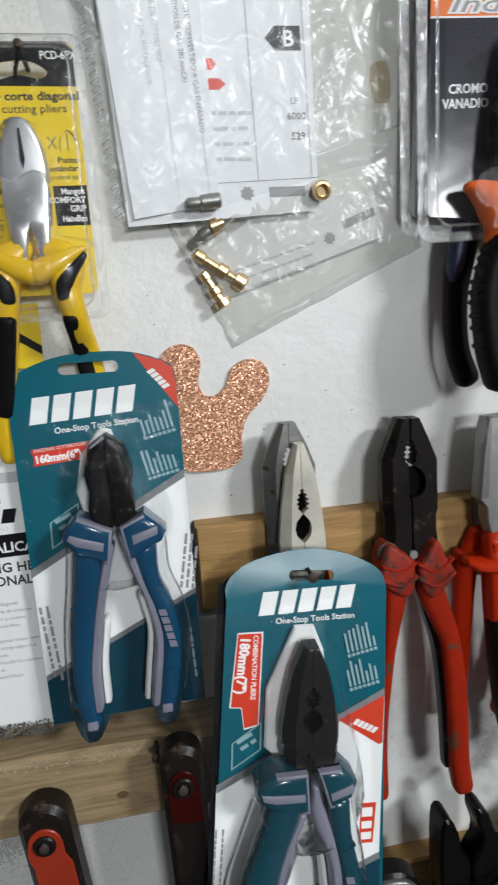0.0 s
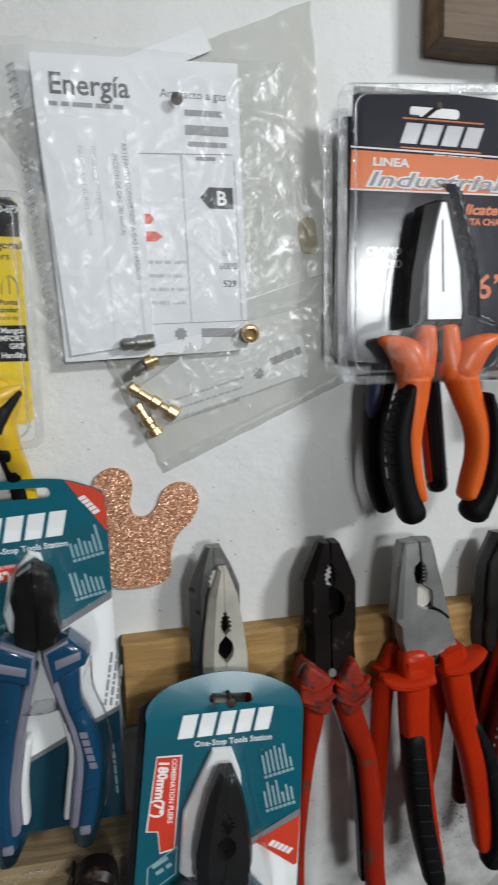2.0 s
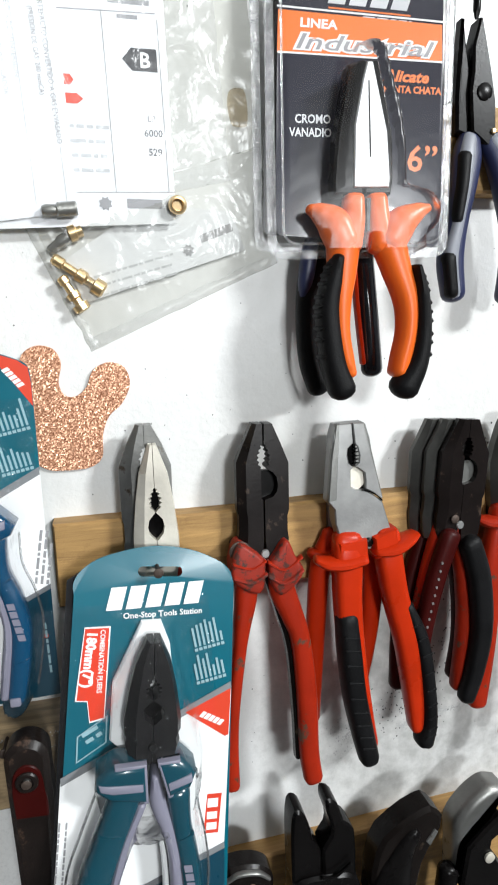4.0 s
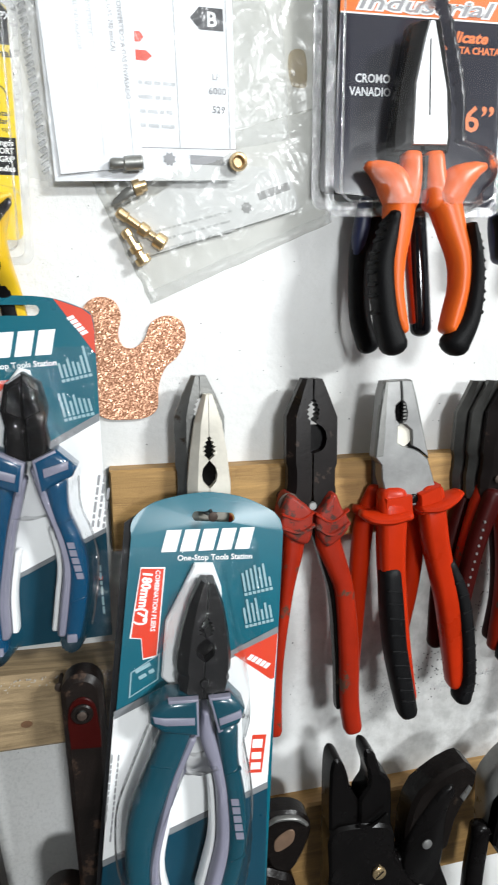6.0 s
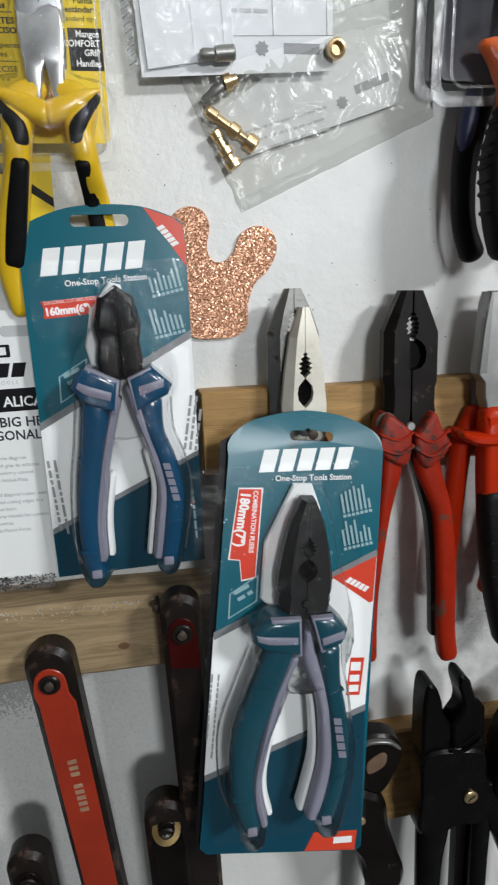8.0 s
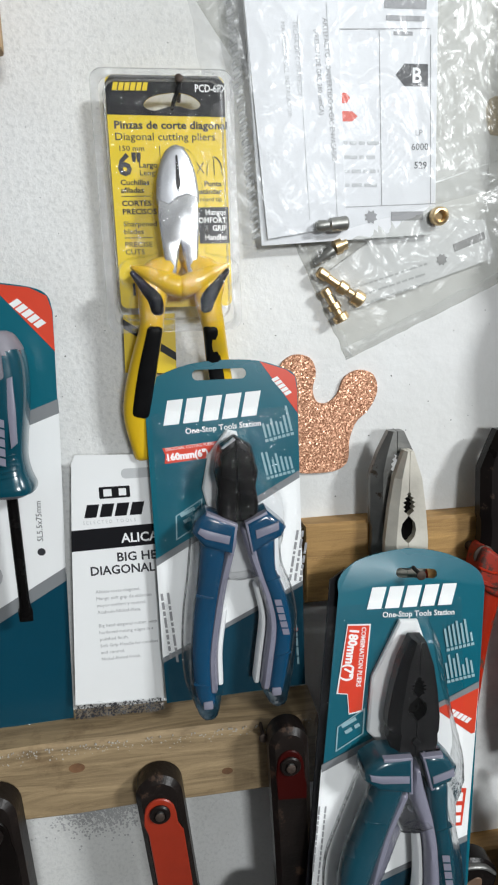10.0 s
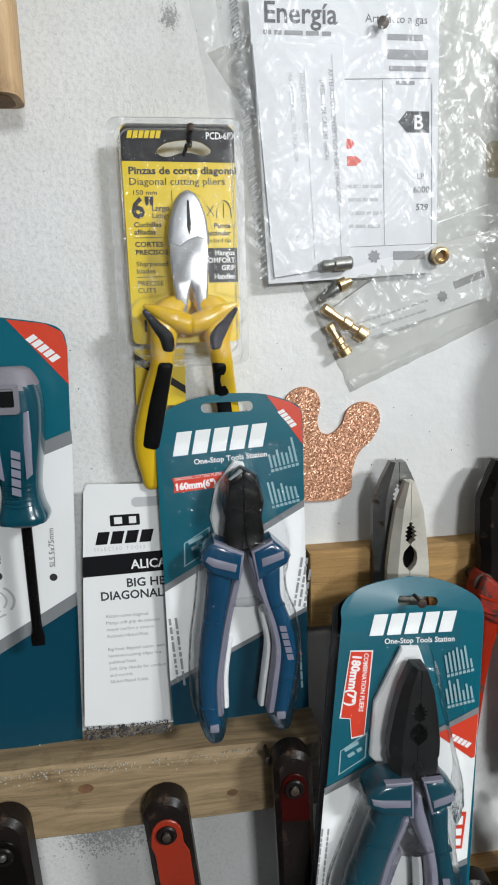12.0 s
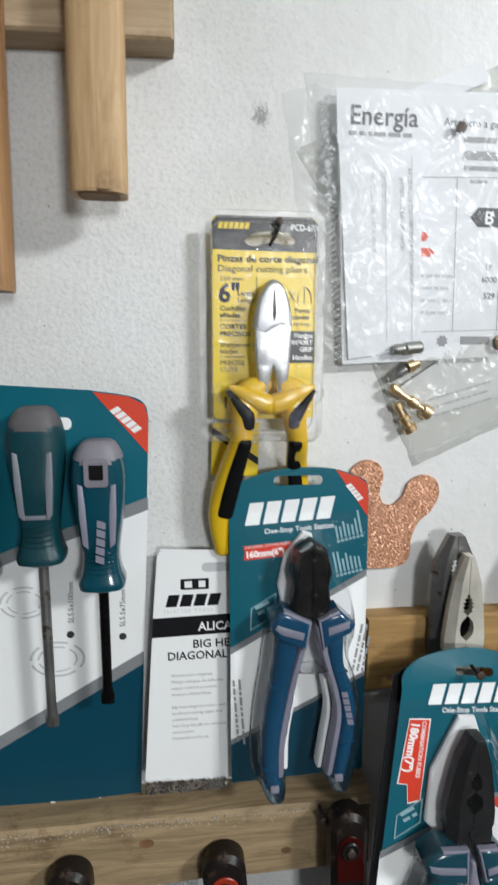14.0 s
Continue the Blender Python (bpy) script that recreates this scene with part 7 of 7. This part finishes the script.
STUD = [(0.0022, 0), (0.0030, 0.04), (0.0030, 0.20), (0.0022, 0.22), (0.0022, 0.45), (0.0036, 0.47), (0.0036, 0.62), (0.0024, 0.66), (0.0024, 0.78), (0.0044, 0.80), (0.0044, 0.97), (0.0030, 1.0)]
NUT = [(0.0018, 0), (0.0044, 0.1), (0.0044, 0.55), (0.0034, 0.6), (0.0034, 0.95), (0.0020, 1.0)]
fitting((-0.0020, -0.0135, 1.5925), (0.0150, -0.0135, 1.5940), [(0.0022, 0), (0.0030, 0.1), (0.0026, 0.4), (0.0036, 0.45), (0.0036, 0.95), (0.0030, 1)], DULL_METAL, "zinc plated gas jet inside a clear bag")
fitting((-0.0010, -0.0055, 1.5745), (0.0090, -0.0060, 1.5815), [(0.0016, 0), (0.0022, 0.1), (0.0026, 0.5), (0.0032, 0.6), (0.0032, 1)], DULL_METAL, "zinc plated elbow jet inside a clear bag")
fitting((0.0090, -0.0062, 1.5825), (0.0165, -0.0062, 1.5850), NUT, BRASS, "small brass nut inside a clear bag")
fitting((0.0005, -0.0062, 1.5710), (0.0255, -0.0064, 1.5540), STUD, BRASS, "long brass gas jet inside a clear bag")
fitting((0.0040, -0.0058, 1.5615), (0.0145, -0.0058, 1.5440), STUD, BRASS, "brass gas jet lying beside another")
fitting((0.0655, -0.0100, 1.5975), (0.0655, -0.0150, 1.5965), [(0.0030, 0), (0.0048, 0.1), (0.0048, 0.75), (0.0042, 0.95), (0.0032, 1.0), (0.0028, 0.9), (0.0026, 0.3)], BRASS, "short brass bush inside a clear bag")


# ---- wooden handles ----
def wooden_handle(cx, z0, z1, half, y, lab, tilt=0.0, name="hammer_handle", paint=WOOD_PALE):
    t = thing(name, (cx, y, z0), lab, "handle", "wooden handles hanging from above")
    st = [(cx + tilt * (z - z0), y, z, w, d) for z, w, d in ((z1, half * 0.98, 0.0095), ((z0 + z1) / 2, half, 0.0100), (z0 + 0.010, half * 1.02, 0.0105), (z0 + 0.0035, half * 0.99, 0.0102), (z0 + 0.0010, half * 0.90, 0.0094), (z0, half * 0.72, 0.0080))]
    part("shaft", sweep(st, n=4, sides=20, power=4.0, round_ends=False), paint, t)
    part("butt", sweep([(cx, y, z0 + 0.0006, half * 0.80, 0.0086), (cx, y, z0 - 0.0004, half * 0.70, 0.0078)], n=2, sides=20, power=4.0, round_ends=False), END_GRAIN, t, "darker end grain")


wooden_handle(-0.1590, 1.6655, 1.90, 0.0132, -0.0310, "pale wooden hammer handle hanging in front of a batten", 0.010)
wooden_handle(-0.2150, 1.6215, 1.90, 0.0130, -0.0310, "brown wooden handle hanging beside the hammer handle", 0.02, paint=WOOD_Z)


# ---- wrenches low on the wall ----
RUSTY_STEEL = plain("rust_brown_steel", (0.16, 0.10, 0.065), 0.5, 0.3, 0.4, 300, 0.3)
OLD_BRASS = plain("tarnished_brass", (0.16, 0.11, 0.045), 0.42, 0.8, 0.3, 200, 0.2)
def pipe_wrench(cx, top, low, half, y, paint, lab, shift=0.0, text=False, length=0.22, ring=None, web=None):
    t = thing("pipe_wrench", (cx, y, top), lab, "wrench", "wrenches hung by their handles")
    zb = top - length
    def at(z):
        return cx + shift * (top - z) / length
    body = []
    for k in range(13):
        a = math.pi * k / 12
        body.append((cx + half * math.cos(a), top - half + half * math.sin(a)))
    body += [(at(zb) - half * 0.92, zb), (at(zb) + half * 0.92, zb)]
    part("handle", plate(body, y + 0.007, y - 0.007, 0.0030), WRENCH_STEEL, t)
    zw = zb + 0.044 if web is None else top - web
    inl = [(at(top - 0.030) - half * 0.76, top - 0.034), (at(zw) - half * 0.74, zw), (at(zw) + half * 0.74, zw - 0.001), (at(top - 0.030) + half * 0.76, top - 0.034)] + spline([(cx + half * 0.76, top - 0.034), (cx + half * 0.60, top - 0.017), (cx, top - 0.012), (cx - half * 0.60, top - 0.017), (cx - half * 0.76, top - 0.034)], 3)[1:-1]
    p = part("painted_web", plate(inl, y - 0.0066, y - 0.0080, 0.0005), paint, t, "painted recess of the handle")
    part("hanging_eye", lathe([(0.0056, 0), (0.0058, 0.0012), (0.0050, 0.0020), (0.0034, 0.0021), (0.0034, 0.0010)], (cx, y - 0.0078, top - 0.021), (0, -1, 0), 20), WRENCH_STEEL, t, "worn steel hanging eye")
    part("pin", lathe([(0.0022, 0), (0.0022, 0.0026), (0.0012, 0.0032)], (cx, y - 0.0078, top - 0.0205), (0, -1, 0), 12), STEEL_SIDE, t)
    if text:
        for k in (0, 1, 2, 3, 4, 6, 7, 8):
            bars([(at(top - 0.09) - 0.018 + 0.0042 * k, top - 0.0925, at(top - 0.09) - 0.0152 + 0.0042 * k, 0.005)], y - 0.0080, CAST_PALE, p, "cast_mark", 96, (at(top - 0.09), top - 0.0895))
        part("knurl_frame", plate(turned(rounded(at(zb + 0.02) - half * 0.6, zb + 0.006, at(zb + 0.02) + half * 0.6, zb + 0.036, 0.001), at(zb + 0.02), zb + 0.02, 3), y - 0.0068, y - 0.0082, 0.0006), STEEL_SIDE, t)
    if ring:
        part("brass_ring", lathe([(half * 0.62, 0), (half * 0.66, 0.001), (half * 0.66, 0.003), (half * 0.40, 0.0034), (half * 0.36, 0.001)], (cx, y - 0.0066, ring), (0, -0.75, 0.66), 18), OLD_BRASS, t, "dull brass adjusting ring")


pipe_wrench(-0.1010, 1.3030, 1.05, 0.0128, -0.0380, RED_PAINT, "old pipe wrench with a red painted handle on a nail", 0.018, True, 0.215)
pipe_wrench(-0.0290, 1.3290, 1.05, 0.0110, -0.0450, RED_DARK, "dark pipe wrench with traces of red on its handle", 0.006, False, 0.27, None, 0.042)
pipe_wrench(-0.0455, 1.2000, 1.00, 0.0125, -0.0470, BROWN_STEEL, "black greasy wrench with a brass ring", 0.004, False, 0.20, 1.182)
pipe_wrench(-0.1895, 1.3025, 1.05, 0.0125, -0.0380, BROWN_STEEL, "black worn wrench handle hung on the batten", 0.010, False, 0.22)
pipe_wrench(-0.1270, 1.1740, 0.95, 0.0118, -0.0420, BROWN_STEEL, "dark wrench handle low on the wall", 0.010, False, 0.20)


def black_pliers():
    t = thing("slip_joint_pliers", (0.137, -0.03, 1.24), "black steel pliers with open jaws and a brass screw", "pliers", "black pliers on the low batten")
    y0, y1 = -0.030, -0.046
    part("jaw", plate(spline([(0.1147, 1.2464), (0.1181, 1.2490), (0.1222, 1.2453), (0.1259, 1.2343), (0.1271, 1.2261), (0.1324, 1.2181), (0.1330, 1.2040), (0.1300, 1.1800), (0.1150, 1.1800), (0.1140, 1.1983), (0.1136, 1.2309)], 2, True), y0, y1, 0.0016), BLACK_STEEL, t, sharp=30)
    part("jaw", plate(spline([(0.1353, 1.2520), (0.1377, 1.2534), (0.1427, 1.2492), (0.1468, 1.2364), (0.1538, 1.2282), (0.1551, 1.1987), (0.1555, 1.1850), (0.1340, 1.1850), (0.1335, 1.2060), (0.1332, 1.2189), (0.1384, 1.2270), (0.1387, 1.2358), (0.1357, 1.2450)], 2, True), y0 - 0.002, y1 - 0.001, 0.0016), BLACK_STEEL, t, sharp=30)
    part("joint_plate", plate(spline([(0.1140, 1.1990), (0.1340, 1.2020), (0.1552, 1.1960), (0.1586, 1.1715), (0.1640, 1.1600), (0.1590, 1.1430), (0.1500, 1.1400), (0.1416, 1.1420), (0.1300, 1.1380), (0.1138, 1.1400), (0.1138, 1.1700)], 3, True), y0 - 0.004, y1 - 0.003, 0.0018), BLACK_STEEL, t)
    part("jaw_ridge", sweep([(0.1320, y1 - 0.0035, 1.2030, 0.0010, 0.0010), (0.1400, y1 - 0.0038, 1.2020, 0.0010, 0.0010), (0.1500, y1 - 0.0038, 1.2090, 0.0008, 0.0010)], sides=8), BLACK_STEEL, t)
    s = part("screw", lathe([(0.0046, 0), (0.0046, 0.0014), (0.0034, 0.0022)], (0.1468, y1 - 0.0028, 1.1650), (0, -1, 0), 18), BRASS, t, "brass slotted screw head")
    bars([(0.1435, 1.1646, 0.1501, 0.0010)], y1 - 0.0050, BLACK_STEEL, s, "slot", 40, (0.1468, 1.165))
    grips(t, [(0.1250, -0.041, 1.160, 0.0110, 0.007), (0.1255, -0.042, 1.140, 0.0112, 0.007), (0.1238, -0.043, 1.114, 0.0090, 0.007), (0.1230, -0.045, 1.083, 0.0082, 0.006), (0.1250, -0.046, 1.030, 0.0075, 0.006)], [(0.1560, -0.041, 1.165, 0.0080, 0.007), (0.1680, -0.042, 1.145, 0.0088, 0.007), (0.1790, -0.043, 1.121, 0.0090, 0.007), (0.1880, -0.045, 1.090, 0.0085, 0.006), (0.1930, -0.046, 1.030, 0.0080, 0.006)], BLACK_STEEL)
    part("bare_leg", plate([(0.1451, 1.1450), (0.1582, 1.1430), (0.1591, 1.0500), (0.1471, 1.0500)], -0.030, -0.038, 0.001), BROWN_STEEL, t, "brown bare steel leg")
    # adjustable spanner with an oval head
    t = thing("adjustable_spanner", (0.09, -0.035, 1.20), "dark adjustable spanner with an oval worn head", "spanner", "black pliers on the low batten")
    y0, y1 = -0.030, -0.043
    ring = spline([(0.0731, 1.2118), (0.0800, 1.2154), (0.0926, 1.2138), (0.1015, 1.2069), (0.1029, 1.1966), (0.0982, 1.1826), (0.0904, 1.1708), (0.0775, 1.1752), (0.0717, 1.1911)], 5, True)
    gap = spline([(0.0795, 1.1971), (0.0881, 1.2029), (0.0921, 1.2003), (0.0899, 1.1925), (0.0804, 1.1886)], 5, True)
    part("head", plate(ring, y0, y1, 0.0026), BROWN_STEEL, t)
    part("jaw_recess", plate(gap, y1 + 0.0004, y1 - 0.0006, 0.0003), RUSTY_STEEL, t, "rusty worn jaw gap")
    part("top_lip", sweep([(0.0740, y1 - 0.0004, 1.2095, 0.0012, 0.0018), (0.0810, y1 - 0.0008, 1.2128, 0.0014, 0.002), (0.0925, y1 - 0.0008, 1.2112, 0.0014, 0.002), (0.1000, y1 - 0.0004, 1.2050, 0.0010, 0.0016)], sides=10), STEEL_SIDE, t, "bare steel rim")
    part("neck", plate(spline([(0.0695, 1.1748), (0.0839, 1.1721), (0.0922, 1.1648), (0.0952, 1.1448), (0.1016, 1.1234), (0.1069, 1.1058), (0.1034, 1.0919), (0.0837, 1.0923), (0.0766, 1.1187), (0.0674, 1.1387)], 5, True), y0, y1 - 0.002, 0.003), BROWN_STEEL, t)
    part("screw", lathe([(0.0026, 0), (0.0026, 0.0012), (0.0016, 0.0018)], (0.0758, y1 - 0.0018, 1.1549), (0, -1, 0), 14), BRASS, t)
    part("handle", sweep([(0.0930, -0.037, 1.110, 0.010, 0.007), (0.0910, -0.038, 1.080, 0.009, 0.007), (0.0900, -0.040, 1.000, 0.008, 0.007)]), BROWN_STEEL, t)
    # groove joint pliers
    t = thing("groove_joint_pliers", (0.18, -0.035, 1.20), "black groove joint pliers with a curved jaw", "pliers", "black pliers on the low batten")
    part("jaw", plate([(0.1660, 1.1700), (0.1670, 1.1920), (0.1700, 1.2060), (0.1745, 1.2150), (0.1830, 1.2215), (0.1921, 1.2270), (0.2010, 1.2305), (0.2065, 1.2314), (0.2115, 1.2275), (0.2155, 1.2222), (0.2145, 1.2140), (0.2075, 1.2016), (0.2025, 1.1909), (0.1980, 1.1700), (0.1820, 1.1600)], -0.030, -0.046, 0.0024), BROWN_STEEL, t, sharp=30)
    part("jaw", plate(spline([(0.1780, 1.2020), (0.1880, 1.2150), (0.1960, 1.2190), (0.1990, 1.2120), (0.1940, 1.1990), (0.1915, 1.1600), (0.1800, 1.1450), (0.1650, 1.1600), (0.1680, 1.1850)], 4, True), -0.034, -0.0485, 0.002), BLACK_STEEL, t, sharp=50)
    part("worn_bite", plate([(0.2030, 1.2080), (0.2090, 1.2160), (0.2115, 1.2130), (0.2060, 1.2040)], -0.044, -0.0468, 0.0006), STEEL_SIDE, t, "bare worn jaw face")
    part("pivot", lathe([(0.0034, 0), (0.0034, 0.0014), (0.0022, 0.0020)], (0.1800, -0.0478, 1.1790), (0, -1, 0), 16), STEEL_GREY, t)
    grips(t, [(0.1650, -0.040, 1.165, 0.0075, 0.006), (0.1600, -0.041, 1.130, 0.007, 0.006), (0.1600, -0.044, 1.040, 0.006, 0.006)], [(0.1860, -0.042, 1.155, 0.0075, 0.006), (0.1960, -0.043, 1.120, 0.007, 0.006), (0.1980, -0.045, 1.040, 0.006, 0.006)], BLACK_STEEL)
    # bright curved wrench jaw
    t = thing("groove_joint_pliers", (0.24, -0.035, 1.20), "bright steel groove joint pliers with a large hooked jaw", "pliers", "black pliers on the low batten")
    part("jaw", pillow(spline([(0.2274, 1.1700), (0.2268, 1.1900), (0.2263, 1.2096), (0.2353, 1.2230), (0.2440, 1.2300), (0.2514, 1.2332), (0.2581, 1.2322), (0.2640, 1.2290), (0.2587, 1.2201), (0.2445, 1.2063), (0.2352, 1.1957), (0.2331, 1.1831), (0.2320, 1.1700)], 3, True), -0.028, -0.044, 0.006, 6), STEEL_SIDE, t, "polished grey hooked jaw", sharp=60)
    part("jaw", plate([(0.2300, 1.1650), (0.2339, 1.1946), (0.2432, 1.2038), (0.2510, 1.2105), (0.2575, 1.2150), (0.2600, 1.2120), (0.2598, 1.2024), (0.2521, 1.1971), (0.2511, 1.1900), (0.2615, 1.1747), (0.2600, 1.1550), (0.2400, 1.1500)], -0.032, -0.0475, 0.0018), BLACK_STEEL, t, sharp=30)
    part("pivot", lathe([(0.0036, 0), (0.0036, 0.0014), (0.0024, 0.0020)], (0.2490, -0.0478, 1.1860), (0, -1, 0), 16), STEEL, t)
    grips(t, [(0.2240, -0.040, 1.175, 0.007, 0.006), (0.2200, -0.041, 1.130, 0.007, 0.006), (0.2180, -0.044, 1.040, 0.006, 0.006)], [(0.2520, -0.042, 1.160, 0.0075, 0.006), (0.2600, -0.043, 1.120, 0.007, 0.006), (0.2620, -0.045, 1.040, 0.006, 0.006)], BLACK_STEEL)


black_pliers()


# ---- blades hanging from above on the right ----
def hanging_blade(x, z_tip, half, lab, material=BLACK_STEEL, flat_tip=False):
    t = thing("screwdriver", (x, -0.022, z_tip), lab, "screwdriver", "screwdrivers hanging from above")
    st = [(x - 0.0005, -0.0240, 1.86, half, half), (x, -0.0240, (1.86 + z_tip) / 2, half, half), (x, -0.0240, z_tip + 0.012, half, half), (x, -0.0240, z_tip + 0.004, half * (1.7 if flat_tip else 0.9), half * 0.6), (x, -0.0240, z_tip, half * (1.5 if flat_tip else 0.5), half * 0.3)]
    part("blade", sweep(st, round_ends=False, power=2.0), material, t)


hanging_blade(0.2285, 1.6925, 0.0021, "long dark screwdriver blade pointing down")
hanging_blade(0.2195, 1.7290, 0.0026, "steel screwdriver blade pointing down", STEEL_SIDE)
hanging_blade(0.2450, 1.7190, 0.0030, "flat steel screwdriver blade pointing down", STEEL_GREY, True)


# ---- nails, pegs and marks ----
nail(0.0310, 1.7110, -0.0130, "dark nail through the clear bag", head=0.0030)
nail(-0.0690, 1.6560, -0.0190, "rusty nail through the yellow card", head=0.0019, drop=0.003)
strap = thing("wire_tie", (-0.0690, -0.0190, 1.6560), "black wire tie looped through the yellow card", "wire tie")
part("loop", sweep([(-0.0686, -0.0185, 1.6570, 0.0009, 0.0006), (-0.0700, -0.0188, 1.6535, 0.0010, 0.0006), (-0.0718, -0.0165, 1.6500, 0.0010, 0.0006), (-0.0732, -0.0120, 1.6470, 0.0009, 0.0006)], sides=8), BLACK_RUBBER, strap)
nail(0.0430, 1.4120, -0.0520, "rusty nail that holds a teal card")
nail(-0.0560, 1.5260, -0.0120, "thin nail behind a teal card")
nail(0.1600, 1.7070, -0.0340, "dark peg through the black card", head=0.0018)
peg = thing("plastic_peg", (0.152, 0, 1.7060), "blue plastic hanging peg behind the black card", "peg")
part("bar", sweep([(0.1480, -0.0190, 1.7068, 0.0016, 0.0016), (0.1560, -0.0200, 1.7062, 0.0016, 0.0016)], sides=10), BLUE_PLASTIC, peg)
part("stem", lathe([(0.0014, 0), (0.0014, 0.0195)], (0.1520, 0.0, 1.7064), (0, -1, 0), 10), BLUE_PLASTIC, peg)
nail(0.0900, 1.4100, -0.0300, "old bolt head beside the pliers", radius=0.003, head=0.0062)
nail(-0.0415, 1.3170, -0.0400, "bent rusty nail on the old batten")
nail(-0.1010, 1.2820, -0.0480, "nail through the eye of a red wrench")
nail(-0.0290, 1.3080, -0.0550, "nail through the eye of a dark wrench")
nail(0.2290, 1.6600, -0.0150, "nail behind the long nose pliers")
nail(0.1600, 1.4180, -0.0190, "nail behind the guarded pliers")
nail(0.2210, 1.4180, -0.0350, "nail that holds the nested pliers")


def paint_specks():
    """Dark droplets and rubbed marks on the white paint."""
    rnd = random.Random(12)
    bm = bmesh.new()
    spots = [(rnd.gauss(0.222, 0.012), rnd.uniform(1.27, 1.40), rnd.uniform(0.0003, 0.0008)) for _ in range(150)]
    spots += [(rnd.gauss(0.205, 0.020), rnd.gauss(1.268, 0.010), rnd.uniform(0.0002, 0.0007)) for _ in range(90)]
    spots += [(rnd.gauss(0.262, 0.010), rnd.uniform(1.43, 1.47), rnd.uniform(0.0004, 0.0010)) for _ in range(40)]
    spots += [(rnd.uniform(-0.25, 0.28), rnd.uniform(1.25, 1.78), rnd.uniform(0.0002, 0.0005)) for _ in range(260)]
    for x, z, r in spots:
        k = rnd.randint(5, 7)
        prism(bm, [(x + r * rnd.uniform(0.6, 1.2) * math.cos(2 * math.pi * i / k), z + r * rnd.uniform(0.6, 1.2) * math.sin(2 * math.pi * i / k)) for i in range(k)], 0.0, -0.00008 - rnd.random() * 0.00012)
    tagged(part("paint_specks", bm, INK, None), "small dark specks spattered on the white wall", "specks", kind="stuff")


paint_specks()


# clusters of grey flecks: below the old batten, high left, below the pliers handles
def grey_flecks():
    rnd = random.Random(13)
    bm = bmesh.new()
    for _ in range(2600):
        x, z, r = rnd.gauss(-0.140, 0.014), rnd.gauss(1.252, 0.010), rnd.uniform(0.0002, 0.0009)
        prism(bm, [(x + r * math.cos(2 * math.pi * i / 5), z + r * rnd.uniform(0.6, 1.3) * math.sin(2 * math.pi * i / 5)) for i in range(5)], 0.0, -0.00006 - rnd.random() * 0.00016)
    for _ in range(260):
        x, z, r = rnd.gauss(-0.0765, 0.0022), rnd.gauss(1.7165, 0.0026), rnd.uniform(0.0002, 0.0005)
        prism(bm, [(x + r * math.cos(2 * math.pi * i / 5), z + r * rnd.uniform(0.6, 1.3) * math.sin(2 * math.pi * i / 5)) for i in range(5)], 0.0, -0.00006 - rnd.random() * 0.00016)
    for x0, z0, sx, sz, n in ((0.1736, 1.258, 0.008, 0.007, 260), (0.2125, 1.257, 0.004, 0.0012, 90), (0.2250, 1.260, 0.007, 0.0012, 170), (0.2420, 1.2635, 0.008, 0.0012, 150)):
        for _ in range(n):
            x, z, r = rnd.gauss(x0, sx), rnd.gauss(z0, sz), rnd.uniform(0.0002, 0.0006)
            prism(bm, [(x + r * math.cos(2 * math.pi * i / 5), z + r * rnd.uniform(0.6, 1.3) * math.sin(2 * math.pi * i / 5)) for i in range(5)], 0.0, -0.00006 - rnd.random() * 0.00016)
    tagged(part("grey_flecks", bm, FLECK_GREY, None), "grey mottled flecks in patches on the white wall", "stain", kind="stuff")


grey_flecks()


def dust():
    """Pale flakes lying on and sticking to the old batten."""
    rnd = random.Random(14)
    bm = bmesh.new()
    for _ in range(260):
        x = rnd.uniform(-0.24, -0.012)
        z = 1.3180 - abs(rnd.gauss(0, 0.0035))
        r = rnd.uniform(0.0002, 0.0006)
        prism(bm, [(x + r * rnd.uniform(0.5, 1.3) * math.cos(2 * math.pi * i / 5), z + r * rnd.uniform(0.5, 1.2) * math.sin(2 * math.pi * i / 5)) for i in range(5)], -0.0296, -0.0301 - rnd.random() * 0.0002)
    tagged(part("dust_flakes", bm, DUST, None), "pale plaster dust on the weathered batten", "dust", kind="stuff")


dust()
